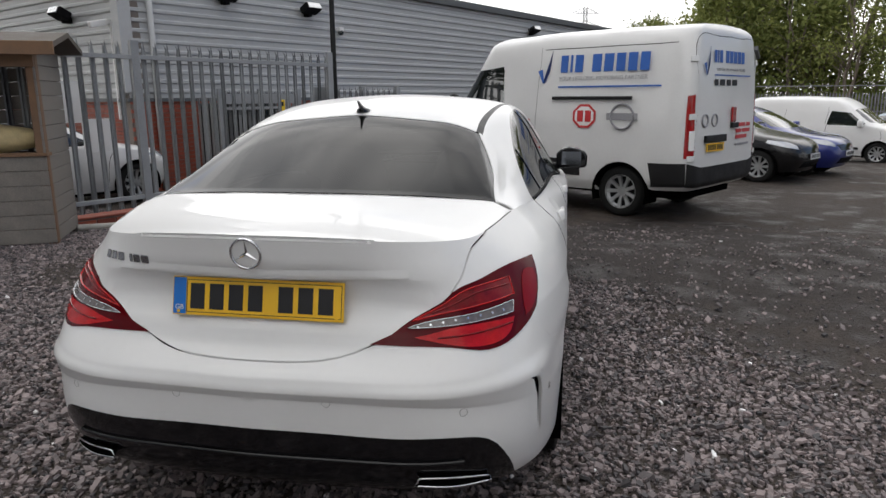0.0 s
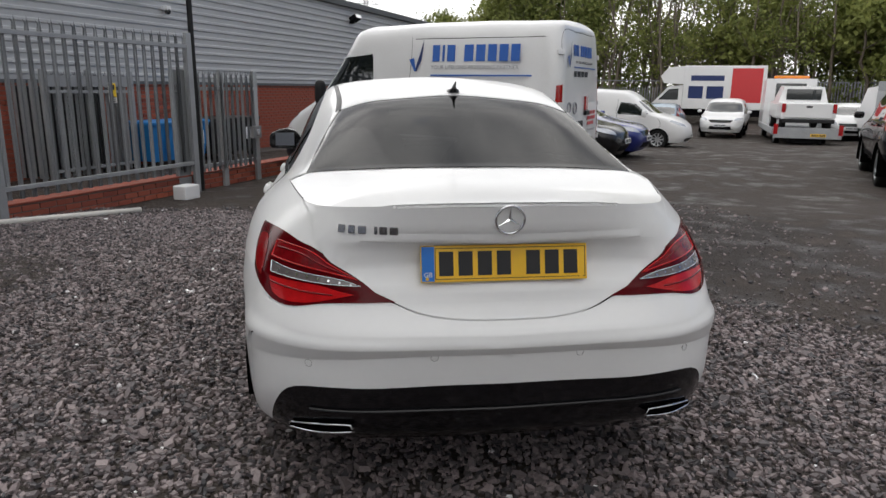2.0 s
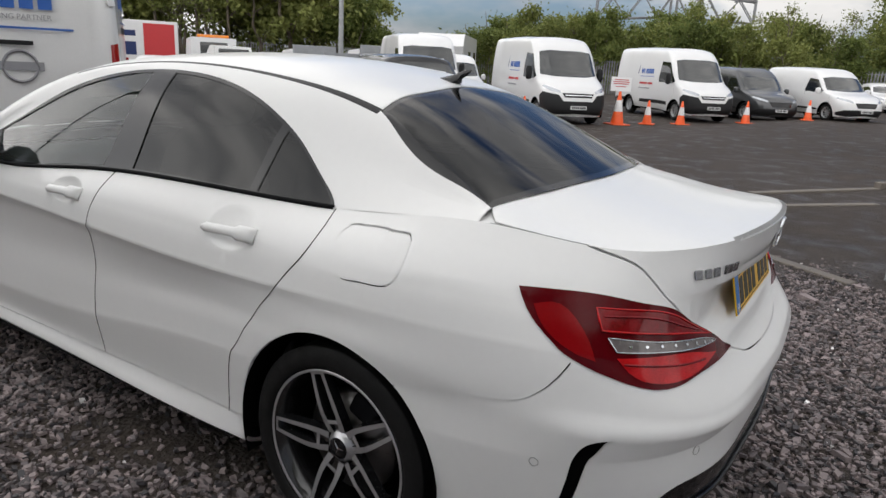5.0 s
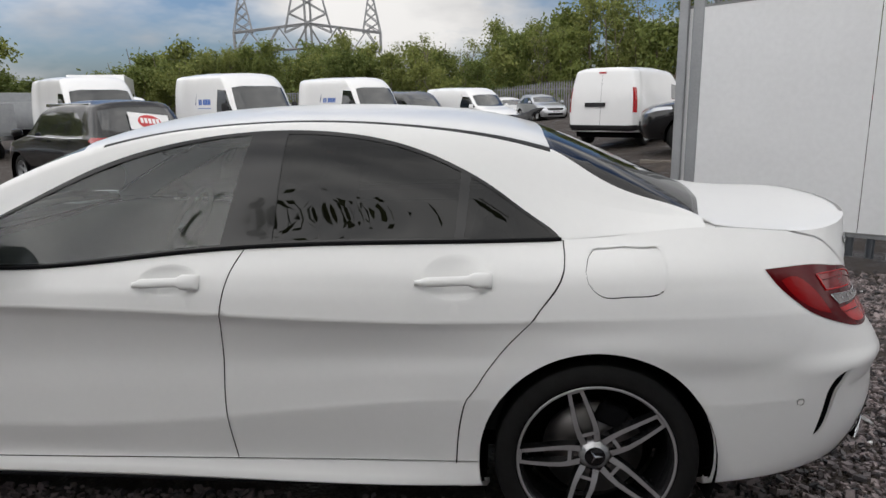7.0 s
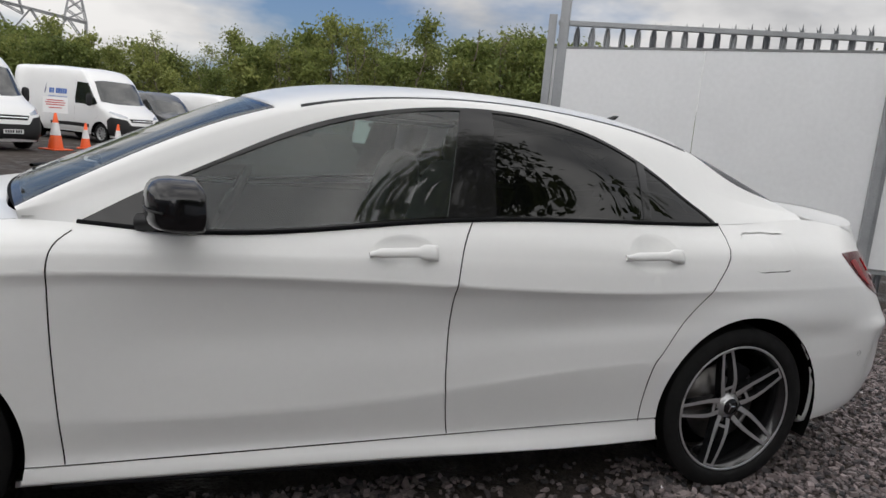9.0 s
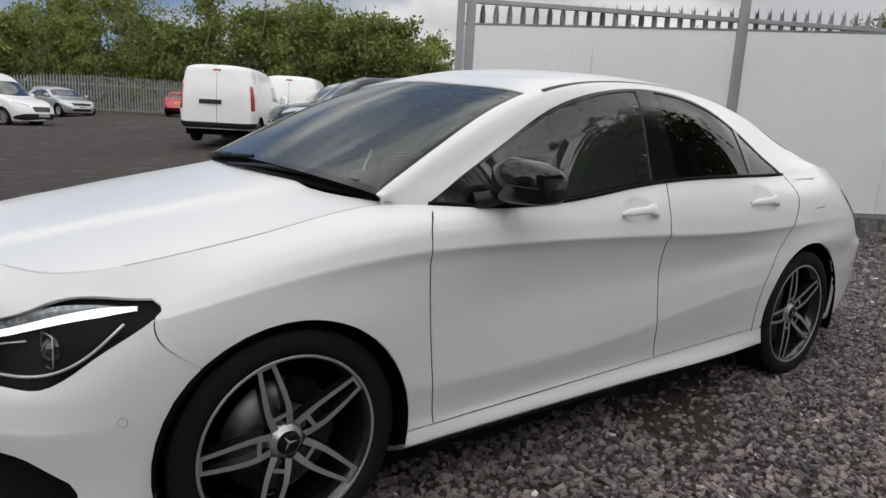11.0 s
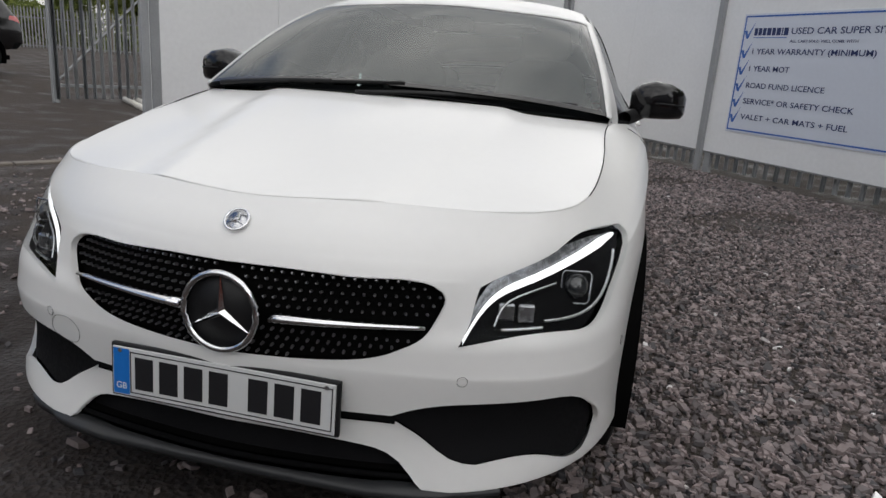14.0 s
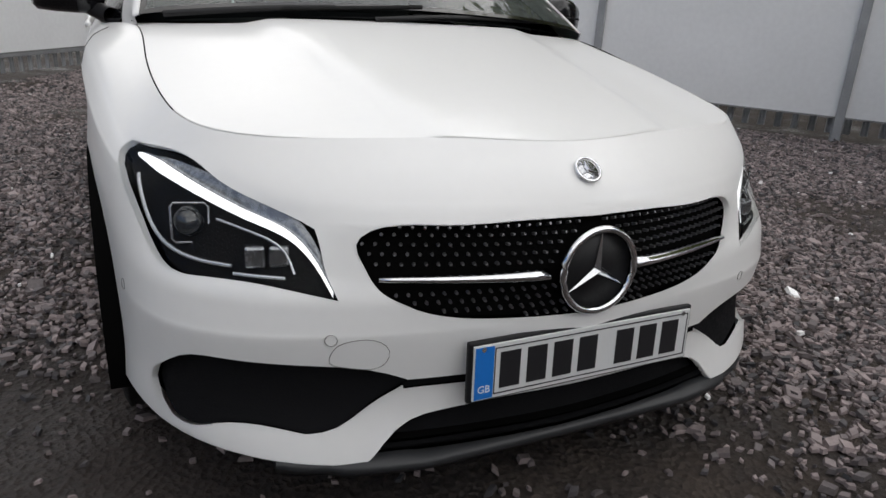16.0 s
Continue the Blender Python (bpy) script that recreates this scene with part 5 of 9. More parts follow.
# ---- wheels ----
def build_wheel(parent, x, y, s):
    w = new("wheel")
    w.parent = parent
    w.location = (x, y, HUB_Z)
    w.rotation_euler = (radians(35), 0, 0 if s > 0 else math.pi)
    tagged(w, "black and machined twin-spoke alloy wheel")
    R = WHEEL_R
    prof = [(-.088, .252), (-.097, .256), (-.101, .270), (-.099, .292), (-.092, .310)] + [(-.090, R - .004)] + [(q, R - (.006 if k % 2 else 0)) for k, q in enumerate(np.linspace(-.085, .085, 15))] + [(.090, R - .004), (.099, .292), (.101, .270), (.097, .256), (.088, .252)]
    v, f = lathe(prof, 72)
    obj("tyre", v, f, RUBBER, w, "black low-profile tyre")
    v, f = lathe([(.091, .2415), (.095, .247), (.089, .251), (.084, .244), (.070, .232), (.020, .222), (-.06, .222), (-.10, .240)], 64)
    obj("rim", v, f, ALLOY_BLACK, w)
    v, f = lathe([(.0915, .2412), (.0960, .2465), (.0915, .2505)], 64)
    obj("rim_edge", v, f, ALLOY, w, "bright machined rim edge")
    v, f = lathe([(.010, .02), (.010, .160), (-.008, .160), (-.008, .02)], 48)
    obj("brake_disc", v, f, STEEL, w)
    boxed("caliper", (-.03, .030, -.05, .05, .095, .165), MATT, w, bevel=.012, m=pose(0, 0, 0, 60 * s, 0, 0))
    # black disc added across the barrel, for the shade behind the spokes
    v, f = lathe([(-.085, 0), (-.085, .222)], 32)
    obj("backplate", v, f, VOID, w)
    for k in range(5):
        a = 2 * math.pi * k / 5
        for side in (-1, 1):
            rows_f, rows_b = [], []
            for r, off, hw, xx in ((.046, .0215, .0105, .060), (.080, .0270, .0090, .068), (.110, .0290, .0078, .074), (.150, .0270, .0070, .079), (.200, .0225, .0062, .083), (.240, .0185, .0062, .085)):
                for dst, (dx, dw) in ((rows_f, (0, 1.0)), (rows_b, (-.030, 1.35))):
                    c0, c1 = off - hw * dw, off + hw * dw
                    dst.append([Vector((xx + dx, r * math.cos(a) - side * q * math.sin(a), r * math.sin(a) + side * q * math.cos(a))) for q in (c0, c1)])
            bm = bmesh.new()
            fv = [[bm.verts.new(p + Vector((.0006, 0, 0))) for p in row] for row in rows_f]
            for r0, r1 in zip(fv, fv[1:]):
                bm.faces.new((r0[0], r0[1], r1[1], r1[0]))
            part("spoke_face", bm, ALLOY, w, "machined spoke face")
            bm = bmesh.new()
            fv = [[bm.verts.new(p) for p in row] for row in rows_f]
            bv = [[bm.verts.new(p) for p in row] for row in rows_b]
            for i in range(5):
                bm.faces.new((fv[i][0], fv[i][1], fv[i + 1][1], fv[i + 1][0]))
                bm.faces.new((fv[i][0], fv[i + 1][0], bv[i + 1][0], bv[i][0]))
                bm.faces.new((fv[i][1], bv[i][1], bv[i + 1][1], fv[i + 1][1]))
            part("spoke", bm, ALLOY_BLACK, w)
        for r0, r1, h0, h1, xx in ((.074, .086, .019, .021, .0690), (.2325, .2405, .0135, .0130, .0853)):
            bm = bmesh.new()
            quad = [bm.verts.new((xx, r * math.cos(a) - h * math.sin(a), r * math.sin(a) + h * math.cos(a))) for r, h in ((r0, -h0), (r0, h0), (r1, h1), (r1, -h1))]
            bm.faces.new(quad)
            part("spoke_bridge", bm, ALLOY, w)
        bm = bmesh.new()
        c, q = math.cos(a), math.sin(a)
        rod(bm, (.045, .060 * c, .060 * q), (.057, .060 * c, .060 * q), .0095, .008, 6)
        part("wheel_bolt", bm, STEEL, w)
    v, f = lathe([(.048, .052), (.058, .047), (.063, .039), (.066, .036), (.070, .033)], 40)
    obj("hub", v, f, ALLOY, w)
    v, f = lathe([(.071, 0), (.071, .030), (.066, .0335)], 32)
    obj("hub_cap", v, f, GLOSS_BLACK, w)
    bm = bmesh.new()
    c = bm.verts.new((.0745, 0, 0))
    o = []
    for k in range(3):
        for q, r in ((90, .026), (150, .005)):
            t = radians(q + 120 * k)
            o.append(bm.verts.new((.0722, r * math.cos(t), r * math.sin(t))))
    for k in range(6):
        bm.faces.new((c, o[k], o[(k + 1) % 6]))
    part("hub_star", bm, CHROME, w)
    return w


for y in AXLES:
    for s in (-1, 1):
        build_wheel(car, s * (.762 if y < 0 else .752), y, s)

# ---- seats and dash, seen through the glass ----
def seat(x, y, wide=.25, z=.56, top=.68):
    e = new("seat")
    e.parent = car
    tagged(e, "black car seat with headrest")
    blob("cushion", x, y, .48, wide, .27, .10, LEATHER, e, m=None)
    m = Matrix.Translation((x, y - .28, z)) @ pose(0, 0, 0, 14, 0, 0)
    blob("backrest", 0, 0, .27, wide * .96, .075, .33, LEATHER, e, m=m)
    blob("headrest", 0, -.01, top, wide * .52, .05, .085, LEATHER, e, m=m)


for x in (-.37, .37):
    seat(x, .18)
for x in (-.38, .38):
    seat(x, -.55, .28, .42, .58)
vs = []
for i, x in enumerate(np.linspace(-.70, .70, 21)):
    hump = .035 * math.exp(-((x - .37) / .17) ** 2)
    for y, z in ((1.10, .88), (.98, .935 + hump * .5), (.80, .935 + hump), (.70, .90 + hump * .6), (.66, .80), (.68, .60)):
        vs.append((x, y, z))
obj("dashboard", vs, [(i * 6 + j, i * 6 + j + 1, i * 6 + 7 + j, i * 6 + 6 + j) for i in range(20) for j in range(5)], LEATHER, car, "black dashboard")
wheel_m = Matrix.Translation((.37, .54, .86)) @ pose(0, 0, 0, -64, 0, 0)
a = np.linspace(0, 2 * np.pi, 40, endpoint=False)
sw = new("steering_wheel")
sw.parent = car
tagged(sw, "black three-spoke steering wheel")
tube("rim", [wheel_m @ Vector((.18 * math.cos(t), .18 * math.sin(t), 0)) for t in a], .015, LEATHER, sw, closed=True, n=8)
blob("boss", 0, 0, 0, .075, .065, .03, LEATHER, sw, m=wheel_m)
for t in (0, math.pi, -math.pi / 2):
    bm = bmesh.new()
    rod(bm, wheel_m @ Vector((.05 * math.cos(t), .05 * math.sin(t), 0)), wheel_m @ Vector((.175 * math.cos(t), .175 * math.sin(t), 0)), .014, .011, 8)
    part("spoke", bm, SILVER, sw)
blob("rear_view_mirror", 0, .40, 1.255, .115, .018, .035, TRIM, car)
boxed("headlining", (-.34, .34, -.80, .15, 1.270, 1.285), plain("grey_headlining", (.35, .35, .34), .9), car, bevel=.01)
boxed("parcel_shelf", (-.60, .60, -1.62, -1.05, .93, .96), LEATHER, car, bevel=.01)
for s in (-1, 1):
    boxed("door_lining", (s * .70, s * .74, -1.0, .95, .35, .915), LEATHER, car, bevel=.01)
boxed("bulkhead", (-.70, .70, 1.08, 1.12, .3, .93), VOID, car)


# ---- ground ----
def ease(a, b, x):
    k = np.clip((x - a) / (b - a), 0, 1)
    return k * k * (3 - 2 * k)


def ground_z(x, y):
    x, y = np.asarray(x, float), np.asarray(y, float)
    return -0.2 * ease(2.0, 5.5, y + 0.12 * np.maximum(x - 4, 0)) + 0.28 * ease(1.5, 5.5, -y) * ease(6, 11, x) - 0.5 * ease(9, 25, y) * (1 - ease(18, 27, x))


def gz(x, y):
    return float(ground_z(x, y))


def ground_material():
    m, t, p = shader("wet_tarmac_and_slate_dust")
    N, L = t.nodes, t.links
    co = N.new("ShaderNodeTexCoord")

    def noise_at(scale, detail=4, rough=0.55):
        n = N.new("ShaderNodeTexNoise")
        n.inputs["Scale"].default_value, n.inputs["Detail"].default_value, n.inputs["Roughness"].default_value = scale, detail, rough
        L.new(co.outputs["Object"], n.inputs["Vector"])
        return n

    def ramp(src, stops):
        r = N.new("ShaderNodeValToRGB")
        r.color_ramp.elements[0].position, r.color_ramp.elements[0].color = stops[0][0], (*stops[0][1], 1)
        r.color_ramp.elements[1].position, r.color_ramp.elements[1].color = stops[-1][0], (*stops[-1][1], 1)
        for pos, c in stops[1:-1]:
            e = r.color_ramp.elements.new(pos)
            e.color = (*c, 1)
        L.new(src, r.inputs["Fac"])
        return r

    def mixed(a, b, f):
        x = N.new("ShaderNodeMix")
        x.data_type = "RGBA"
        L.new(f, x.inputs[0]), L.new(a, x.inputs[6]), L.new(b, x.inputs[7])
        return x.outputs[2]
    broad, mid, fine = noise_at(0.35), noise_at(2.2, 5), noise_at(42, 5, 0.7)
    grit = N.new("ShaderNodeTexVoronoi")
    grit.inputs["Scale"].default_value = 55
    L.new(co.outputs["Object"], grit.inputs["Vector"])
    dirt = ramp(mid.outputs["Fac"], [(0.30, (0.012, 0.008, 0.006)), (0.46, (0.029, 0.020, 0.015)), (0.60, (0.047, 0.034, 0.026)), (0.74, (0.076, 0.058, 0.047))])
    dust_or_haze = ramp(fine.outputs["Fac"], [(0.35, (0.015, 0.011, 0.009)), (0.70, (0.085, 0.066, 0.055))])
    patch = ramp(broad.outputs["Fac"], [(0.42, (0, 0, 0)), (0.62, (1, 1, 1))])
    base = mixed(dirt.outputs["Color"], dust_or_haze.outputs["Color"], patch.outputs["Color"])
    speck = ramp(grit.outputs["Distance"], [(0.04, (1, 1, 1)), (0.10, (0, 0, 0))])
    pick = N.new("ShaderNodeMath")
    pick.operation = "MULTIPLY"
    sep = ramp(fine.outputs["Fac"], [(0.56, (0, 0, 0)), (0.60, (1, 1, 1))])
    L.new(speck.outputs["Color"], pick.inputs[0]), L.new(sep.outputs["Color"], pick.inputs[1])
    light = N.new("ShaderNodeRGB")
    light.outputs[0].default_value = (0.16, 0.145, 0.135, 1)
    # damp dark soil spread before the car's nose
    spot = N.new("ShaderNodeMapping")
    spot.inputs["Location"].default_value, spot.inputs["Scale"].default_value = (-0.40, -0.47, 0), (0.19, 0.18, 0.0)
    L.new(co.outputs["Object"], spot.inputs["Vector"])
    far = N.new("ShaderNodeVectorMath")
    far.operation = "LENGTH"
    L.new(spot.outputs[0], far.inputs[0])
    wob = N.new("ShaderNodeMath")
    wob.operation = "MULTIPLY_ADD"
    wob.inputs[1].default_value = 0.9
    L.new(mid.outputs["Fac"], wob.inputs[0]), L.new(far.outputs["Value"], wob.inputs[2])
    damp = ramp(wob.outputs[0], [(0.80, (1, 1, 1)), (1.0, (0, 0, 0))])
    soil = ramp(fine.outputs["Fac"], [(0.35, (0.010, 0.0065, 0.005)), (0.70, (0.034, 0.024, 0.020))])
    base = mixed(base, soil.outputs["Color"], damp.outputs["Color"])
    L.new(mixed(base, light.outputs[0], pick.outputs[0]), p.inputs["Base Color"])
    wet = ramp(mid.outputs["Fac"], [(0.34, (0.42,) * 3), (0.52, (0.88,) * 3)])
    L.new(wet.outputs["Color"], p.inputs["Roughness"])
    add = N.new("ShaderNodeMath")
    L.new(fine.outputs["Fac"], add.inputs[0]), L.new(grit.outputs["Distance"], add.inputs[1])
    bp = N.new("ShaderNodeBump")
    bp.inputs["Strength"].default_value, bp.inputs["Distance"].default_value = 0.8, 0.02
    L.new(add.outputs[0], bp.inputs["Height"]), L.new(bp.outputs[0], p.inputs["Normal"])
    return m


def slate_material():
    m, t, p = shader("slate_chippings")
    N, L = t.nodes, t.links
    g, co = N.new("ShaderNodeNewGeometry"), N.new("ShaderNodeTexCoord")
    r = N.new("ShaderNodeValToRGB")
    for pos, c in ((0.0, (0.034, 0.034, 0.038)), (0.35, (0.155, 0.152, 0.162)), (0.70, (0.325, 0.318, 0.332)), (0.88, (0.43, 0.425, 0.435)), (1.0, (0.30, 0.245, 0.240))):
        if pos in (0.0, 1.0):
            e = r.color_ramp.elements[0 if pos == 0.0 else 1]
        else:
            e = r.color_ramp.elements.new(pos)
        e.position, e.color = pos, (*c, 1)
    L.new(g.outputs["Random Per Island"], r.inputs["Fac"])
    n = N.new("ShaderNodeTexNoise")
    n.inputs["Scale"].default_value, n.inputs["Detail"].default_value = 90, 4
    L.new(co.outputs["Object"], n.inputs["Vector"])
    k = N.new("ShaderNodeMapRange")
    k.inputs["To Min"].default_value, k.inputs["To Max"].default_value = 0.65, 1.35
    L.new(n.outputs["Fac"], k.inputs["Value"])
    x = N.new("ShaderNodeMix")
    x.data_type, x.blend_type = "RGBA", "MULTIPLY"
    x.inputs[0].default_value = 1
    L.new(r.outputs["Color"], x.inputs[6]), L.new(k.outputs[0], x.inputs[7])
    L.new(x.outputs[2], p.inputs["Base Color"])
    p.inputs["Roughness"].default_value = 0.62
    b = N.new("ShaderNodeBump")
    b.inputs["Strength"].default_value, b.inputs["Distance"].default_value = 0.5, 0.004
    L.new(n.outputs["Fac"], b.inputs["Height"]), L.new(b.outputs[0], p.inputs["Normal"])
    return m


near = np.arange(-16, 34.01, 0.5)
far = np.array([40, 50, 65, 90, 130, 200, 400])
gx = np.concatenate([-far[::-1], near, far])
X, Y = np.meshgrid(gx, gx)
Z = ground_z(X, Y) + 0.012 * np.sin(X * 1.7 + 0.6 * np.sin(Y)) * np.sin(Y * 1.3) * (np.hypot(X, Y) > 3.2)
n = len(gx)
ground = obj("ground", np.stack([X, Y, Z], -1).reshape(-1, 3), [(j * n + i, j * n + i + 1, (j + 1) * n + i + 1, (j + 1) * n + i) for j in range(n - 1) for i in range(n - 1)], ground_material())
tagged(ground, "dark damp tarmac and dirt yard with gravel", "ground", kind="structure")

# slate chippings round the car
rng = np.random.default_rng(7)


def gravel_share(x, y):
    """How thickly the chippings lie."""
    right = 2.9 - 2.0 * ease(-1.6, 0.8, y) - 1.7 * ease(0.9, 2.3, y) + 0.25 * np.sin(y * 2.1)
    s = 1 - ease(right - 0.5, right + 0.9, x)
    s *= 1 - 0.82 * ease(2.4, 4.2, y + 0.25 * x)
    bare = np.sin(x * 1.9 + 1.3 * np.sin(y * 0.9)) * np.sin(y * 1.6 + 0.8 * np.sin(x * 1.1))
    s *= 1 - 0.85 * ease(0.42, 0.85, bare)
    return np.maximum(s, 0.045 * (1 - ease(6, 9, np.hypot(x - 1, y))))


def chippings(count, x0, x1, y0, y1, size, seed_keep):
    xy = rng.uniform((x0, y0), (x1, y1), (count, 2))
    d = np.hypot(xy[:, 0] + 0.3, xy[:, 1])
    ok = rng.random(count) < gravel_share(xy[:, 0], xy[:, 1]) * seed_keep(xy[:, 0], xy[:, 1])
    a, b = np.array((3.40, -2.5)), np.array((0.11, -8.64))
    wa = (xy - a) @ np.array((-.884, .467)) > -0.06
    c = np.array((0.11, -8.64))
    wb = (xy - c) @ np.array((.808, .59)) > 0.06
    ok &= (wa | (xy[:, 1] > -2.5)) & wb & ~((np.abs(xy[:, 0]) < .6) & (np.abs(xy[:, 1]) < 1.6))
    return xy[ok]


P = chippings(400000, -6.0, 4.2, -8.2, 4.8, 1, lambda x, y: np.where(np.hypot(x + .2, y) < 4.6, 1.0, 0.35))
k = len(P)
size = rng.gamma(3.0, 0.0025, k) + 0.0050
size *= np.where(np.hypot(P[:, 0], P[:, 1]) > 4.6, 1.3, 1.0)
ang = rng.uniform(0, 2 * np.pi, k)
tiltx, tilty = rng.normal(0, .23, (2, k))
ring = np.arange(4) * 2 * np.pi / 4
rad = size[:, None] * rng.uniform(.65, 1.25, (k, 4))
ex = 1 + rng.uniform(-.35, .35, k)
px, py = rad * np.cos(ring + ang[:, None]) * ex[:, None], rad * np.sin(ring + ang[:, None]) / ex[:, None]
thick = size * rng.uniform(.18, .4, k)
base = ground_z(P[:, 0], P[:, 1]) + rng.uniform(0, .014, k)
top = np.stack([P[:, :1] + px * .82, P[:, 1:] + py * .82, (base + thick)[:, None] + px * tiltx[:, None] + py * tilty[:, None]], -1)
bot = np.stack([P[:, :1] + px, P[:, 1:] + py, (base - .006)[:, None] + px * tiltx[:, None] + py * tilty[:, None]], -1)
V = np.concatenate([top, bot], 1).reshape(-1, 3)
f0 = np.arange(k)[:, None] * 8
me = bpy.data.meshes.new("gravel")
me.vertices.add(len(V))
me.vertices.foreach_set("co", V.ravel())
quads = np.stack([np.concatenate([f0 + i, f0 + 4 + i, f0 + 4 + (i + 1) % 4, f0 + (i + 1) % 4], 1) for i in range(4)], 1).reshape(-1, 4)
pent = f0 + np.array([0, 1, 2, 3])
me.loops.add(quads.size + pent.size)
me.loops.foreach_set("vertex_index", np.concatenate([quads.ravel(), pent.ravel()]))
me.polygons.add(len(quads) + len(pent))
me.polygons.foreach_set("loop_start", np.concatenate([np.arange(len(quads)) * 4, quads.size + np.arange(len(pent)) * 4]))
me.polygons.foreach_set("use_smooth", [False] * len(me.polygons))
me.update(calc_edges=True)
me.validate()
me.materials.append(slate_material())
tagged(new("gravel", me), "grey slate chippings spread round the car", "gravel", kind="stuff")

KERB = plain("muddy_concrete_edging", (0.15, 0.13, 0.11), 0.9, vary=0.3, scale=5, bump=0.4, bump_scale=60)
for pts in ([(3.42, -2.42), (4.10, -1.30), (4.80, -0.25)], [(4.80, -0.25), (6.15, -1.33), (7.5, -2.45)], [(7.0, -1.1), (8.9, -2.4), (10.6, -3.7)], [(10.6, -3.7), (9.8, -5.3)]):
    for a, b in zip(pts, pts[1:]):
        d = Vector((b[0] - a[0], b[1] - a[1], 0))
        zc = (gz(*a) + gz(*b)) / 2
        t = math.degrees(math.atan2(d.y, d.x))
        kerb = boxed("kerb", (0, d.length - .012, -.055, .055, -.12, .022), KERB, None, bevel=.010, m=Matrix.Translation((a[0], a[1], zc)) @ pose(0, 0, 0, 0, 0, t))
        tagged(kerb, "worn concrete edging kerb", "kerb", kind="structure")

# ---- palisade fences and the white panel wall ----
GALV = plain("galvanised_steel", (0.31, 0.32, 0.33), 0.5, metal=0.2, vary=0.18, scale=5)
GALV_DARK = plain("weathered_galvanised_steel", (0.22, 0.225, 0.23), 0.6, metal=0.2, vary=0.2, scale=5)
PANEL = plain("white_panel_sheet", (0.76, 0.77, 0.78), 0.45, vary=0.05, scale=1.5)


def pale_mesh(h, w=.066):
    """A corrugated pale with a three-pointed, splayed head."""
    xs, ds = np.array((-.5, -.3, -.1, .1, .3, .5)) * w, (0, .016, .006, .006, .016, 0)
    bm = bmesh.new()
    low, hi = [], []
    for x, d in zip(xs, ds):
        low.append(bm.verts.new((x, d, 0)))
        hi.append(bm.verts.new((x, d, h - .16)))
    for i in range(5):
        bm.faces.new((low[i], low[i + 1], hi[i + 1], hi[i]))
    neck = [bm.verts.new((x * .62, d, h - .08)) for x, d in zip(xs, ds)]
    for i in range(5):
        bm.faces.new((hi[i], hi[i + 1], neck[i + 1], neck[i]))
    tips = [bm.verts.new((-.5 * w, -.012, h - .03)), bm.verts.new((0, .012, h)), bm.verts.new((.5 * w, -.012, h - .03))]
    bm.faces.new((neck[0], neck[1], tips[0]))
    bm.faces.new((neck[1], neck[2], tips[1])), bm.faces.new((neck[2], neck[3], tips[1])), bm.faces.new((neck[3], neck[4], tips[1]))
    bm.faces.new((neck[4], neck[5], tips[2]))
    bmesh.ops.solidify(bm, geom=bm.faces[:], thickness=.003)
    me = bpy.data.meshes.new("pale")
    bm.to_mesh(me)
    bm.free()
    return me


def palisade(name, a, b, h, label, mat, posts, pitch=.152, z0=None, category="fence", rails=None, foot=.06, h_end=None):
    d = Vector((b[0] - a[0], b[1] - a[1], 0))
    L = d.length
    t = math.degrees(math.atan2(d.y, d.x))
    za = gz(*a) if z0 is None else z0
    zb = gz(*b) if z0 is None else z0
    e = thing(name, pose(a[0], a[1], za, 0, 0, t), label, category)
    me = pale_mesh(h - foot)
    me.materials.append(mat)
    slope = (zb - za) / L
    for i in range(int(L / pitch)):
        o = new("pale", me)
        o.parent = e
        o.location = ((i + .5) * pitch, -.022, foot + slope * (i + .5) * pitch)
        if h_end:
            o.scale.z = 1 + (h_end - h) * (i + .5) * pitch / L / (h - foot)
    for z in rails or (.26, h - .32):
        bm = bmesh.new()
        box(bm, 0, L, -.006, .045, z - .025, z + .025, bevel=.004)
        for v in bm.verts:
            v.co.z += slope * v.co.x
        part("rail", bm, mat, e)
    for x in posts:
        boxed("post", (x - .05, x + .05, 0, .055, -.1 + slope * x, h + slope * x), mat, e, bevel=.006)
    return e


A0, COR = Vector((3.79, -2.67)), Vector((0.11, -8.64))
BD = Vector((-.59, .808)).normalized()
B1 = COR + BD * 12.6


def panel_wall(name, a, b, posts, seams, label, low=.235, top=2.0, top_end=None, low_end=None):
    """White sheets on a palisade; they stop short of the ground and of the spikes."""
    d = b - a
    L = d.length
    t = math.degrees(math.atan2(d.y, d.x))
    e = thing(name, pose(a.x, a.y, 0, 0, 0, t), label, "fence panel", kind="structure")
    cuts = [0.0] + list(seams) + [L]
    up, down = ((top_end or top) - top) / L, ((low_end or low) - low) / L

    def sheet(name, x0, x1, y0, y1, z0, z1, mat, bevel=0.0):
        bm = bmesh.new()
        box(bm, x0, x1, y0, y1, z0, z1, bevel=bevel)
        for v in bm.verts:
            v.co.z += v.co.x * (up if v.co.z > 1 else down)
        part(name, bm, mat, e)
    for x0, x1 in zip(cuts, cuts[1:]):
        sheet("panel", x0 + .003, x1 - .003, -.012, .0, low, top, PANEL, .002)
    sheet("edge_strip", 0, L, -.018, .004, top - .005, top + .02, GALV_DARK)
    sheet("edge_strip", 0, L, -.018, .004, low - .013, low + .003, GALV_DARK)
    for x in posts:
        boxed("post", (x - .04, x + .04, .003, .058, -.05, top + up * x + (.33 if x > L - .3 or x < .15 else .24)), GALV, e, bevel=.006)
    return e


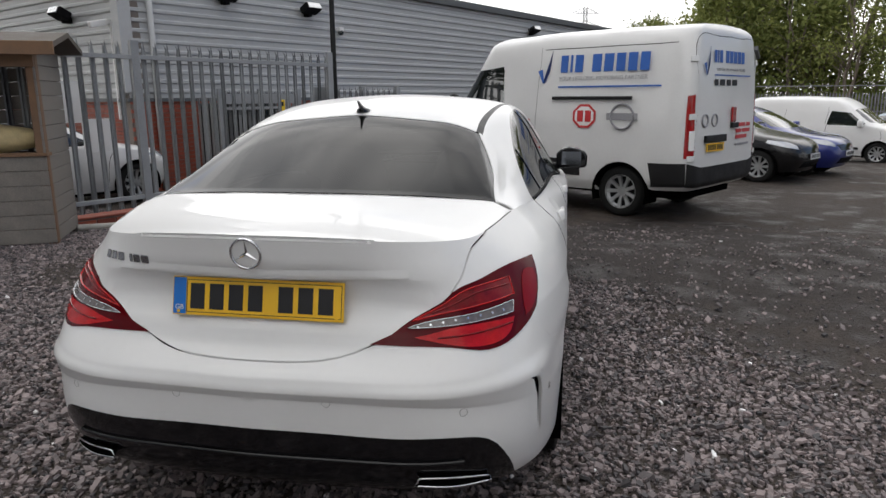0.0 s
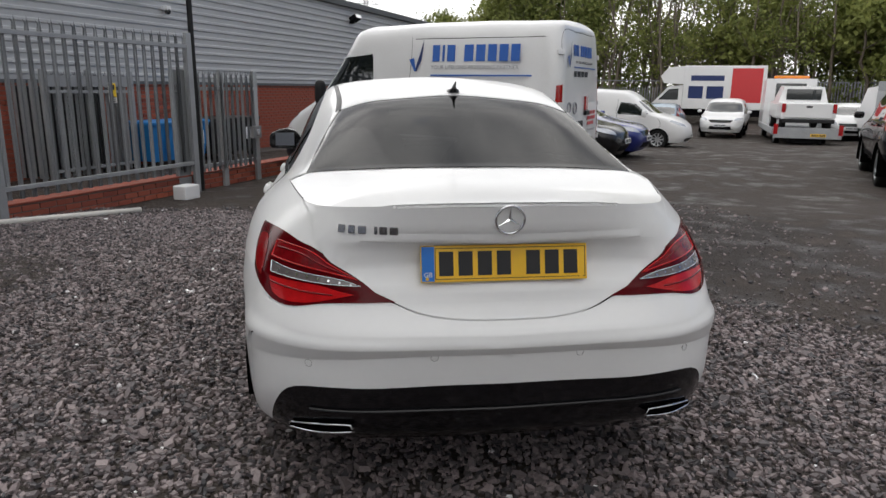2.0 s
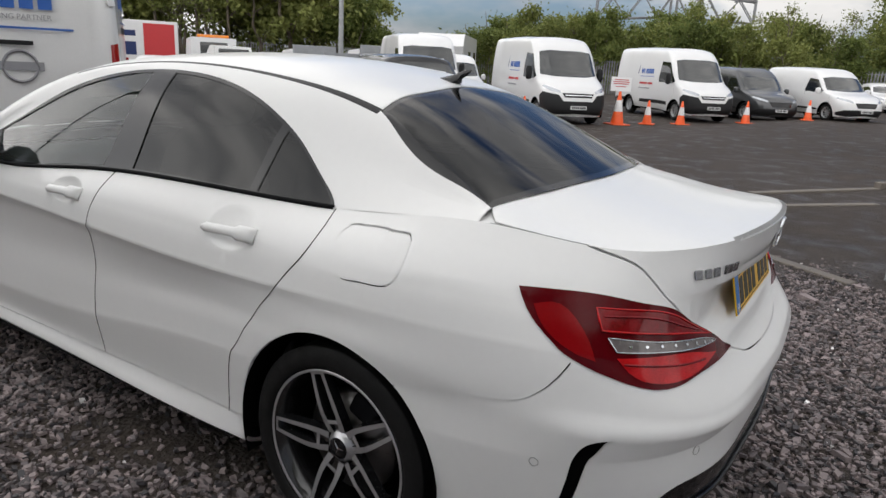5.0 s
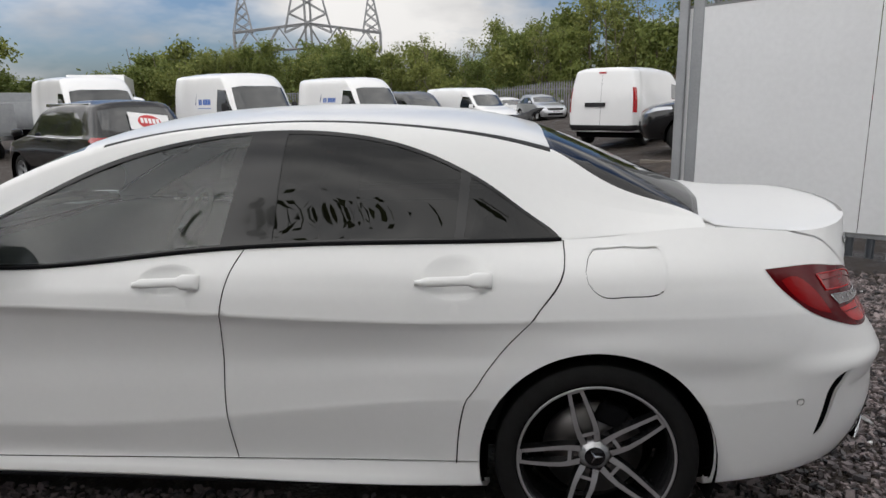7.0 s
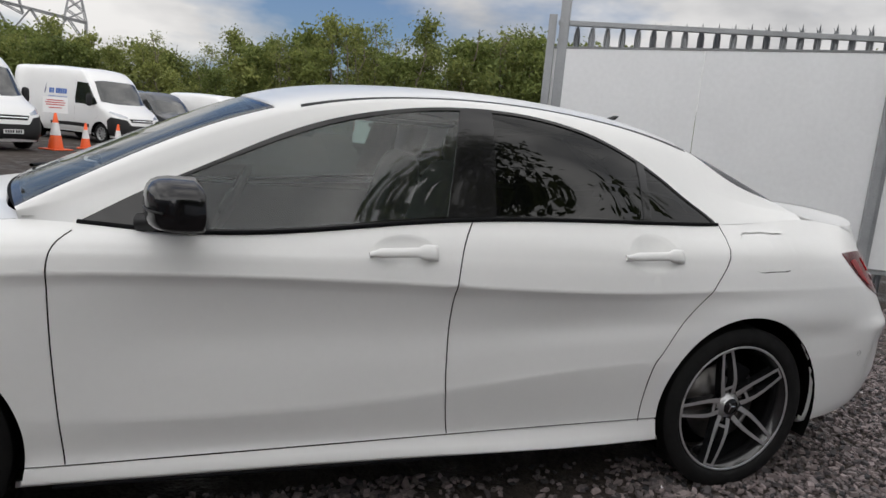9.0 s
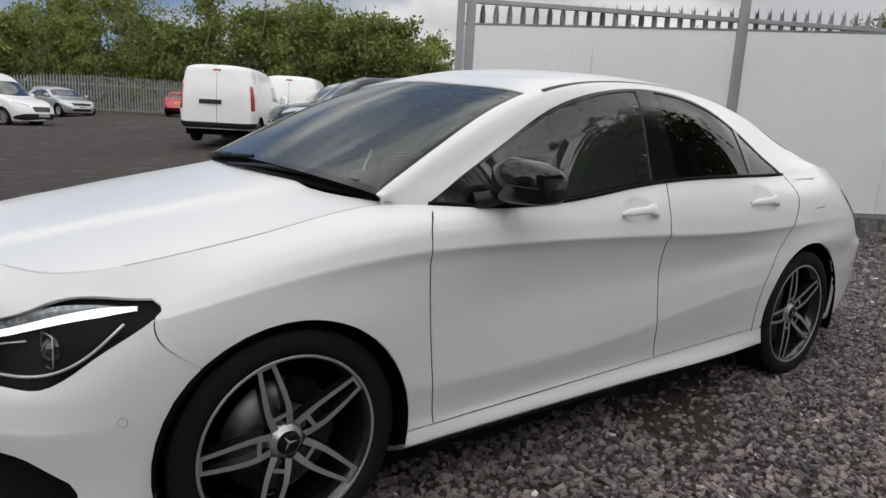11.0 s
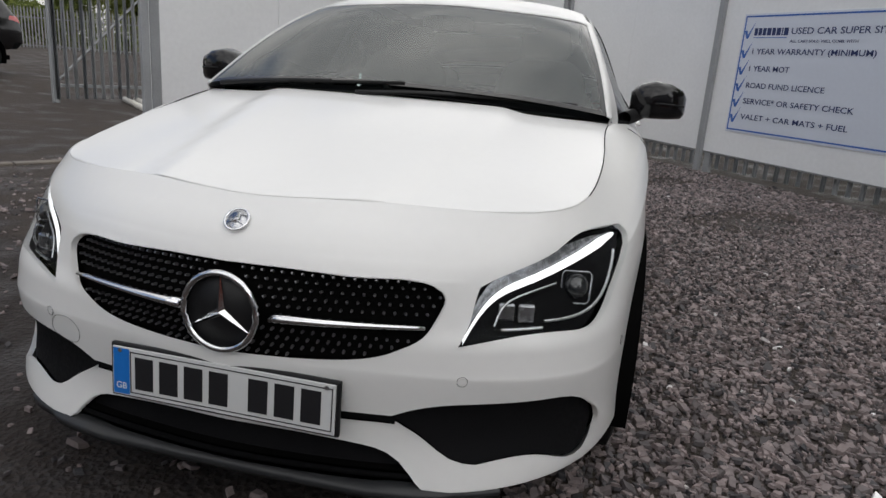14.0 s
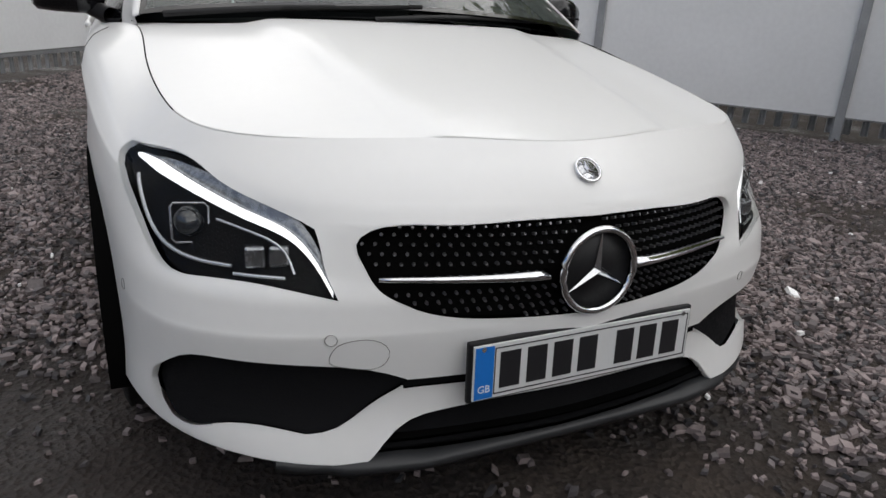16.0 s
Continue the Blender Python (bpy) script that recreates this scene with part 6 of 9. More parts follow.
panel_wall("panel_wall_a", COR, A0, (.10, 3.80, 7.02), (1.76, 3.78, 5.5), "white sheet panels on a steel palisade fence", .30, 2.50, 2.19, .27)
panel_wall("panel_wall_b", B1, COR, tuple(12.6 - q for q in (.12, 3.50, 6.98, 9.4, 12.3)), tuple(12.6 - q for q in (9.4, 6.98, 3.50, 1.8)), "white sheet panels on a steel palisade fence", .20, 2.34, 2.50, .29)
palisade("palisade_fence", COR + (A0 - COR).normalized() * .05, A0, 2.77, "grey galvanised palisade fence with spiked pales", GALV, (0.1, 3.75, 6.9), z0=0.0, h_end=2.46).matrix_basis = pose(*(COR + Vector((.884, -.467)) * .05), 0, 0, 0, math.degrees(math.atan2(A0.y - COR.y, A0.x - COR.x)))
palisade("palisade_fence", B1, COR, 2.62, "grey galvanised palisade fence with spiked pales", GALV, (0.1, 3.2, 5.62, 9.0), z0=0.0, h_end=2.77).matrix_basis = pose(*(B1 - Vector((.808, .59)) * .075), 0, 0, 0, math.degrees(math.atan2(COR.y - B1.y, COR.x - B1.x)))


# ---- other vehicles in the yard ----
GLASSY = plain("dark_vehicle_glass", (0.012, 0.015, 0.016), 0.04, coat=1.0, vary=0.05)
BUMPER = plain("grey_black_bumper_plastic", (0.016, 0.016, 0.017), 0.55, spec=.25, vary=0.12, bump=0.1)
WHEEL_SILVER = plain("silver_wheel_trim", (0.42, 0.43, 0.44), 0.35, metal=0.6, vary=0.08)
TAIL_RED = plain("red_tail_lamp", (0.32, 0.006, 0.008), 0.12, coat=0.8, vary=0.06)
HEAD_CLEAR = plain("clear_headlamp", (0.45, 0.47, 0.50), 0.10, metal=0.5, coat=1.0, vary=0.2, scale=25)
AMBER = plain("amber_lens", (0.75, 0.22, 0.01), 0.2, coat=0.6)
SIGN_BLUE = plain("blue_vinyl", (0.030, 0.115, 0.42), 0.4, vary=0.04)
NAVY = plain("navy_vinyl", (0.010, 0.025, 0.11), 0.4, vary=0.04)
SIGN_RED = plain("red_vinyl", (0.52, 0.035, 0.04), 0.4, vary=0.04)
SIGN_GREY = plain("grey_vinyl", (0.28, 0.28, 0.30), 0.4, vary=0.04)
LEAF_WHITE = plain("white_print", (0.80, 0.80, 0.80), 0.5, vary=0.02)
BLACK_PAINT = plain("black_car_paint", (0.006, 0.006, 0.007), 0.25, spec=.3, coat=0.45, vary=0.05)
GREY_PAINT = plain("dark_grey_car_paint", (0.035, 0.037, 0.040), 0.3, metal=0.3, coat=1.0, vary=0.05)
BLUE_PAINT = plain("deep_blue_car_paint", (0.012, 0.022, 0.16), 0.3, metal=0.3, coat=1.0, vary=0.05)
SKY_PAINT = plain("pale_blue_car_paint", (0.22, 0.30, 0.38), 0.3, metal=0.4, coat=1.0, vary=0.05)
SILVER_PAINT = plain("silver_car_paint", (0.42, 0.43, 0.45), 0.3, metal=0.5, coat=1.0, vary=0.05)
RED_PAINT = plain("red_car_paint", (0.36, 0.012, 0.015), 0.3, coat=1.0, vary=0.05)


def body_loft(W, levels):
    """Rings from the sills to the roof's middle. A level: width share, heights at tail, side and nose, tail and nose along, tail and nose corner."""
    rings = []
    for k, zr, zs, zf, yr, yf, cr, cf in levels:
        w = W / 2 * k
        a, b = yr + 1.3 * cr, yf - 1.4 * cf
        ring = [(0, yr, zr), (.45 * w, yr + .05 * cr, zr), (.80 * w, yr + .22 * cr, zr), (.955 * w, yr + .62 * cr, zr)]
        for q in (0, .12, .3, .5, .7, .88, 1):
            s = min(1, q / .3) if q < .5 else min(1, (1 - q) / .3)
            s = s * s * (3 - 2 * s)
            ring.append((w, a + (b - a) * q, (zr if q < .5 else zf) * (1 - s) + zs * s))
        ring += [(.955 * w, yf - .72 * cf, zf), (.80 * w, yf - .30 * cf, zf), (.45 * w, yf - .07 * cf, zf), (0, yf, zf)]
        rings.append(ring)
    return Loft(rings, top=True, guide=2)


def wheel_set():
    """Shared meshes of a steel wheel with a spoked trim, for a wheel of radius one."""
    out = {}
    for name, prof, mat in (("tyre", [(-.30, .62), (-.34, .70), (-.34, .88), (-.27, .98), (0, 1.0), (.27, .98), (.34, .88), (.34, .70), (.30, .62)], RUBBER),
                            ("rim", [(.30, .63), (.33, .655), (.30, .67), (.26, .62), (.06, .58), (.02, .3), (.02, 0)], WHEEL_SILVER),
                            ("hub", [(.02, .20), (.16, .19), (.19, .10), (.19, 0)], WHEEL_SILVER),
                            ("dark_ring", [(.10, .22), (.10, .585)], MATT)):
        v, f = lathe(prof, 36)
        me = bpy.data.meshes.new(name)
        me.from_pydata([tuple(q) for q in v], [], f)
        me.materials.append(mat)
        me.polygons.foreach_set("use_smooth", [True] * len(me.polygons))
        out[name] = me
    bm = bmesh.new()
    rows = [[bm.verts.new((x, r, s * h)) for s in (-1, 1)] + [bm.verts.new((x - .09, r, s * h * 1.2)) for s in (1, -1)] for r, h, x in ((.14, .060, .185), (.35, .055, .20), (.50, .062, .225), (.64, .10, .27))]
    for a, b in zip(rows, rows[1:]):
        for j in range(4):
            bm.faces.new((a[j], a[(j + 1) % 4], b[(j + 1) % 4], b[j]))
    bmesh.ops.recalc_face_normals(bm, faces=bm.faces)
    me = bpy.data.meshes.new("spoke")
    bm.to_mesh(me)
    bm.free()
    me.materials.append(WHEEL_SILVER)
    out["spoke"] = me
    return out


WHEELS = wheel_set()


def road_wheel(parent, x, y, r, spokes=9, turn=10):
    e = new("wheel")
    e.parent = parent
    e.matrix_basis = pose(x, y, r, turn, 0, 0 if x > 0 else 180) @ Matrix.Diagonal((r * .95, r, r, 1))
    for name in ("tyre", "dark_ring", "rim", "hub"):
        o = new(name, WHEELS[name])
        o.parent = e
    for k in range(spokes):
        o = new("spoke", WHEELS["spoke"])
        o.parent = e
        o.rotation_euler = (2 * math.pi * k / spokes, 0, 0)


def plate_bars(parent, m, ground, w=.50, h=.105):
    e = new("number_plate")
    e.parent = parent
    boxed("plate", (-w / 2, w / 2, -h / 2, h / 2, 0, .006), ground, e, m=m)
    for i in range(7):
        x = -w / 2 + .04 + i * .060 + (.02 if i > 3 else 0)
        boxed("bar", (x, x + .042, -.034, .034, .006, .008), INK, e, m=m)


class Vehicle:
    def __init__(self, name, label, category, m, W, levels, paint, axles, r, zones=(), seams=(), step=(.13, .09), group="", spokes=9, track=None):
        self.e = thing(name, m, label, category, group)
        self.W, self.chart = W, body_loft(W, levels)
        ch = self.chart
        ch.v1 = ch.v[-2]
        wells = []
        for yc in axles:
            a = np.linspace(radians(-30), radians(210), 30)
            k = r * 1.17
            pts = [(W / 2, yc + k * math.cos(t), r + k * math.sin(t)) for t in a]
            low = levels[0][2]
            wells.append(ch.find([(W / 2, yc + .93 * k, low - .2)] + [p for p in pts if p[2] > low] + [(W / 2, yc - .93 * k, low - .2)]))
        polys = [ch.find(z[2]) for z in zones]
        thin = [strip(flow(ch.find(l), False, .1), .005)[0] for l in seams]
        dom = np.array([(0, 0), (ch.u1, 0), (ch.u1, ch.v1), (0, ch.v1)], float)
        V, F, C = carve(dom, step, wells + polys + thin)
        zone = np.zeros(len(C), int)
        for k, p in enumerate(thin):
            zone[inside(p, C)] = 200 + k
        for k, p in enumerate(polys, 1):
            zone[inside(p, C)] = k
        for p in wells:
            zone[inside(p, C)] = 100
        skin("body", ch, V, F[zone == 0], paint, self.e, sides=(-1, 1), rim=.02)
        for k in range(len(thin)):
            if (zone == 200 + k).any():
                for side in ((-1, 1) if seams[k][0][0] > .01 else ((-1, 1),)):
                    skin("door_seam", ch, V, F[zone == 200 + k], VOID, self.e, sides=side if isinstance(side, tuple) else (side,), lift=-.006)
        for k, (nm, mat, pts, lift, both) in enumerate(zones, 1):
            if (zone == k).any():
                for sides in (((-1, 1),) if both else ((-1,), (1,))):
                    skin(nm, ch, V, F[zone == k], mat, self.e, sides=sides, lift=lift, rim=.02 if lift > 0 else 0)
        for yc in axles:
            for s in (-1, 1):
                n, k = 14, r * 1.16
                a = np.linspace(radians(-20), radians(200), n)
                vs = [(s * w, yc + k * math.cos(t), r + k * math.sin(t)) for t in a for w in (W / 2 - .01, W / 2 - .38)] + [(s * (W / 2 - .38), yc, r)]
                fs = [(2 * i, 2 * i + 1, 2 * i + 3, 2 * i + 2) for i in range(n - 1)] + [(2 * i + 1, 2 * n, 2 * i + 3) for i in range(n - 1)]
                obj("wheel_well", vs, fs, VOID, self.e)
                road_wheel(self.e, s * ((track or W * .80) / 2 + .02), yc, r, spokes, turn=13 + 17 * s + yc * 9)
        y0, y1 = levels[0][4] + .15, levels[0][5] - .2
        boxed("underside", (-W * .36, W * .36, y0, y1, levels[0][2] - .06, levels[0][2] + .02), VOID, self.e)

    def at(self, x, y, z, lift=.004):
        """A pose on the skin nearest to a place: z out of it, y up."""
        uv = self.chart.find([(abs(x), y, z)])
        p, n = self.chart(uv[:, 0], uv[:, 1])[0], self.chart.normal(uv[:, 0], uv[:, 1])[0]
        if n.dot(p - np.array((0, 0, .6))) < 0:
            n = -n
        s = -1 if x < 0 else 1
        p = p + n * lift
        return facing(Vector((s * p[0], p[1], p[2])), Vector((s * n[0], n[1], n[2])))

    def mirrors(self, y, z, w=.12, h=.17, mat=None):
        for s in (-1, 1):
            blob("door_mirror", s * (self.W / 2 + .13), y, z, w, .07, h, mat or BUMPER, self.e, n=8)

    def tick(self, m, size, parent=None):
        """A two-stroke tick in navy and blue."""
        e = new("tick_logo")
        e.parent = self.e
        for nm, pts, mat in (("short_stroke", ((-.42, .05), (-.15, .12), (-.02, -.50), (-.10, -.52)), SIGN_BLUE), ("long_stroke", ((-.10, -.52), (.38, 1.0), (.27, .02), (.02, -.52)), NAVY)):
            bm = bmesh.new()
            bm.faces.new([bm.verts.new(m @ Vector((x * size, y * size, .002))) for x, y in pts])
            part(nm, bm, mat, e)

    def bars(self, m, x0, z, widths, h, mat, gap=.03, name="lettering_bar"):
        x = x0
        for w in widths:
            if w > 0:
                boxed(name, (x, x + w, z - h / 2, z + h / 2, 0, .003), mat, self.e, m=m)
            x += abs(w) + gap


def mid(*pts):
    return list(pts)


def tall_van(m, label, paint=VAN_WHITE, group="white panel vans", tall=True, logo=True, rear=False):
    H = 2.52 if tall else 2.3
    W, yr, yf = 2.05, -2.95, 2.46
    lv = [(.90, .36, .32, .24, yr + .1, yf - .12, .08, .4), (.97, .50, .50, .45, yr, yf, .10, .5), (1.0, .95, .95, .86, yr + .01, yf - .06, .10, .5), (1.0, 1.25, 1.22, 1.10, yr + .02, yf - .28, .10, .45),
          (.985, 1.55, 1.48, 1.32, yr + .03, yf - .72, .10, .34), (.93, H - .38, H - .36, H - .42, yr + .05, yf - 1.34, .10, .24), (.86, H - .11, H - .10, H - .13, yr + .08, yf - 1.72, .1, .2), (.55, H - .03, H - .01, H - .04, yr + .14, yf - 1.95, .1, .2), (0, H - .02, H, H - .03, yr + .14, yf - 1.97, .1, .2)]
    zt = H - .50
    zones = [("windscreen", GLASSY, [(0, yf - .74, 1.35), (.5, yf - .78, 1.35), (.86, yf - 1.0, 1.36), (.80, yf - 1.42, zt), (.5, yf - 1.36, zt + .08), (0, yf - 1.32, zt + .09)], -.004, True),
             ("side_window", GLASSY, [(1, yf - 1.02, 1.34), (1, yf - 1.48, zt - .03), (.95, yf - 2.02, zt - .02), (1, yf - 2.06, 1.28), (1, yf - 1.2, 1.26)], -.003, False),
             ("front_bumper", BUMPER, [(0, yf, .28), (0, yf, .68), (.46, yf - .02, .68), (.60, yf - .06, .86), (.8, yf - .16, .89), (1, yf - .42, .93), (1, yf - .56, .80), (1, yf - .56, .30), (.8, yf - .2, .26)], .006, True),
             ("grille", GLOSS_BLACK, [(0, yf - .05, .78), (.42, yf - .07, .78), (.50, yf - .07, .92), (0, yf - .03, .93)], .004, True),
             ("headlamp", HEAD_CLEAR, [(.55, yf - .1, .92), (.80, yf - .25, .94), (.95, yf - .55, 1.06), (.93, yf - .50, 1.12), (.70, yf - .22, 1.06), (.54, yf - .12, 1.0)], .004, False),
             ("side_strip", BUMPER, [(1.02, yr + .3, .50), (1.02, -1.95, .50), (1.02, -1.95, .62), (1.02, yr + .3, .62)], .008, False),
             ("side_strip", BUMPER, [(1.02, -.85, .50), (1.02, 1.05, .50), (1.02, 1.05, .62), (1.02, -.85, .62)], .008, False),
             ("tail_lamp", TAIL_RED, [(.95, yr + .05, .85), (1.02, yr + .12, .85), (1.0, yr + .13, 1.45), (.93, yr + .06, 1.45)], .004, False),
             ("rear_bumper", BUMPER, [(0, yr, .36), (0, yr, .56), (.8, yr, .56), (1.0, yr + .25, .58), (1.02, yr + .32, .40), (.8, yr + .05, .36)], .012, True)]
    seams = [[(1.02, .36, .36), (1.03, .36, 1.0), (1.0, .36, 1.6), (.95, .34, H - .36)], [(1.02, -.85, .36), (1.03, -.85, 1.0), (1.0, -.85, 1.6), (.95, -.85, H - .30)], [(1.02, 1.42, .8), (1.02, 1.40, 1.2)], [(0, yr, .6), (0, yr + .03, 1.4), (0, yr + .06, H - .2)]]
    v = Vehicle("panel_van", label, "van", m, W, lv, paint, (-1.72, 1.55), .34, zones, seams, group=group)
    v.mirrors(yf - 1.22, 1.42, .09, .20)
    plate_bars(v.e, v.at(0, yf, .50, .012), PLATE_WHITE)
    v.bars(v.at(0, yf, .86, .008), -.42, 0, [.84], .02, CHROME, name="grille_bar")
    if logo:
        for s in (-1, 1):
            q = v.at(s * 1.0, -.55, 1.62)
            v.tick(q @ Matrix.Translation((s * -.0 - .62, 0, 0)), .30)
            v.bars(q, -.36, .02, [.07, .03, .08, -.05, .09, .09, .09, .09, .08], .17, SIGN_BLUE, .025)
            v.bars(q, -.40, -.17, [.95], .02, SIGN_BLUE)
            v.bars(q, -.40, -.42, [.55, .35], .07, SIGN_RED, .05)
            v.bars(q, -.40, -.60, [.30, .45], .04, SIGN_GREY, .05)
    return v


def mid_van(m, label, paint, group="", small=False):
    H, W, yr, yf = (1.86, 1.76, -2.22, 2.28) if small else (1.98, 1.96, -2.45, 2.50)
    ax = (-1.36, 1.36) if small else (-1.43, 1.50)
    lv = [(.90, .34, .26, .22, yr + .08, yf - .12, .08, .4), (.97, .46, .45, .42, yr, yf, .10, .5), (1.0, .80, .82, .72, yr + .01, yf - .05, .10, .5), (.99, 1.06, 1.02, .95, yr + .02, yf - .34, .10, .42),
          (.97, 1.22, 1.14, 1.10, yr + .03, yf - .92, .10, .34), (.90, H - .34, H - .32, H - .36, yr + .07, yf - 1.52, .10, .24), (.83, H - .10, H - .09, H - .13, yr + .12, yf - 1.86, .1, .2), (.52, H - .03, H - .01, H - .04, yr + .2, yf - 2.06, .1, .2), (0, H - .02, H, H - .03, yr + .2, yf - 2.08, .1, .2)]
    w = W / 2
    zt = H - .40
    zones = [("windscreen", GLASSY, [(0, yf - .95, 1.13), (.45, yf - .99, 1.13), (w - .14, yf - 1.20, 1.14), (w - .20, yf - 1.62, zt), (.45, yf - 1.56, zt + .08), (0, yf - 1.53, zt + .09)], -.004, True),
             ("side_window", GLASSY, [(w, yf - 1.25, 1.15), (w, yf - 1.66, zt - .02), (w - .05, yf - 2.15, zt), (w, yf - 2.2, 1.07), (w, yf - 1.4, 1.05)], -.003, False),
             ("front_bumper", BUMPER, [(0, yf, .26), (0, yf, .50), (.5, yf - .02, .50), (.8, yf - .2, .48), (w, yf - .5, .36), (w, yf - .5, .26), (.7, yf - .2, .24)], .005, True),
             ("grille", GLOSS_BLACK, [(0, yf - .03, .56), (.38, yf - .05, .56), (.48, yf - .07, .76), (0, yf - .03, .78)], .004, True),
             ("headlamp", HEAD_CLEAR, [(.54, yf - .1, .74), (.78, yf - .3, .78), (w - .02, yf - .58, .90), (w - .06, yf - .52, .95), (.64, yf - .2, .88), (.54, yf - .14, .82)], .004, False),
             ("side_strip", BUMPER, [(w, ax[0] + .45, .40), (w, ax[1] - .45, .40), (w, ax[1] - .45, .47), (w, ax[0] + .45, .47)], .008, False),
             ("tail_lamp", TAIL_RED, [(w - .08, yr + .03, .80), (w, yr + .12, .80), (w - .01, yr + .14, 1.38), (w - .10, yr + .05, 1.38)], .004, False),
             ("rear_bumper", BUMPER, [(0, yr, .34), (0, yr, .50), (.7, yr, .50), (w, yr + .25, .52), (w, yr + .32, .38), (.7, yr + .05, .34)], .010, True)]
    if small:
        zones[2] = ("front_bumper", BUMPER, [(0, yf, .24), (0, yf, .36), (.5, yf - .02, .36), (.62, yf - .1, .30), (.5, yf - .1, .24)], .005, True)
        zones[3] = ("grille", paint, zones[3][2], .004, True)
    seams = [[(w, yf - 2.28, .30), (w, yf - 2.28, .8), (w, yf - 2.26, 1.2), (w - .1, yf - 2.24, H - .3)], [(w, yr + 1.15, .34), (w, yr + 1.15, .9), (w, yr + 1.15, H - .35)], [(0, yr, .5), (0, yr + .03, 1.1), (0, yr + .1, H - .2)], [(w, yf - .98, .5), (w, yf - 1.0, 1.0)]]
    v = Vehicle("small_van" if small else "medium_van", label, "van", m, W, lv, paint, ax, .31 if small else .335, zones, seams, group=group)
    v.mirrors(yf - 1.35, 1.12, .09, .11, paint)
    plate_bars(v.e, v.at(0, yf, .44, .012), PLATE_WHITE)
    if not small:
        plate_bars(v.e, v.at(-.3, yr, .86, .012), YELLOW)
    boxed("rear_handle", (-.42, .10, -.05, .05, 0, .025), BUMPER, v.e, m=v.at(.02, yr, .98, .002))
    boxed("brake_light", (-.09, .09, -.02, .02, 0, .015), TAIL_RED, v.e, m=v.at(0, yr + .08, H - .14, .002))
    return v


def hatch(m, label, paint, suv=False, group="", category="car", name="hatchback_car"):
    if suv:
        H, W, yr, yf, ax, r, b = 1.71, 1.84, -2.22, 2.18, (-1.32, 1.30), .35, .12
    else:
        H, W, yr, yf, ax, r, b = 1.47, 1.74, -1.98, 2.00, (-1.22, 1.26), .31, 0.0
    lv = [(.88, .36 + b, .22 + b, .22 + b * .5, yr + .12, yf - .12, .12, .42), (.96, .50 + b, .42 + b, .42 + b * .6, yr, yf, .18, .52), (1.0, .72 + b, .68 + b, .64 + b, yr + .02, yf - .04, .18, .52), (.975, .92 + b, .90 + b, .79 + b, yr + .06, yf - .20, .18, .44),
          (.93, 1.01 + b, .97 + b, .97 + b, yr + .12, yf - 1.02, .18, .36), (.80, H - .26, H - .24, H - .20, yr + .32, yf - 1.66, .18, .24), (.70, H - .09, H - .07, H - .10, yr + .46, yf - 1.92, .14, .2), (.42, H - .04, H - .01, H - .04, yr + .52, yf - 2.1, .1, .2), (0, H - .03, H, H - .03, yr + .54, yf - 2.12, .1, .2)]
    w = W / 2
    z0, zt = 1.00 + b, H - .22
    zones = [("windscreen", GLASSY, [(0, yf - 1.08, 1.00 + b), (.4, yf - 1.10, 1.0 + b), (w - .15, yf - 1.36, 1.01 + b), (w - .24, yf - 1.80, zt), (.4, yf - 1.78, zt + .08), (0, yf - 1.76, zt + .09)], -.004, True),
             ("side_window", GLASSY, [(w, yf - 1.30, z0), (w, yf - 1.78, zt - .01), (w - .12, yf - 2.3, zt + .05), (w - .12, yr + 1.1, zt + .03), (w, yr + .62, z0 + .10), (w, yr + .75, z0), (w, 0, z0 - .03)], -.003, False),
             ("rear_window", GLASSY, [(0, yr + .15, 1.04 + b), (.5, yr + .17, 1.05 + b), (w - .22, yr + .3, 1.06 + b), (w - .30, yr + .52, zt), (.3, yr + .46, zt + .07), (0, yr + .42, zt + .09)], -.003, True),
             ("grille", GLOSS_BLACK, [(0, yf, .56 + b), (.40, yf - .05, .57 + b), (.52, yf - .1, .70 + b), (0, yf - .05, .72 + b)], .003, True),
             ("lower_grille", MATT, [(0, yf, .26 + b), (.48, yf - .06, .26 + b), (.42, yf - .05, .42 + b), (0, yf, .42 + b)], .003, True),
             ("headlamp", HEAD_CLEAR, [(.56, yf - .12, .64 + b), (.75, yf - .35, .68 + b), (w - .03, yf - .62, .76 + b), (w - .06, yf - .60, .80 + b), (.66, yf - .3, .77 + b), (.56, yf - .16, .72 + b)], .004, False),
             ("tail_lamp", TAIL_RED, [(w - .38, yr + .05, .86 + b), (w - .1, yr + .1, .82 + b), (w, yr + .40, .90 + b), (w - .02, yr + .36, .98 + b), (w - .14, yr + .14, .98 + b), (w - .38, yr + .08, .96 + b)], .004, False),
             ("rear_lower_trim", MATT, [(0, yr, .36 + b), (0, yr, .50 + b), (.5, yr, .50 + b), (w, yr + .3, .46 + b), (w, yr + .3, .30 + b), (.5, yr + .1, .36 + b)], .003, True)]
    if suv:
        zones.append(("sill_cladding", MATT, [(w, ax[0] + .44, .36), (w, ax[1] - .44, .36), (w, ax[1] - .44, .48), (w, ax[0] + .44, .48)], .006, False))
    seams = [[(w, .10, .34 + b), (w, .10, .7 + b), (w, .06, z0)], [(w, yf - 1.18, .34 + b), (w, yf - 1.16, .7 + b), (w, yf - 1.2, .93 + b)], [(w, ax[0] + .42, .40 + b), (w, ax[0] + .34, .75 + b), (w, ax[0] + .2, .95 + b)]]
    v = Vehicle(name, label, category, m, W, lv, paint, ax, r, zones, seams, group=group, spokes=5 if suv else 9)
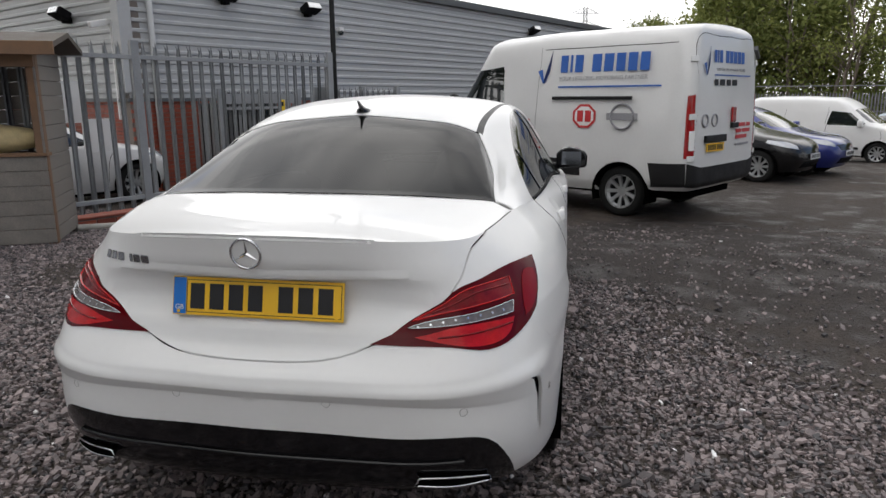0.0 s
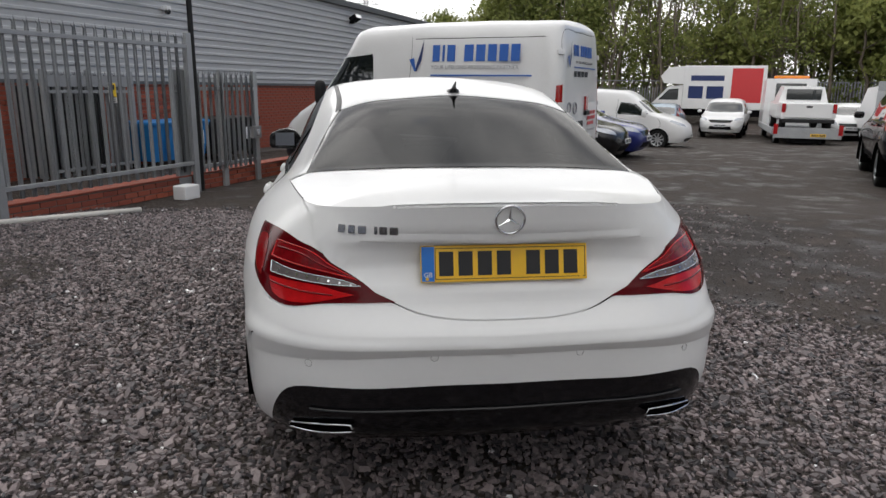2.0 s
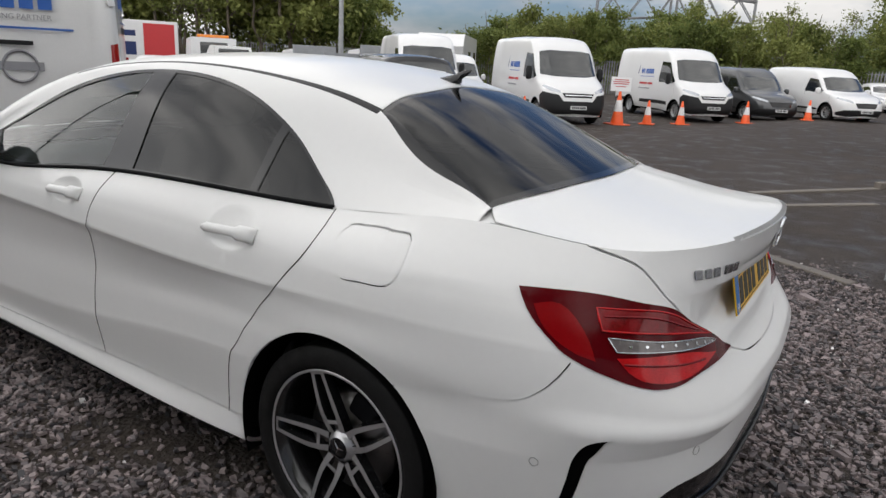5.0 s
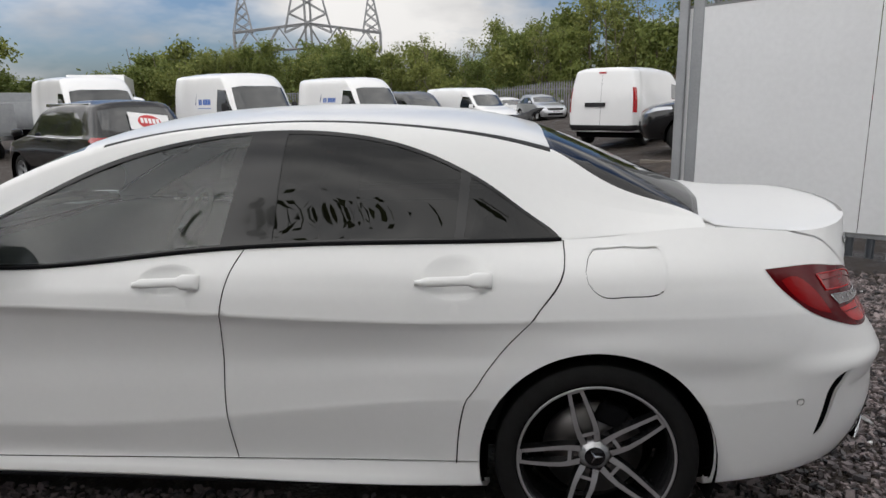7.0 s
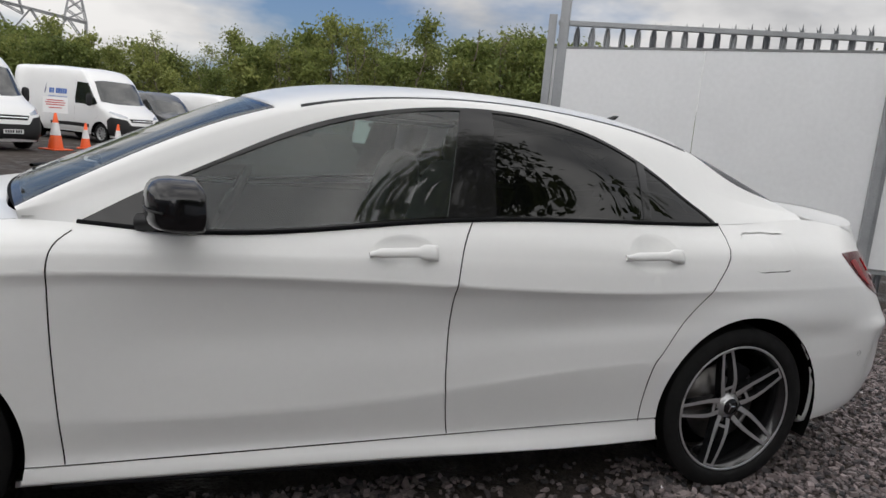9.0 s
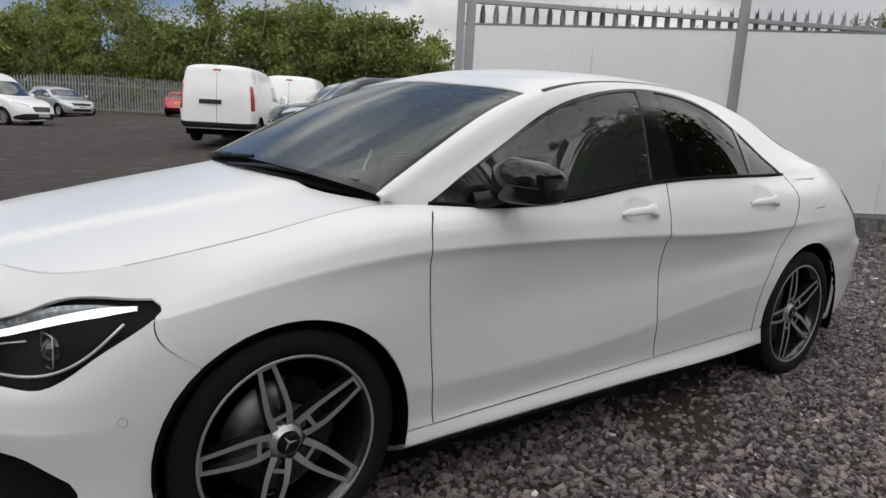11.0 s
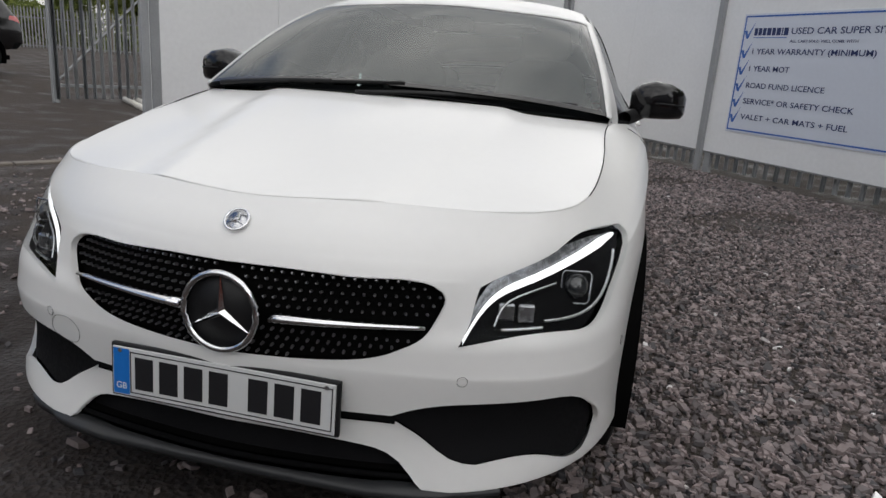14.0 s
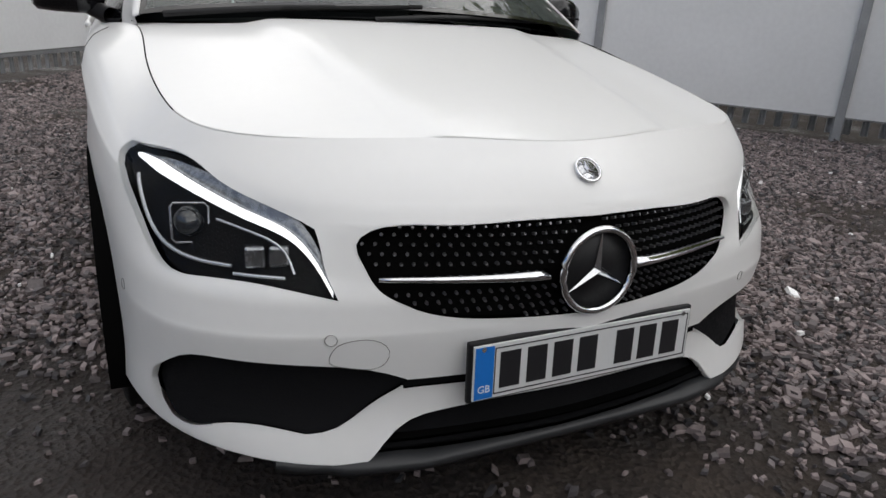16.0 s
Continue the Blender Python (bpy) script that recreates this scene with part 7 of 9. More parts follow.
    v.mirrors(yf - 1.42, 1.02 + b, .09, .07, paint)
    plate_bars(v.e, v.at(0, yf, .50 + b * .6, .012), PLATE_WHITE)
    if paint is not BLACK_PAINT or not suv:
        plate_bars(v.e, v.at(0, yr, .80 + b, .012), YELLOW)
    for s in (-1, 1):
        tube("window_line", [v.at(s * w, y, z0 - .035, .006).translation for y in np.linspace(yf - 1.35, yr + .65, 14)], .010, CHROME if suv else TRIM, v.e)
        boxed("door_handle", (-.09, .09, -.015, .015, 0, .03), paint, v.e, m=v.at(s * w, -.15, .88 + b, 0))
        boxed("door_handle", (-.09, .09, -.015, .015, 0, .03), paint, v.e, m=v.at(s * w, -.98, .90 + b, 0))
    return v


def put(x, y, h, z=None):
    """Where a vehicle stands and its heading, in degrees from the x axis."""
    return pose(x, y, gz(x, y) if z is None else z, 0, 0, h - 90)


def from_wheels(p, q, h, along):
    """The middle of a vehicle whose wheels of one axle stand at p and q, that axle lying so far ahead of the middle."""
    d = Vector((math.cos(radians(h)), math.sin(radians(h))))
    c = (Vector(p) + Vector(q)) / 2 - d * along
    return put(c.x, c.y, h)


def beyond(x, y, k):
    """A place farther off along the line of sight from behind the saloon."""
    return -.3 + (x + .3) * k, -4.15 + (y + 4.15) * k


# the sign-written van beside the car's nose
def service_van():
    W, yr, yf, H = 2.07, -2.61, 2.43, 2.52
    lv = [(.90, .42, .34, .26, yr + .1, yf - .12, .06, .4), (.97, .54, .50, .46, yr, yf, .07, .5), (1.0, .95, .95, .86, yr + .01, yf - .06, .07, .5), (1.0, 1.25, 1.22, 1.10, yr + .02, yf - .30, .07, .45),
          (.985, 1.62, 1.55, 1.38, yr + .03, yf - .78, .07, .34), (.93, 2.18, 2.18, 2.12, yr + .06, yf - 1.40, .08, .24), (.86, 2.40, 2.41, 2.36, yr + .09, yf - 1.56, .09, .2), (.55, 2.48, 2.50, 2.47, yr + .14, yf - 1.72, .1, .2), (0, 2.49, 2.52, 2.48, yr + .14, yf - 1.74, .1, .2)]
    zones = [("windscreen", GLASSY, [(0, yf - .80, 1.38), (.5, yf - .84, 1.38), (.86, yf - 1.06, 1.39), (.80, yf - 1.46, 2.02), (.5, yf - 1.40, 2.12), (0, yf - 1.36, 2.13)], -.004, True),
             ("side_window", GLASSY, [(1, yf - 1.00, 1.46), (1, yf - 1.42, 2.04), (.95, yf - 2.00, 2.04), (1, yf - 2.04, 1.46), (1, yf - 1.2, 1.42)], -.003, False),
             ("front_bumper", BUMPER, [(0, yf, .28), (0, yf, .66), (.5, yf - .02, .66), (.8, yf - .14, .70), (1, yf - .40, .74), (1, yf - .52, .45), (1, yf - .52, .30), (.8, yf - .2, .26)], .006, True),
             ("headlamp", HEAD_CLEAR, [(.55, yf - .1, .92), (.80, yf - .25, .94), (.95, yf - .55, 1.10), (.93, yf - .50, 1.18), (.70, yf - .22, 1.06), (.54, yf - .12, 1.0)], .004, False),
             ("side_strip", BUMPER, [(1.04, -.98, .52), (1.04, 1.05, .52), (1.04, 1.05, .74), (1.04, -.98, .74)], .010, False),
             ("rear_corner", BUMPER, [(1.04, yr + .09, .42), (1.04, yr + .58, .42), (1.04, yr + .60, .76), (1.04, yr + .09, .78)], .010, False),
             ("tail_lamp", TAIL_RED, [(.955, yr + .03, .84), (1.035, yr + .13, .84), (1.01, yr + .14, 1.60), (.965, yr + .05, 1.62)], .006, False),
             ("rear_bumper", BUMPER, [(0, yr, .44), (0, yr, .72), (.8, yr, .72), (1.02, yr + .09, .78), (1.03, yr + .09, .44), (.8, yr + .03, .44)], .016, True)]
    seams = [[(1.03, -.20, .40), (1.04, -.20, 1.0), (1.0, -.22, 1.6), (.95, -.24, 2.28)], [(1.03, .92, .40), (1.04, .92, 1.0), (1.0, .94, 1.5)], [(.98, .42, 2.0), (1.0, .42, 1.5), (1.03, .40, 1.0), (1.03, .38, .45)],
             [(0, yr, .70), (0, yr + .03, 1.4), (0, yr + .07, 2.2), (0, yr + .1, 2.36)], [(0, yr + .1, 2.34), (.5, yr + .1, 2.34), (.84, yr + .12, 2.32), (.90, yr + .08, 1.8), (.93, yr + .04, 1.2), (.93, yr + .02, .72)],
             [(.98, -2.3, 2.24), (.98, -1.2, 2.25), (.98, -.3, 2.25)]]
    v = Vehicle("service_van", "white panel van with blue and red lettering parked on dirt", "van", put(.826, 7.147, 146), W, lv, VAN_WHITE, (-1.59, 1.59), .345, zones, seams, step=(.08, .06))
    v.mirrors(yf - 1.15, 1.45, .09, .20)
    for s in (-1, 1):
        boxed("sliding_door_rail", (-.62, .62, -.022, .022, 0, .03), TRIM, v.e, m=v.at(s * 1.03, -1.12, 1.58, .002), bevel=.006)
        q = v.at(s * 1.0, -1.20, 1.94)
        v.tick(q @ Matrix.Translation((-.86 * 1, 0, 0)), .30)
        v.bars(q, -.60, .10, [.115, .035, .125, -.06, .14, .14, .13, .13, .13], .23, SIGN_BLUE, .042)
        words("motto", "YOUR LIFELONG MOTORING PARTNER", .076, SIGN_GREY, q @ Matrix.Translation((-.62, -.10, .002)), v.e)
        v.bars(q, -.62, -.21, [1.56], .022, SIGN_BLUE)
        q = v.at(s * 1.03, -1.30, 1.34)
        octo = [(math.cos(radians(22.5 + 45 * k)), math.sin(radians(22.5 + 45 * k))) for k in range(8)]
        bm = bmesh.new()
        bm.faces.new([bm.verts.new(q @ Vector((-.26 + .19 * x, .17 * y, .002))) for x, y in octo])
        part("red_badge", bm, SIGN_RED, v.e)
        bm = bmesh.new()
        bm.faces.new([bm.verts.new(q @ Vector((-.26 + .155 * x, .138 * y, .004))) for x, y in octo])
        part("badge_field", bm, LEAF_WHITE, v.e)
        v.bars(q @ Matrix.Translation((0, 0, .005)), -.365, 0, [.09, .09], .15, SIGN_RED, .03)
        tube("silver_badge", [q @ Vector((.30 + .16 * math.cos(t), .16 * math.sin(t), .004)) for t in np.linspace(0, 2 * np.pi, 28, endpoint=False)], .016, SIGN_GREY, v.e, closed=True)
        v.bars(q @ Matrix.Translation((0, 0, .006)), .08, 0, [.44], .09, SIGN_GREY)
        q = v.at(s * 1.03, .30, 1.10)
        for k, (z, ws) in enumerate(((.16, [.10, .30, .25]), (.06, [.28, .22]), (-.04, [.12, .2, .2]))):
            v.bars(q, -.32, z, ws, .055, SIGN_RED, .04)
        v.bars(q, -.32, -.15, [.5, .2], .04, SIGN_GREY, .04)
    q = v.at(.0, yr, 1.98)
    v.tick(q @ Matrix.Translation((-.72, .0, 0)), .24)
    v.bars(q, -.52, .11, [.07, .03, .09, -.04, .10, .10, .10, .10, .09], .15, SIGN_BLUE, .028)
    words("motto", "YOUR LIFELONG MOTORING PARTNER", .052, SIGN_GREY, q @ Matrix.Translation((-.46, -.05, .002)), v.e)
    v.bars(q, -.50, -.12, [1.15], .016, SIGN_BLUE)
    v.bars(q, -.50, -.21, [.10, .16, .13, .16], .075, INK, .05)
    q = v.at(.50, yr, 1.12)
    for z, ws in ((.10, [.35, .15]), (.02, [.2, .3]), (-.06, [.42])):
        v.bars(q, -.25, z, ws, .05, SIGN_RED, .04)
    v.bars(q, -.25, -.16, [.5], .03, SIGN_GREY)
    q = v.at(-.58, yr, 1.30)
    for x in (-.13, .13):
        tube("round_badge", [q @ Vector((x + .075 * math.cos(t), .075 * math.sin(t), .004)) for t in np.linspace(0, 2 * np.pi, 20, endpoint=False)], .012, SIGN_GREY, v.e, closed=True)
    plate_bars(v.e, v.at(-.42, yr, .96, .014), YELLOW)
    boxed("plate_lamp_bar", (-.30, .30, -.045, .045, 0, .035), TRIM, v.e, m=v.at(-.42, yr, 1.07, .002), bevel=.01)
    boxed("door_handle", (-.06, .06, -.10, .10, 0, .03), TAIL_RED, v.e, m=v.at(.12, yr, 1.36, .002), bevel=.008)
    boxed("door_handle", (-.10, .10, -.035, .035, 0, .04), TRIM, v.e, m=v.at(.16, yr, 1.22, .002), bevel=.008)
    for s in (-1, 1):
        for z in (.84, 1.35, 2.05):
            boxed("hinge", (-.06, .04, -.035, .035, 0, .02), VAN_WHITE, v.e, m=v.at(s * .985, yr + .06, z, .002), bevel=.005)
        boxed("lamp_band", (-.035, .035, -.12, .12, 0, .012), LEAF_WHITE, v.e, m=v.at(s * 1.0, yr + .06, 1.06, .008), bevel=.003)


service_van()

# black sport-utility car, tail towards the saloon
suv = hatch(from_wheels((9.83, 5.29), (8.41, 6.24), 56, -1.32), "black sport utility car with red price leaflet in rear window", BLACK_PAINT, suv=True, name="sport_utility_car")
q = suv.at(.10, -1.98, 1.30, .012) @ pose(0, 0, 0, 0, 0, -8)
boxed("price_leaflet", (-.36, .36, -.17, .17, 0, .004), LEAF_WHITE, suv.e, "white and red price leaflet", m=q)
v, f = lathe([(.006, 0), (.006, .135), (.004, .14)], 28, "Z")
obj("leaflet_disc", [q @ Vector((p[0] * 1.5, p[1], p[2])) for p in v], f, SIGN_RED, suv.e)
suv.bars(q @ Matrix.Translation((0, 0, .005)), -.16, .02, [.05, .05, .05, .05, .05], .10, LEAF_WHITE, .02)
for s in (-1, 1):
    boxed("roof_rail", (s * .60, s * .64, -1.4, .35, 1.60, 1.66), CHROME, suv.e, bevel=.01)
    boxed("exhaust_tip", (s * .50, s * .68, -2.24, -2.16, .36, .43), CHROME, suv.e, bevel=.015)

# row of delivery vans with cones before them
tall_van(from_wheels((16.62, 6.6), (18.02, 5.32), 227, 1.55), "tall white panel van with blue lettering on its side")
tall_van(from_wheels((22.8, 4.17), (24.0, 2.9), 227, 1.55), "tall white panel van with blue lettering on its side")
tall_van(put(17.67, 11.66, 227), "tall white panel van parked in the back row", logo=False)
mid_van(put(28.2, 3.0, 225), "dark grey medium van facing the yard", GREY_PAINT)
mid_van(put(29.4, .3, 225), "white medium van facing the yard", VAN_WHITE)
mid_van(put(22.3, 13.4, 225), "white medium van in the back row", VAN_WHITE)
mid_van(from_wheels(beyond(7.95, 13.8, 1.14), beyond(9.0, 15.2, 1.14), -35, 1.36), "small white electric van seen side on", VAN_WHITE, small=True)
mid_van(from_wheels((15.0, -3.2), (14.2, -4.5), -34, -1.36), "small white van with plain rear doors", VAN_WHITE, small=True, group="small white vans")
mid_van(put(19.0, -7.9, -34), "small white van with plain rear doors", VAN_WHITE, small=True, group="small white vans")
hatch(from_wheels((5.6, 11.15), (6.5, 12.5), -35, 1.26), "deep blue hatchback car behind the van", BLUE_PAINT)
hatch(from_wheels((5.1, 10.76), (4.3, 9.4), -35, 1.26) @ pose(-.35, 0, 0), "old black hatchback car behind the van", BLACK_PAINT)
hatch(put(*beyond(14.6, 21.8, 1.15), 235), "white sport utility car facing the yard", VAN_WHITE, suv=True, name="sport_utility_car")
hatch(put(*beyond(12.3, 22.8, 1.1), 235), "pale blue hatchback car in the back row", SKY_PAINT)
hatch(put(11.6, -6.05, 80), "black crossover car with bright window line behind the gate", BLACK_PAINT, suv=True, name="crossover_car")
hatch(put(15.6, -7.6, 80), "white people carrier parked behind the crossover", VAN_WHITE, suv=True, name="people_carrier")
hatch(put(40.5, -10.3, -20), "red hatchback car at the far side of the yard", RED_PAINT)
hatch(put(37.3, -3.4, 200), "silver saloon car in the far row", SILVER_PAINT)
hatch(put(40.6, -1.6, 200), "white hatchback car in the far row", VAN_WHITE)
hatch(put(-7.0, 4.9, 62), "white car behind the palisade fence", VAN_WHITE)


def box_truck():
    """A box-bodied removal truck, side on."""
    e = thing("box_truck", put(*beyond(18.2, 30.6, 1.12), 150), "white box truck with dark graphics on its body", "truck")
    boxed("cargo_box", (-1.1, 1.1, -3.4, 1.0, .9, 3.35), VAN_WHITE, e, bevel=.04)
    for w in (-1.104, 1.104):
        for y0, y1, z0, z1, mat in ((-3.2, -1.6, 1.3, 3.2, SIGN_RED), (-1.2, -.3, 1.5, 2.2, NAVY), (-.1, .7, 1.5, 2.2, NAVY), (-1.2, .6, 2.5, 2.8, NAVY)):
            boxed("graphic_panel", (w - .004, w + .004, y0, y1, z0, z1), mat, e)
    vs = [(w, y, z) for w in (-1.08, 1.08) for y, z in ((1.0, 2.3), (2.1, 2.35), (2.3, 2.75), (1.9, 3.25), (1.0, 3.33))]
    obj("luton_peak", vs, [(0, 1, 2, 3, 4), (9, 8, 7, 6, 5)] + [(i, i + 5, (i + 1) % 5 + 5, (i + 1) % 5) for i in range(5)], VAN_WHITE, e, smooth=False)
    vs = []
    for x in (-1.0, 1.0):
        vs += [(x, 1.02, .45), (x, 2.85, .45), (x, 2.9, 1.0), (x, 2.55, 1.35), (x, 1.85, 2.15), (x, 1.02, 2.25)]
    obj("cab", vs, [(0, 1, 2, 3, 4, 5), (11, 10, 9, 8, 7, 6)] + [(i, i + 6, (i + 1) % 6 + 6, (i + 1) % 6) for i in range(6)], VAN_WHITE, e, smooth=False)
    for s in (-1, 1):
        bm = bmesh.new()
        bm.faces.new([bm.verts.new((s * 1.005, y, z)) for y, z in ((1.25, 1.4), (2.35, 1.4), (1.8, 2.0), (1.25, 2.05))])
        part("cab_window", bm, GLASSY, e)
    bm = bmesh.new()
    bm.faces.new([bm.verts.new((x, y + .006, z + .006)) for x, y, z in ((-.9, 2.5, 1.40), (.9, 2.5, 1.40), (.85, 1.9, 2.10), (-.85, 1.9, 2.10))])
    part("windscreen", bm, GLASSY, e)
    boxed("chassis", (-.5, .5, -3.3, 2.6, .5, .9), MATT, e)
    for y in (-1.9, 2.0):
        for s in (-1, 1):
            road_wheel(e, s * .92, y, .36)


box_truck()


def recovery_truck():
    """A flatbed recovery truck, tail towards the saloon, with a white pickup on its deck."""
    m = put(*beyond(12.75, 14.75, 1.38), 62)
    e = thing("recovery_truck", m, "flatbed recovery truck with aluminium deck and white cab", "truck")
    boxed("deck", (-1.15, 1.15, -3.9, 2.2, .46, .56), GALV_DARK, e, bevel=.02)
    for s in (-1, 1):
        boxed("side_rail", (s * 1.10, s * 1.17, -3.9, 2.2, .50, .70), GALV, e, bevel=.01)
        boxed("tail_lamp", (s * .98, s * 1.12, -3.97, -3.93, .50, .86), TAIL_RED, e)
        for y in (-1.9, 3.2):
            road_wheel(e, s * .80, y, .30)
    boxed("tail_board", (-1.1, 1.1, -3.95, -3.9, .36, .74), GALV, e, bevel=.01)
    boxed("chassis", (-.5, .5, -3.8, 3.8, .2, .46), MATT, e)
    plate_bars(e, facing(Vector((.35, -3.952, .48)), Vector((0, -1, 0))), YELLOW)
    vs = []
    for x in (-1.0, 1.0):
        vs += [(x, 2.4, .45), (x, 4.3, .45), (x, 4.35, 1.2), (x, 4.0, 1.6), (x, 3.6, 2.45), (x, 2.4, 2.55)]
    obj("cab", vs, [(0, 1, 2, 3, 4, 5), (11, 10, 9, 8, 7, 6)] + [(i, i + 6, (i + 1) % 6 + 6, (i + 1) % 6) for i in range(6)], VAN_WHITE, e, smooth=False)
    boxed("rear_cab_window", (-.6, .6, 2.385, 2.40, 1.75, 2.35), GLASSY, e)
    boxed("beacon_bar", (-.7, .7, 2.5, 2.75, 2.55, 2.68), AMBER, e, bevel=.03)
    p = thing("pickup_truck", m @ Matrix.Translation((0, -1.1, .56)), "white pickup truck standing on the recovery deck", "truck")
    boxed("load_bed", (-.88, .88, -2.5, -.6, .45, 1.05), VAN_WHITE, p, bevel=.05)
    boxed("front_end", (-.88, .88, -.6, 2.4, .40, 1.05), VAN_WHITE, p, bevel=.09)
    vs = []
    for y, z, w in ((-.75, 1.0, .86), (-.62, 1.62, .70), (.55, 1.66, .70), (1.35, 1.0, .86)):
        vs += [(-w, y, z), (w, y, z)]
    obj("cabin", vs, [(0, 2, 4, 6), (7, 5, 3, 1), (0, 1, 3, 2), (2, 3, 5, 4), (4, 5, 7, 6)], VAN_WHITE, p, smooth=False)
    boxed("rear_window", (-.60, .60, -.76, -.70, 1.14, 1.54), GLASSY, p, bevel=.02)
    boxed("tailgate", (-.74, .74, -2.535, -2.50, .52, 1.02), VAN_WHITE, p, bevel=.012)
    boxed("gate_handle", (-.10, .10, -2.55, -2.535, .88, .95), TRIM, p, bevel=.005)
    boxed("rear_bumper", (-.86, .86, -2.62, -2.50, .34, .48), BUMPER, p, bevel=.03)
    for s in (-1, 1):
        boxed("tail_lamp", (s * .76, s * .89, -2.52, -2.42, .70, 1.02), TAIL_RED, p, bevel=.01)
        for y in (-1.6, 1.5):
            road_wheel(p, s * .76, y, .36)


recovery_truck()


def motorhome():
    e = thing("motorhome", put(27.5, 17.0, 205), "white motorhome standing behind the vans", "motorhome")
    vs, prof = [], [(-3.2, .5), (2.0, .5), (2.9, .5), (3.0, 1.0), (2.6, 1.35), (2.5, 1.9), (2.75, 2.3), (2.3, 2.85), (-3.15, 2.8)]
    for x in (-1.1, 1.1):
        vs += [(x, y, z) for y, z in prof]
    n = len(prof)
    obj("body", vs, [tuple(range(n)), tuple(range(2 * n - 1, n - 1, -1))] + [(i, i + n, (i + 1) % n + n, (i + 1) % n) for i in range(n)], VAN_WHITE, e, smooth=False)
    for s in (-1, 1):
        for y0, y1, z0, z1 in ((-2.6, -1.6, 1.5, 2.1), (-.4, .6, 1.5, 2.1), (1.6, 2.3, 1.35, 1.85)):
            boxed("window", (s * 1.098, s * 1.106, y0, y1, z0, z1), GLASSY, e)
        for y in (-1.9, 2.1):
            road_wheel(e, s * .95, y, .35)


motorhome()


def tipper_truck(x, y, h):
    e = thing("tipper_truck", put(x, y, h), "small tipper truck with grey steel body and white cab", "truck", "tipper trucks in the back row")
    for nm, d in (("tail_gate", (-1, 1, -2.55, -2.48, 1.0, 2.0)), ("side_board", (-1.02, -.96, -2.5, .3, 1.0, 1.9)), ("side_board", (.96, 1.02, -2.5, .3, 1.0, 1.9)), ("head_board", (-1, 1, .3, .38, 1.0, 2.25)), ("bed", (-1, 1, -2.5, .3, .9, 1.0))):
        boxed(nm, d, GALV, e, bevel=.01)
    vs = []
    for w in (-.95, .95):
        vs += [(w, .5, .45), (w, 2.4, .45), (w, 2.45, 1.0), (w, 2.0, 1.3), (w, 1.5, 2.0), (w, .5, 2.08)]
    obj("cab", vs, [(0, 1, 2, 3, 4, 5), (11, 10, 9, 8, 7, 6)] + [(i, i + 6, (i + 1) % 6 + 6, (i + 1) % 6) for i in range(6)], VAN_WHITE, e, smooth=False)
    boxed("cab_window", (-.7, .7, .49, .50, 1.4, 1.9), GLASSY, e)
    boxed("chassis", (-.45, .45, -2.4, 2.2, .45, .9), MATT, e)
    for q in (-1.5, 1.6):
        for t in (-1, 1):
            road_wheel(e, t * .82, q, .34)


tipper_truck(19.9, 18.6, 70)
tipper_truck(22.6, 17.2, 70)
hatch(put(*beyond(14.9, 15.2, 1.38), 236), "white hatchback car between the trucks", VAN_WHITE)

# traffic cones
CONE = plain("orange_cone_plastic", (0.75, 0.10, 0.015), 0.5, vary=0.1, scale=12)
CONE_BAND = plain("white_reflective_sleeve", (0.72, 0.72, 0.72), 0.4, vary=0.06)


def cone(x, y, h):
    e = thing("traffic_cone", pose(x, y, gz(x, y), 0, 0, x * 37), "orange traffic cone with a white reflective sleeve", "traffic cone", "cones along the vans")
    r = h * .20
    v, f = lathe([(.03, r), (h, r * .16), (h, 0)], 20, "Z")
    obj("cone", v, f, CONE, e)
    v, f = lathe([(h * .40, r * (1 - .40 * .84) + .004), (h * .74, r * (1 - .74 * .84) + .004)], 20, "Z")
    obj("sleeve", v, f, CONE_BAND, e)
    boxed("base", (-r * 1.5, r * 1.5, -r * 1.5, r * 1.5, 0, .035), CONE, e, bevel=.01)
    return e


for x, y, h in ((13.43, 7.57, .5), (16.2, 6.8, .75), (18.4, 4.7, 1.0), (19.65, 4.16, .75), (20.86, 3.44, .75), (23.25, 1.88, .75), (26.85, .36, .75), (29.25, -1.28, .75)):
    e = cone(x, y, h)
    if h == 1.0:
        sb = boxed("notice_board", (-.30, .30, -.01, .01, 1.0, 1.42), LEAF_WHITE, e, "white notice board on the cone", m=pose(0, 0, 0, 0, 0, -18.4 * 37 + 197 - 90))
        for z, w in ((1.34, .2), (1.28, .24), (1.22, .22), (1.14, .15)):
            boxed("bar", (-w, w, -.014, .014, z - .012, z + .012), SIGN_RED, e, m=pose(0, 0, 0, 0, 0, -18.4 * 37 + 197 - 90))


# ---- the grey building ----
CLAD = plain("grey_profiled_cladding", (0.47, 0.48, 0.49), 0.45, vary=0.06, scale=.8)
CLAD_TRIM = plain("dark_grey_flashing", (0.11, 0.115, 0.12), 0.5, vary=0.08)
BRICK = plain("red_brick", (0.30, 0.075, 0.045), 0.85, vary=0.35, scale=9, bump=0.3, bump_scale=90)
MORTAR = plain("grey_mortar", (0.20, 0.17, 0.15), 0.9, vary=0.15, scale=20)
GROUND_FLOOR = -0.2
CORNER, ALONG = Vector((-6.34, 6.62)), Vector((.455, .89)).normalized()


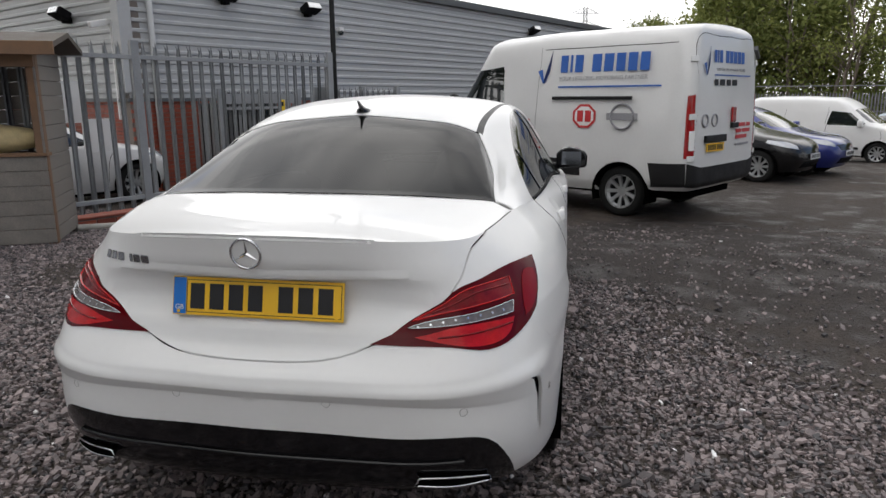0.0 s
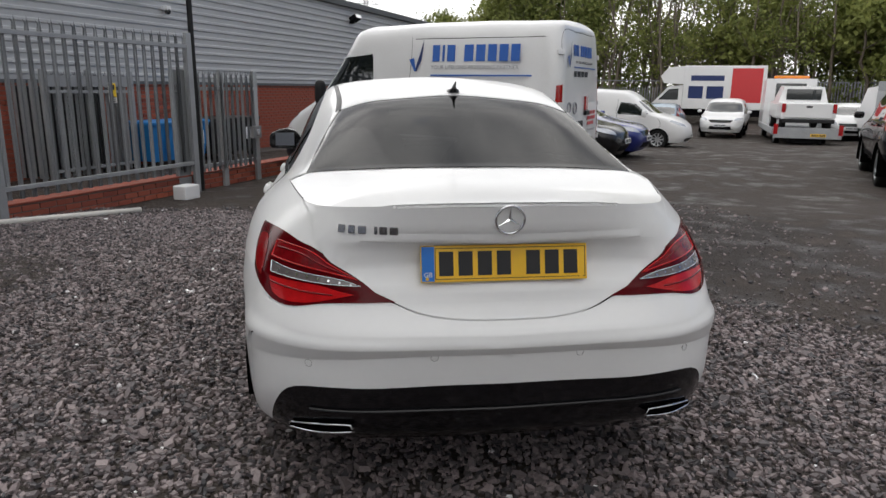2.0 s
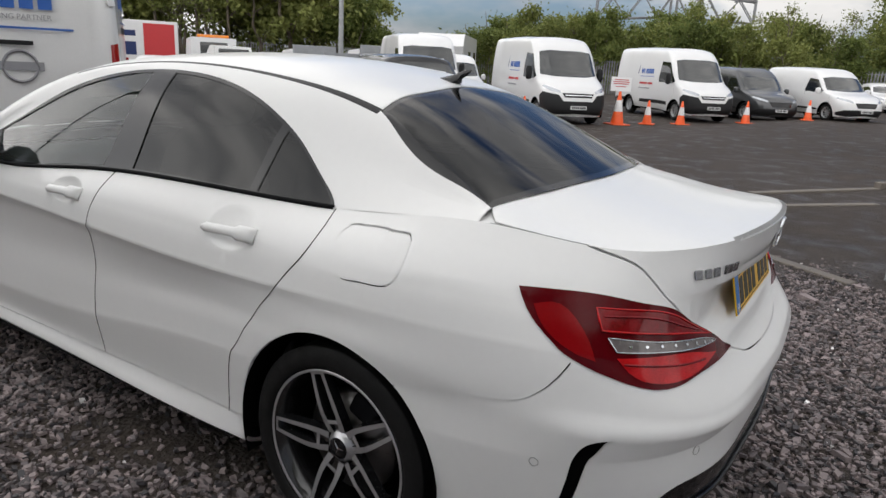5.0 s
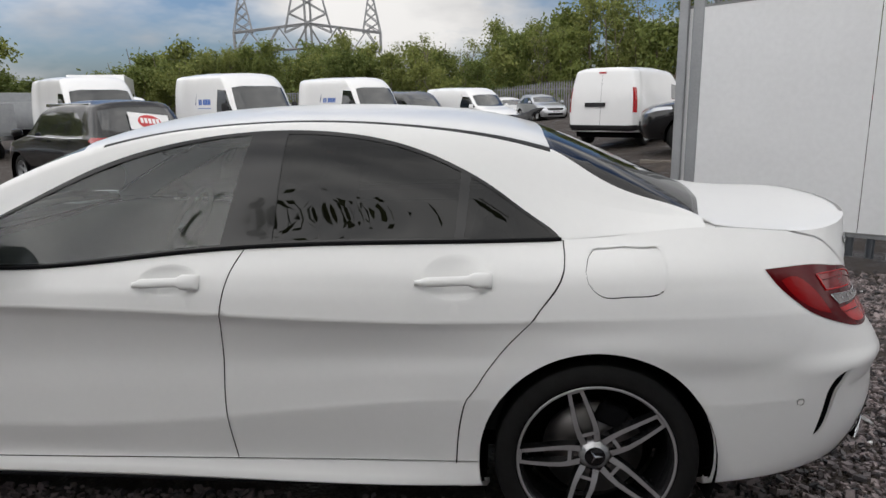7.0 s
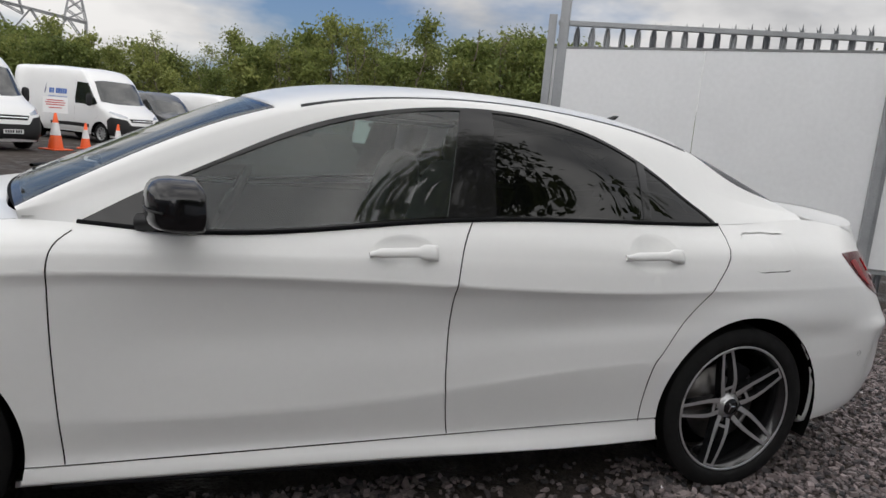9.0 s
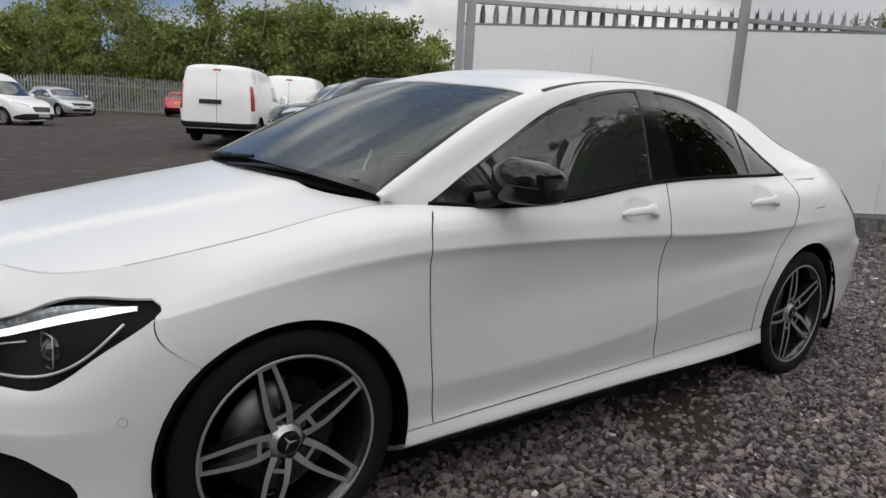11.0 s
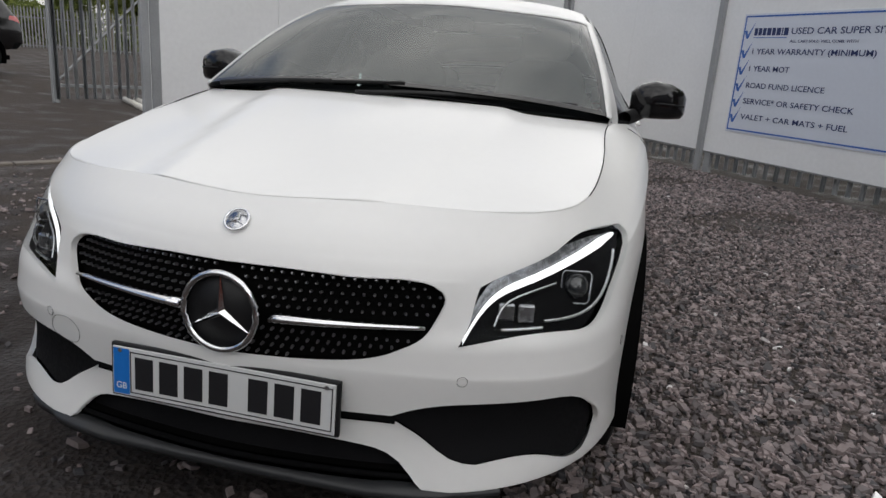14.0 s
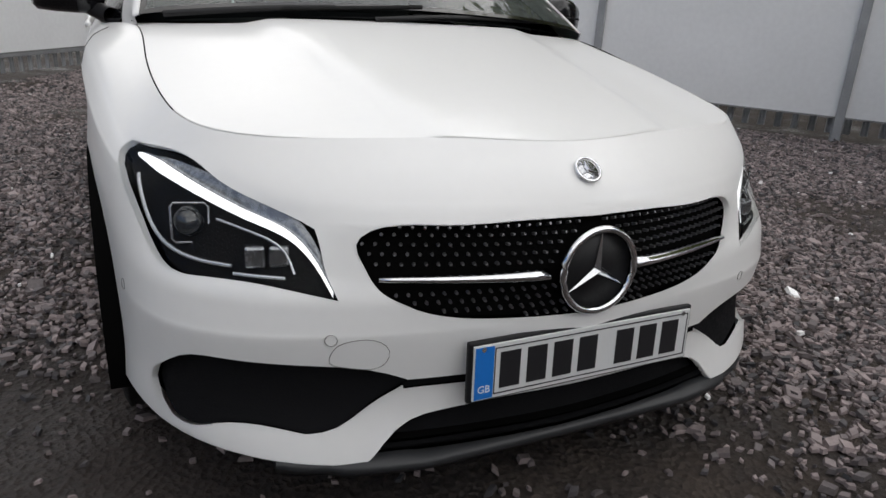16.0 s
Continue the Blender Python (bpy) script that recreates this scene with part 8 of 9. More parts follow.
def cladding(name, L, z0, z1, m, label):
    """Profiled sheet with horizontal trapezoid ribs."""
    prof, z = [], z0
    while z < z1 - .01:
        prof += [(0, z), (0, z + .085), (.026, z + .105), (.026, z + .145)]
        z += .165
    prof.append((0, min(z, z1)))
    vs = [(x, -d, z) for x in (0, L) for d, z in prof]
    n = len(prof)
    ob = obj(name, vs, [(i, n + i, n + i + 1, i + 1) for i in range(n - 1)], CLAD, None, smooth=False)
    ob.matrix_basis = m
    return tagged(ob, label, "wall", kind="structure")


LONG = 21.4
face = pose(CORNER.x, CORNER.y, GROUND_FLOOR, 0, 0, math.degrees(math.atan2(ALONG.y, ALONG.x)))
cladding("cladding_long", LONG, 1.60, 3.95, face, "grey metal cladding with horizontal ribs")
# the gable end runs from the corner away to the west
gable = pose(*(CORNER + Vector((-.89, .455)) * 14), GROUND_FLOOR, 0, 0, math.degrees(math.atan2(-.455, .89)))
cladding("cladding_gable", 14, 1.60, 4.6, gable, "grey metal cladding with horizontal ribs")
for name, L, m in (("wall_long", LONG, face), ("wall_gable", 14, gable)):
    w = boxed(name, (0, L, .03, .28, -.2, 3.94), MORTAR)
    w.matrix_basis = m
    tagged(w, "brick and block wall behind the cladding", "wall", kind="structure")
    roof = boxed("eaves_trim", (-.05, L + .05, -.12, .3, 3.92, 4.10), CLAD_TRIM, None, bevel=.02)
    roof.matrix_basis = m
    tagged(roof, "dark grey eaves gutter", "trim", kind="structure")
    sill = boxed("drip_trim", (0, L, -.05, .03, 1.55, 1.61), CLAD_TRIM)
    sill.matrix_basis = m
    tagged(sill, "dark flashing over the brick base", "trim", kind="structure")
post = boxed("corner_trim", (-.12, .10, -.09, .14, 1.7, 3.95), CLAD, None, bevel=.01)
post.matrix_basis = face
tagged(post, "grey corner flashing", "trim", kind="structure")
roof = obj("roof", [face @ Vector(p) for p in ((0, 0, 4.05), (LONG, 0, 4.05), (LONG, 13, 5.2), (0, 13, 5.2))], [(0, 1, 2, 3)], CLAD_TRIM)
tagged(roof, "low grey sheet roof", "roof", kind="structure")

brick_me = bpy.data.meshes.new("brick")
bm = bmesh.new()
box(bm, 0, .213, -.012, .03, 0, .063, bevel=.004, segments=1)
bm.to_mesh(brick_me)
bm.free()
m_, t_, p_ = shader("mixed_red_bricks")
info, rp = t_.nodes.new("ShaderNodeObjectInfo"), t_.nodes.new("ShaderNodeValToRGB")
rp.color_ramp.elements[0].color, rp.color_ramp.elements[1].color = (0.19, 0.045, 0.030, 1), (0.40, 0.105, 0.060, 1)
t_.links.new(info.outputs["Random"], rp.inputs["Fac"])
t_.links.new(rp.outputs["Color"], p_.inputs["Base Color"])
p_.inputs["Roughness"].default_value = 0.85
brick_me.materials.append(m_)
base_wall = thing("brick_base", face, "red brick base course below the cladding", "wall", kind="structure")
rest = bmesh.new()
count = 0
for j in range(21):
    for i in range(-1, 95):
        x, z = i * .225 + (j % 2) * .1125, j * .0755
        if x < 0 or x > LONG - .22:
            continue
        if x < 7.2 and z > .45 and count < 300 and 3.0 < x:
            o = new("brick", brick_me)
            o.parent = base_wall
            o.location = (x, 0, z)
            count += 1
        else:
            box(rest, x, x + .213, -.012, .03, z, z + .063)
tagged(part("bricks", rest, BRICK, base_wall), kind="stuff")
rest = bmesh.new()
for j in range(21):
    for i in range(62):
        x, z = i * .225 + (j % 2) * .1125, j * .0755
        if x < 13.7:
            box(rest, x, x + .213, -.012, .03, z, z + .063)
gb = part("brick_base_gable", rest, BRICK)
gb.matrix_basis = gable
tagged(gb, "red brick base course below the cladding", "wall", kind="stuff")


def flood_lamp(x, z, m):
    e = thing("flood_lamp", m @ Matrix.Translation((x, 0, z)), "black wall-mounted flood lamp", "lamp", "flood lamps on the building")
    boxed("bracket", (-.05, .05, -.16, .0, -.04, .10), MATT, e, bevel=.01)
    boxed("housing", (-.20, .20, -.34, -.10, -.06, .09), MATT, e, bevel=.03, m=pose(0, 0, 0, -28, 0, 0))
    boxed("glass", (-.17, .17, -.352, -.34, -.04, .07), SILVER, e, m=pose(0, 0, 0, -28, 0, 0))


for x, z in ((1.95, 3.32), (3.95, 3.27), (13.16, 3.5)):
    flood_lamp(x, z, face)
flood_lamp(12.25, 2.95, gable)
dome = thing("dome_camera", face @ Matrix.Translation((4.84, -.02, 3.03)), "white dome camera on the cladding", "camera")
boxed("mount", (-.06, .06, -.14, 0, -.02, .06), LEAF_WHITE, dome, bevel=.01)
blob("dome", 0, -.10, -.05, .065, .065, .06, GLASSY, dome, e1=1, e2=1, n=10)
cam_ = thing("wall_camera", gable @ Matrix.Translation((13.66, -.02, 2.85)), "white bullet camera with conduit near the corner", "camera")
boxed("housing", (-.06, .06, -.38, -.08, -.05, .06), LEAF_WHITE, cam_, bevel=.02, m=pose(0, 0, 0, 12, 0, 0))
boxed("arm", (-.03, .03, -.10, 0, -.03, .03), LEAF_WHITE, cam_, bevel=.01)
boxed("conduit", (-.02, .02, -.03, -.002, -1.6, -.03), LEAF_WHITE, cam_)

pipe_m = face @ Matrix.Translation((.45, -.07, 0))
bm = bmesh.new()
rod(bm, (0, 0, .05), (0, 0, 3.95), .05, n=12)
down = part("down_pipe", bm, CLAD, None, "", True)
down.matrix_basis = pipe_m
tagged(down, "grey rainwater down pipe at the building corner", "pipe", kind="structure")
# far grey shed
shed = thing("far_shed", pose(5.0, 33.6, -.2, 0, 0, -15), "low grey metal shed beyond the yard", "shed")
boxed("wall", (-5, 5, -4, 4, 0, 3.5), CLAD, shed)
boxed("roof", (-5.15, 5.15, -4.15, 4.15, 3.5, 3.66), CLAD_TRIM, shed)

# ---- timber hut ----
PLANK = plain("weathered_grey_timber", (0.21, 0.19, 0.17), 0.85, vary=0.3, scale=5, bump=0.4, bump_scale=70)
TIMBER = plain("brown_timber", (0.20, 0.115, 0.065), 0.8, vary=0.25, scale=6, bump=0.3, bump_scale=70)
WOOL = plain("cream_insulation_wool", (0.62, 0.50, 0.27), 0.95, vary=0.25, scale=14, bump=1.0, bump_scale=40)
FELT = plain("roof_felt", (0.10, 0.085, 0.07), 0.9, vary=0.2)
hut = thing("timber_hut", pose(-4.06, 1.87, 0, 0, 0, math.degrees(math.atan2(-.44, -.9))), "open-fronted grey plank hut with brown roof edge", "hut")
plank_me = {}
for L, nm in ((2.6, "front"), (.9, "side")):
    bm = bmesh.new()
    box(bm, 0, L, -.011, .011, 0, .138, bevel=.004, segments=1)
    me = bpy.data.meshes.new("plank")
    bm.to_mesh(me)
    bm.free()
    me.materials.append(PLANK)
    plank_me[nm] = me
for k in range(6):
    o = new("plank", plank_me["front"])
    o.parent, o.location = hut, (.0, 0, .02 + k * .142)
for k in range(13):
    for nm, loc, rot in (("side", (.011, 0, .02 + k * .142), -90), ("side", (2.6, 0, .02 + k * .142), -90), ("front", (0, -.9, .02 + k * .142), 0)):
        o = new("plank", plank_me[nm])
        o.parent, o.location, o.rotation_euler = hut, loc, (0, 0, radians(rot))
for x in (.04, 1.3, 2.55):
    boxed("post", (x - .045, x + .045, -.10, -.012, 0, 1.82), TIMBER, hut, bevel=.004)
boxed("top_rail", (0, 2.6, -.02, .03, 1.70, 1.84), TIMBER, hut, bevel=.004)
boxed("sill_board", (-.02, 2.62, -.14, .03, .87, .90), TIMBER, hut, bevel=.004)
boxed("shelf", (0, 2.6, -.60, -.03, .80, .86), PLANK, hut)
blob("insulation_roll", 1.1, -.42, 1.02, 1.0, .26, .16, WOOL, hut, e1=.8, e2=.7)
for k, (y0, y1, z0, z1) in enumerate(((.22, -.45, 1.86, 2.00), (-.45, -1.02, 2.00, 1.86))):
    bm = bmesh.new()
    vs = [bm.verts.new((x, y, z + t)) for x in (-.22, 2.85) for y, z in ((y0, z0), (y1, z1)) for t in (0, .05)]
    for f in ((0, 1, 3, 2), (4, 6, 7, 5), (0, 4, 5, 1), (2, 3, 7, 6), (0, 2, 6, 4), (1, 5, 7, 3)):
        bm.faces.new([vs[i] for i in f])
    part("roof_slope", bm, FELT, hut)
boxed("fascia", (-.23, 2.86, .20, .235, 1.80, 1.92), TIMBER, hut, bevel=.004)

# ---- fences, gates and posts ----
FD = Vector((.476, .88)).normalized()
f0, f1 = Vector((-3.93, 4.0)) - FD * 3.4, Vector((-2.7, 6.3))
palisade("palisade_fence", f1, f0, 2.27, "grey galvanised palisade fence beside the building", GALV, (.05, 3.1, 5.6), z0=-.2, rails=(.44, 2.08), foot=.31)
low_fence = palisade("palisade_fence", f1 + FD * .06, f1 + FD * 1.58, 1.78, "low grey palisade gate leaf with a lock plate", GALV, (.62, 1.47), pitch=.127, z0=-.2, rails=(.36, 1.50), foot=.28)
boxed("lock_box", (1.30, 1.50, -.06, .02, .70, .90), GALV_DARK, low_fence, bevel=.008)
boxed("lock_plate", (1.36, 1.44, -.072, -.06, .75, .85), SILVER, low_fence, bevel=.004)
gate_post = thing("gate_post", pose(*(f1 - FD * .30), -.2, 0, 0, math.degrees(math.atan2(FD.y, FD.x))), "broad grey steel gate post behind the fence", "post")
boxed("plate", (-.02, .24, .06, .12, 0, 1.76), GALV, gate_post, bevel=.006)
boxed("hinge", (.02, .08, .03, .06, 1.45, 1.55), GALV_DARK, gate_post, bevel=.004)
boxed("hinge", (.02, .08, .03, .06, .35, .45), GALV_DARK, gate_post, bevel=.004)
# low brick plinth under the fence line
plinth = thing("brick_plinth", pose(*(f1 - FD * 6.4), -.2, 0, 0, math.degrees(math.atan2(FD.y, FD.x))), "low red brick plinth along the fence foot", "plinth", kind="structure")
boxed("core", (0, 12.4, .075, .30, -.1, .235), MORTAR, plinth)
boxed("coping", (-.01, 12.41, .055, .32, .236, .262), BRICK, plinth, bevel=.008)
for j in range(3):
    for i in range(55):
        o = new("brick", brick_me)
        o.parent, o.location = plinth, (i * .225 + (j % 2) * .1125, .075, .006 + j * .0755)
# security cage over a dark panel that stands in for the shade inside
shade_panel = boxed("cage_shade_panel", (1.30, 3.04, -.035, -.014, .02, 1.50), plain("cage_shade_black", (.014, .015, .016), .5, vary=.15), None, bevel=.006)
shade_panel.matrix_basis = face
tagged(shade_panel, "dark panel for the shaded inside of the cage", "door", kind="structure")
c0, c1 = face @ Vector((3.12, -.65, 0)), face @ Vector((1.22, -.65, 0))
cage = palisade("security_cage", (c0.x, c0.y), (c1.x, c1.y), 1.77, "grey steel pale cage against the brick wall", GALV, (.05, .98, 1.85), pitch=.105, z0=-.2, rails=(.16, 1.42), foot=.05, category="gate")
boxed("top_band", (0, 1.90, -.004, .03, 1.50, 1.68), GALV, cage)
for x in (0, 1.90):
    for k in range(5):
        boxed("side_pale", (x - .006, x + .006, -.12 * k - .10, -.12 * k - .04, .05, 1.60), GALV, cage)
notice = thing("warning_notice", face @ Matrix.Translation((2.62, -.69, 1.23)), "small yellow and white warning notice on the cage", "sign")
boxed("board", (-.085, .085, -.006, .0, 0, .34), LEAF_WHITE, notice)
boxed("yellow_field", (-.08, .08, -.010, -.006, .09, .335), plain("yellow_notice", (.80, .55, .02), .5), notice)
boxed("symbol", (-.045, .045, -.014, -.010, .22, .30), INK, notice, bevel=.003)
for k in range(3):
    boxed("print_bar", (-.06, .06, -.013, -.010, .02 + k * .035, .035 + k * .035), INK, notice)
lamp = thing("lamp_post", pose(-2.66, 6.34, gz(-2.66, 6.34)), "slim black lamp post at the fence end", "lamp post")
bm = bmesh.new()
rod(bm, (0, 0, -.05), (0, 0, 4.6), .045, .035, 12)
part("pole", bm, TRIM, lamp)
boxed("head", (-.12, .12, -.5, .05, 4.55, 4.66), MATT, lamp, bevel=.03)
blk = boxed("concrete_block", (-.15, .15, -.11, .11, 0, .20), LEAF_WHITE, None, bevel=.02, m=pose(-2.72, 5.62, gz(-2.72, 5.62), 0, 0, 62))
tagged(blk, "white painted block beside the fence", "block")
BIN = plain("blue_bin_plastic", (0.016, 0.20, 0.52), 0.45, vary=0.1)
BLACK_BIN = plain("black_bin_plastic", (0.012, 0.013, 0.014), 0.5, vary=0.1)


def waste_bin(x0, x1, mat, label):
    e = thing("waste_container", face @ Matrix.Translation(((x0 + x1) / 2, -.62, 0)), label, "bin", "bins by the building")
    w = (x1 - x0) / 2
    vs = [(sx * (w - q), sy * (.40 - q), z) for z, q in ((.14, .09), (.72, .02), (.80, 0)) for sx, sy in ((-1, -1), (1, -1), (1, 1), (-1, 1))]
    obj("body", vs, [(3, 2, 1, 0)] + [(4 * k + i, 4 * k + (i + 1) % 4, 4 * k + (i + 1) % 4 + 4, 4 * k + i + 4) for k in (0, 1) for i in range(4)], mat, e, smooth=False)
    boxed("lid", (-w - .02, w + .02, -.43, .42, .80, .88), mat, e, bevel=.03)
    for x in (-w * .55, w * .55):
        boxed("front_rib", (x - .03, x + .03, -.405, -.36, .22, .78), mat, e, bevel=.01)
    for sx in (-1, 1):
        for sy in (-1, 1):
            bm = bmesh.new()
            rod(bm, (sx * (w - .16) - .025, sy * .24, .075), (sx * (w - .16) + .025, sy * .24, .075), .075, n=14)
            part("castor", bm, RUBBER, e)
    boxed("label_plate", (w * .35, w * .75, -.412, -.402, .40, .66), LEAF_WHITE, e)


waste_bin(3.16, 4.74, BIN, "large blue plastic waste container by the brick wall")
waste_bin(4.86, 6.50, BLACK_BIN, "large black plastic waste container by the brick wall")
pts = [(-4.4, 2.6), (-2.95, 4.25)]
bm = bmesh.new()
rod(bm, (*pts[0], gz(*pts[0]) + .035), (*pts[1], gz(*pts[1]) + .035), .035, n=14)
pipe = part("white_pipe", bm, plain("white_plastic_pipe", (.62, .60, .55), .5, vary=.12), None, "long white pipe lying along the fence foot", True)
tagged(pipe, "long white pipe lying along the fence foot", "pipe")
# white board leaning inside the fence
for i, (x, y, w) in enumerate(((-5.43, 4.5, .42), (-5.05, 3.53, .36))):
    bd = boxed("notice_panel", (-w / 2, w / 2, -.01, .01, .85 + .35 * i, 1.30 + .40 * i), LEAF_WHITE, None, m=pose(x, y, gz(x, y), 0, 0, 62))
    tagged(bd, "white board fixed behind the fence", "sign")
GD = (Vector((7.1, -7.45)) - Vector((7.65, -5.65)))
gate = palisade("palisade_gate", Vector((7.65, -5.65)), Vector((7.1, -7.45)), 2.2, "open palisade gate leaf with a diagonal brace", GALV, (.06, GD.length - .06), category="gate")
bm = bmesh.new()
rod(bm, (.08, .03, .3), (GD.length - .08, .03, 1.85), .022, n=4)
part("brace", bm, GALV, gate)
for k in range(3):
    bm = bmesh.new()
    rod(bm, (6.1 + k * .12, -6.3 + k * .1, gz(6.2, -6.3) + .05), (7.2 + k * .12, -7.3 + k * .14, gz(7.2, -7.3) + .05), .05, n=12)
    pp = part("white_pipe", bm, bpy.data.materials["white_plastic_pipe"], None, "", True)
    tagged(pp, "white plastic pipe lying by the gate", "pipe", "pipes by the gate")
# palisade along the back of the yard
far_me = pale_mesh(2.2)
far_me.materials.append(GALV_DARK)
far_pts = [(9, 43), (27, 39), (41, 26), (46, 8), (46, -8), (40, -26), (22, -34)]
for a, b in zip(far_pts, far_pts[1:]):
    bm = bmesh.new()
    d = Vector((b[0] - a[0], b[1] - a[1], 0))
    n = d.normalized()
    for i in range(int(d.length / .17)):
        p = Vector((a[0], a[1], 0)) + n * (i * .17)
        p.z = gz(p.x, p.y)
        vs = [bm.verts.new(p + n * o + Vector((0, 0, z))) for o, z in ((0, 0), (.075, 0), (.075, 2.1), (.037, 2.25), (0, 2.1))]
        bm.faces.new(vs)
    for z in (.4, 1.9):
        bm.faces.new([bm.verts.new(Vector((a[0], a[1], z + k)) + n * o + Vector((-n.y, n.x, 0)) * .03) for o, k in ((0, 0), (d.length, 0), (d.length, .06), (0, .06))])
    ff = part("far_fence", bm, GALV_DARK)
    tagged(ff, "dark palisade fence round the yard", "fence", kind="stuff")
for x, y, r, h, mat in ((28, 24.6, .16, 9.5, GALV), (36, 38, .07, 9, LEAF_WHITE)):
    e = thing("street_lamp", pose(x, y, -.2), "tall grey steel lamp column" if r > .1 else "slim white lamp column", "street lamp")
    bm = bmesh.new()
    rod(bm, (0, 0, 0), (0, 0, h), r, r * .6, 12)
    part("column", bm, mat, e)
    boxed("lantern", (-.15, .15, -.1, .9, h - .05, h + .12), MATT, e, bevel=.03)

# ---- trees ----
BARK = plain("grey_brown_bark", (0.13, 0.105, 0.08), 0.9, vary=0.3, scale=4, bump=0.5, bump_scale=30)


def leaf_material(name, a, b):
    m, t, p = shader(name)
    N, L = t.nodes, t.links
    g, r = N.new("ShaderNodeNewGeometry"), N.new("ShaderNodeValToRGB")
    r.color_ramp.elements[0].color, r.color_ramp.elements[1].color = (*a, 1), (*b, 1)
    o = N.new("ShaderNodeObjectInfo")
    ad = N.new("ShaderNodeMath")
    ad.operation = "MULTIPLY_ADD"
    ad.inputs[1].default_value = .6
    L.new(g.outputs["Random Per Island"], ad.inputs[0])
    sc = N.new("ShaderNodeMath")
    sc.operation = "MULTIPLY"
    sc.inputs[1].default_value = .4
    L.new(o.outputs["Random"], sc.inputs[0])
    L.new(sc.outputs[0], ad.inputs[2])
    L.new(ad.outputs[0], r.inputs["Fac"])
    L.new(r.outputs["Color"], p.inputs["Base Color"])
    p.inputs["Roughness"].default_value = 0.65
    p.inputs["Specular IOR Level"].default_value = 0.25
    tr, mx = N.new("ShaderNodeBsdfTranslucent"), N.new("ShaderNodeMixShader")
    L.new(r.outputs["Color"], tr.inputs["Color"])
    mx.inputs[0].default_value = .35
    L.new(p.outputs[0], mx.inputs[1]), L.new(tr.outputs[0], mx.inputs[2])
    L.new(mx.outputs[0], t.nodes["Material Output"].inputs["Surface"])
    return m


SPRING = leaf_material("spring_green_leaves", (0.085, 0.110, 0.030), (0.27, 0.29, 0.085))
DEEP = leaf_material("deep_green_leaves", (0.065, 0.095, 0.025), (0.21, 0.24, 0.065))


def leaf_cloud(rng, centres, radius, per, size):
    """Small leaves scattered round points."""
    k = len(centres) * per
    c = np.repeat(centres, per, 0) + rng.normal(0, 1, (k, 3)) * np.repeat(radius, per)[:, None] * np.array((1, 1, .75))
    u, w = rng.normal(0, 1, (2, k, 3))
    u /= np.linalg.norm(u, axis=1)[:, None]
    w -= u * (u * w).sum(1)[:, None]
    w /= np.linalg.norm(w, axis=1)[:, None]
    s = (size * rng.uniform(.6, 1.4, k))[:, None]
    V = np.stack([c - u * s, c + w * s * .5, c + u * s, c - w * s * .5], 1).reshape(-1, 3)
    F = np.arange(4 * k).reshape(-1, 4)
    return V, F


def tree(seed, H, spread, leaf, per, mat, label):
    rng = np.random.default_rng(seed)
    e = thing("tree", pose(0, 0, -60), label, "tree", "woodland round the yard")
    bm = bmesh.new()
    tips, rad = [], []
    stems = 1 + int(rng.integers(0, 3))
    for s in range(stems):
        p = np.array((rng.normal(0, .25), rng.normal(0, .25), 0.0))
        lean = rng.normal(0, .10, 2)
        top = H * rng.uniform(.80, 1.0)
        n = 7
        line = [p + np.array((lean[0] * z + .1 * rng.normal(), lean[1] * z + .1 * rng.normal(), z)) for z in np.linspace(0, top, n)]
        r0 = .13 * H / 9 / math.sqrt(stems) * 1.3
        for i in range(n - 1):
            rod(bm, line[i], line[i + 1], r0 * (1 - i / n) + .015, r0 * (1 - (i + 1) / n) + .012, 6, caps=False)
        for b in range(int(11 / stems ** .5)):
            q = rng.uniform(.28, 1.0)
            i = min(n - 2, int(q * (n - 1)))
            st = line[i] + (line[i + 1] - line[i]) * (q * (n - 1) - i)
            az = rng.uniform(0, 2 * np.pi)
            ln = spread * (1.15 - .75 * q) * rng.uniform(.7, 1.2)
            end = st + np.array((math.cos(az) * ln, math.sin(az) * ln, ln * rng.uniform(.35, .95)))
            end[2] = min(end[2], H)
            rod(bm, st, end, .035, .012, 5, caps=False)
            for _ in range(3):
                f = rng.uniform(.35, 1.0)
                st2 = st + (end - st) * f
                e2 = st2 + rng.normal(0, 1, 3) * np.array((.55, .55, .35)) * spread * .42 + np.array((0, 0, .25))
                rod(bm, st2, e2, .015, .006, 4, caps=False)
                tips.append(e2), rad.append(rng.uniform(.28, .55) * spread / 2.3)
                tips.append((st2 + e2) / 2), rad.append(rng.uniform(.25, .45) * spread / 2.3)
    part("trunk", bm, BARK, e, smooth=True)
    V, F = leaf_cloud(rng, np.array(tips), np.array(rad), per, leaf)
    obj("crown", V, F, mat, e, smooth=False)
    return e


KINDS = [tree(11, 8.6, 2.3, .15, 27, SPRING, "young spring-green tree with an open crown"), tree(12, 8.0, 2.5, .18, 46, DEEP, "dark green leafy tree in the wood"),
         tree(13, 9.2, 2.0, .11, 15, SPRING, "thin young tree with sparse spring leaves"), tree(14, 7.4, 2.8, .18, 52, SPRING, "broad spring-green tree in the wood"), tree(15, 8.4, 2.6, .18, 60, DEEP, "dense dark green tree in the wood")]
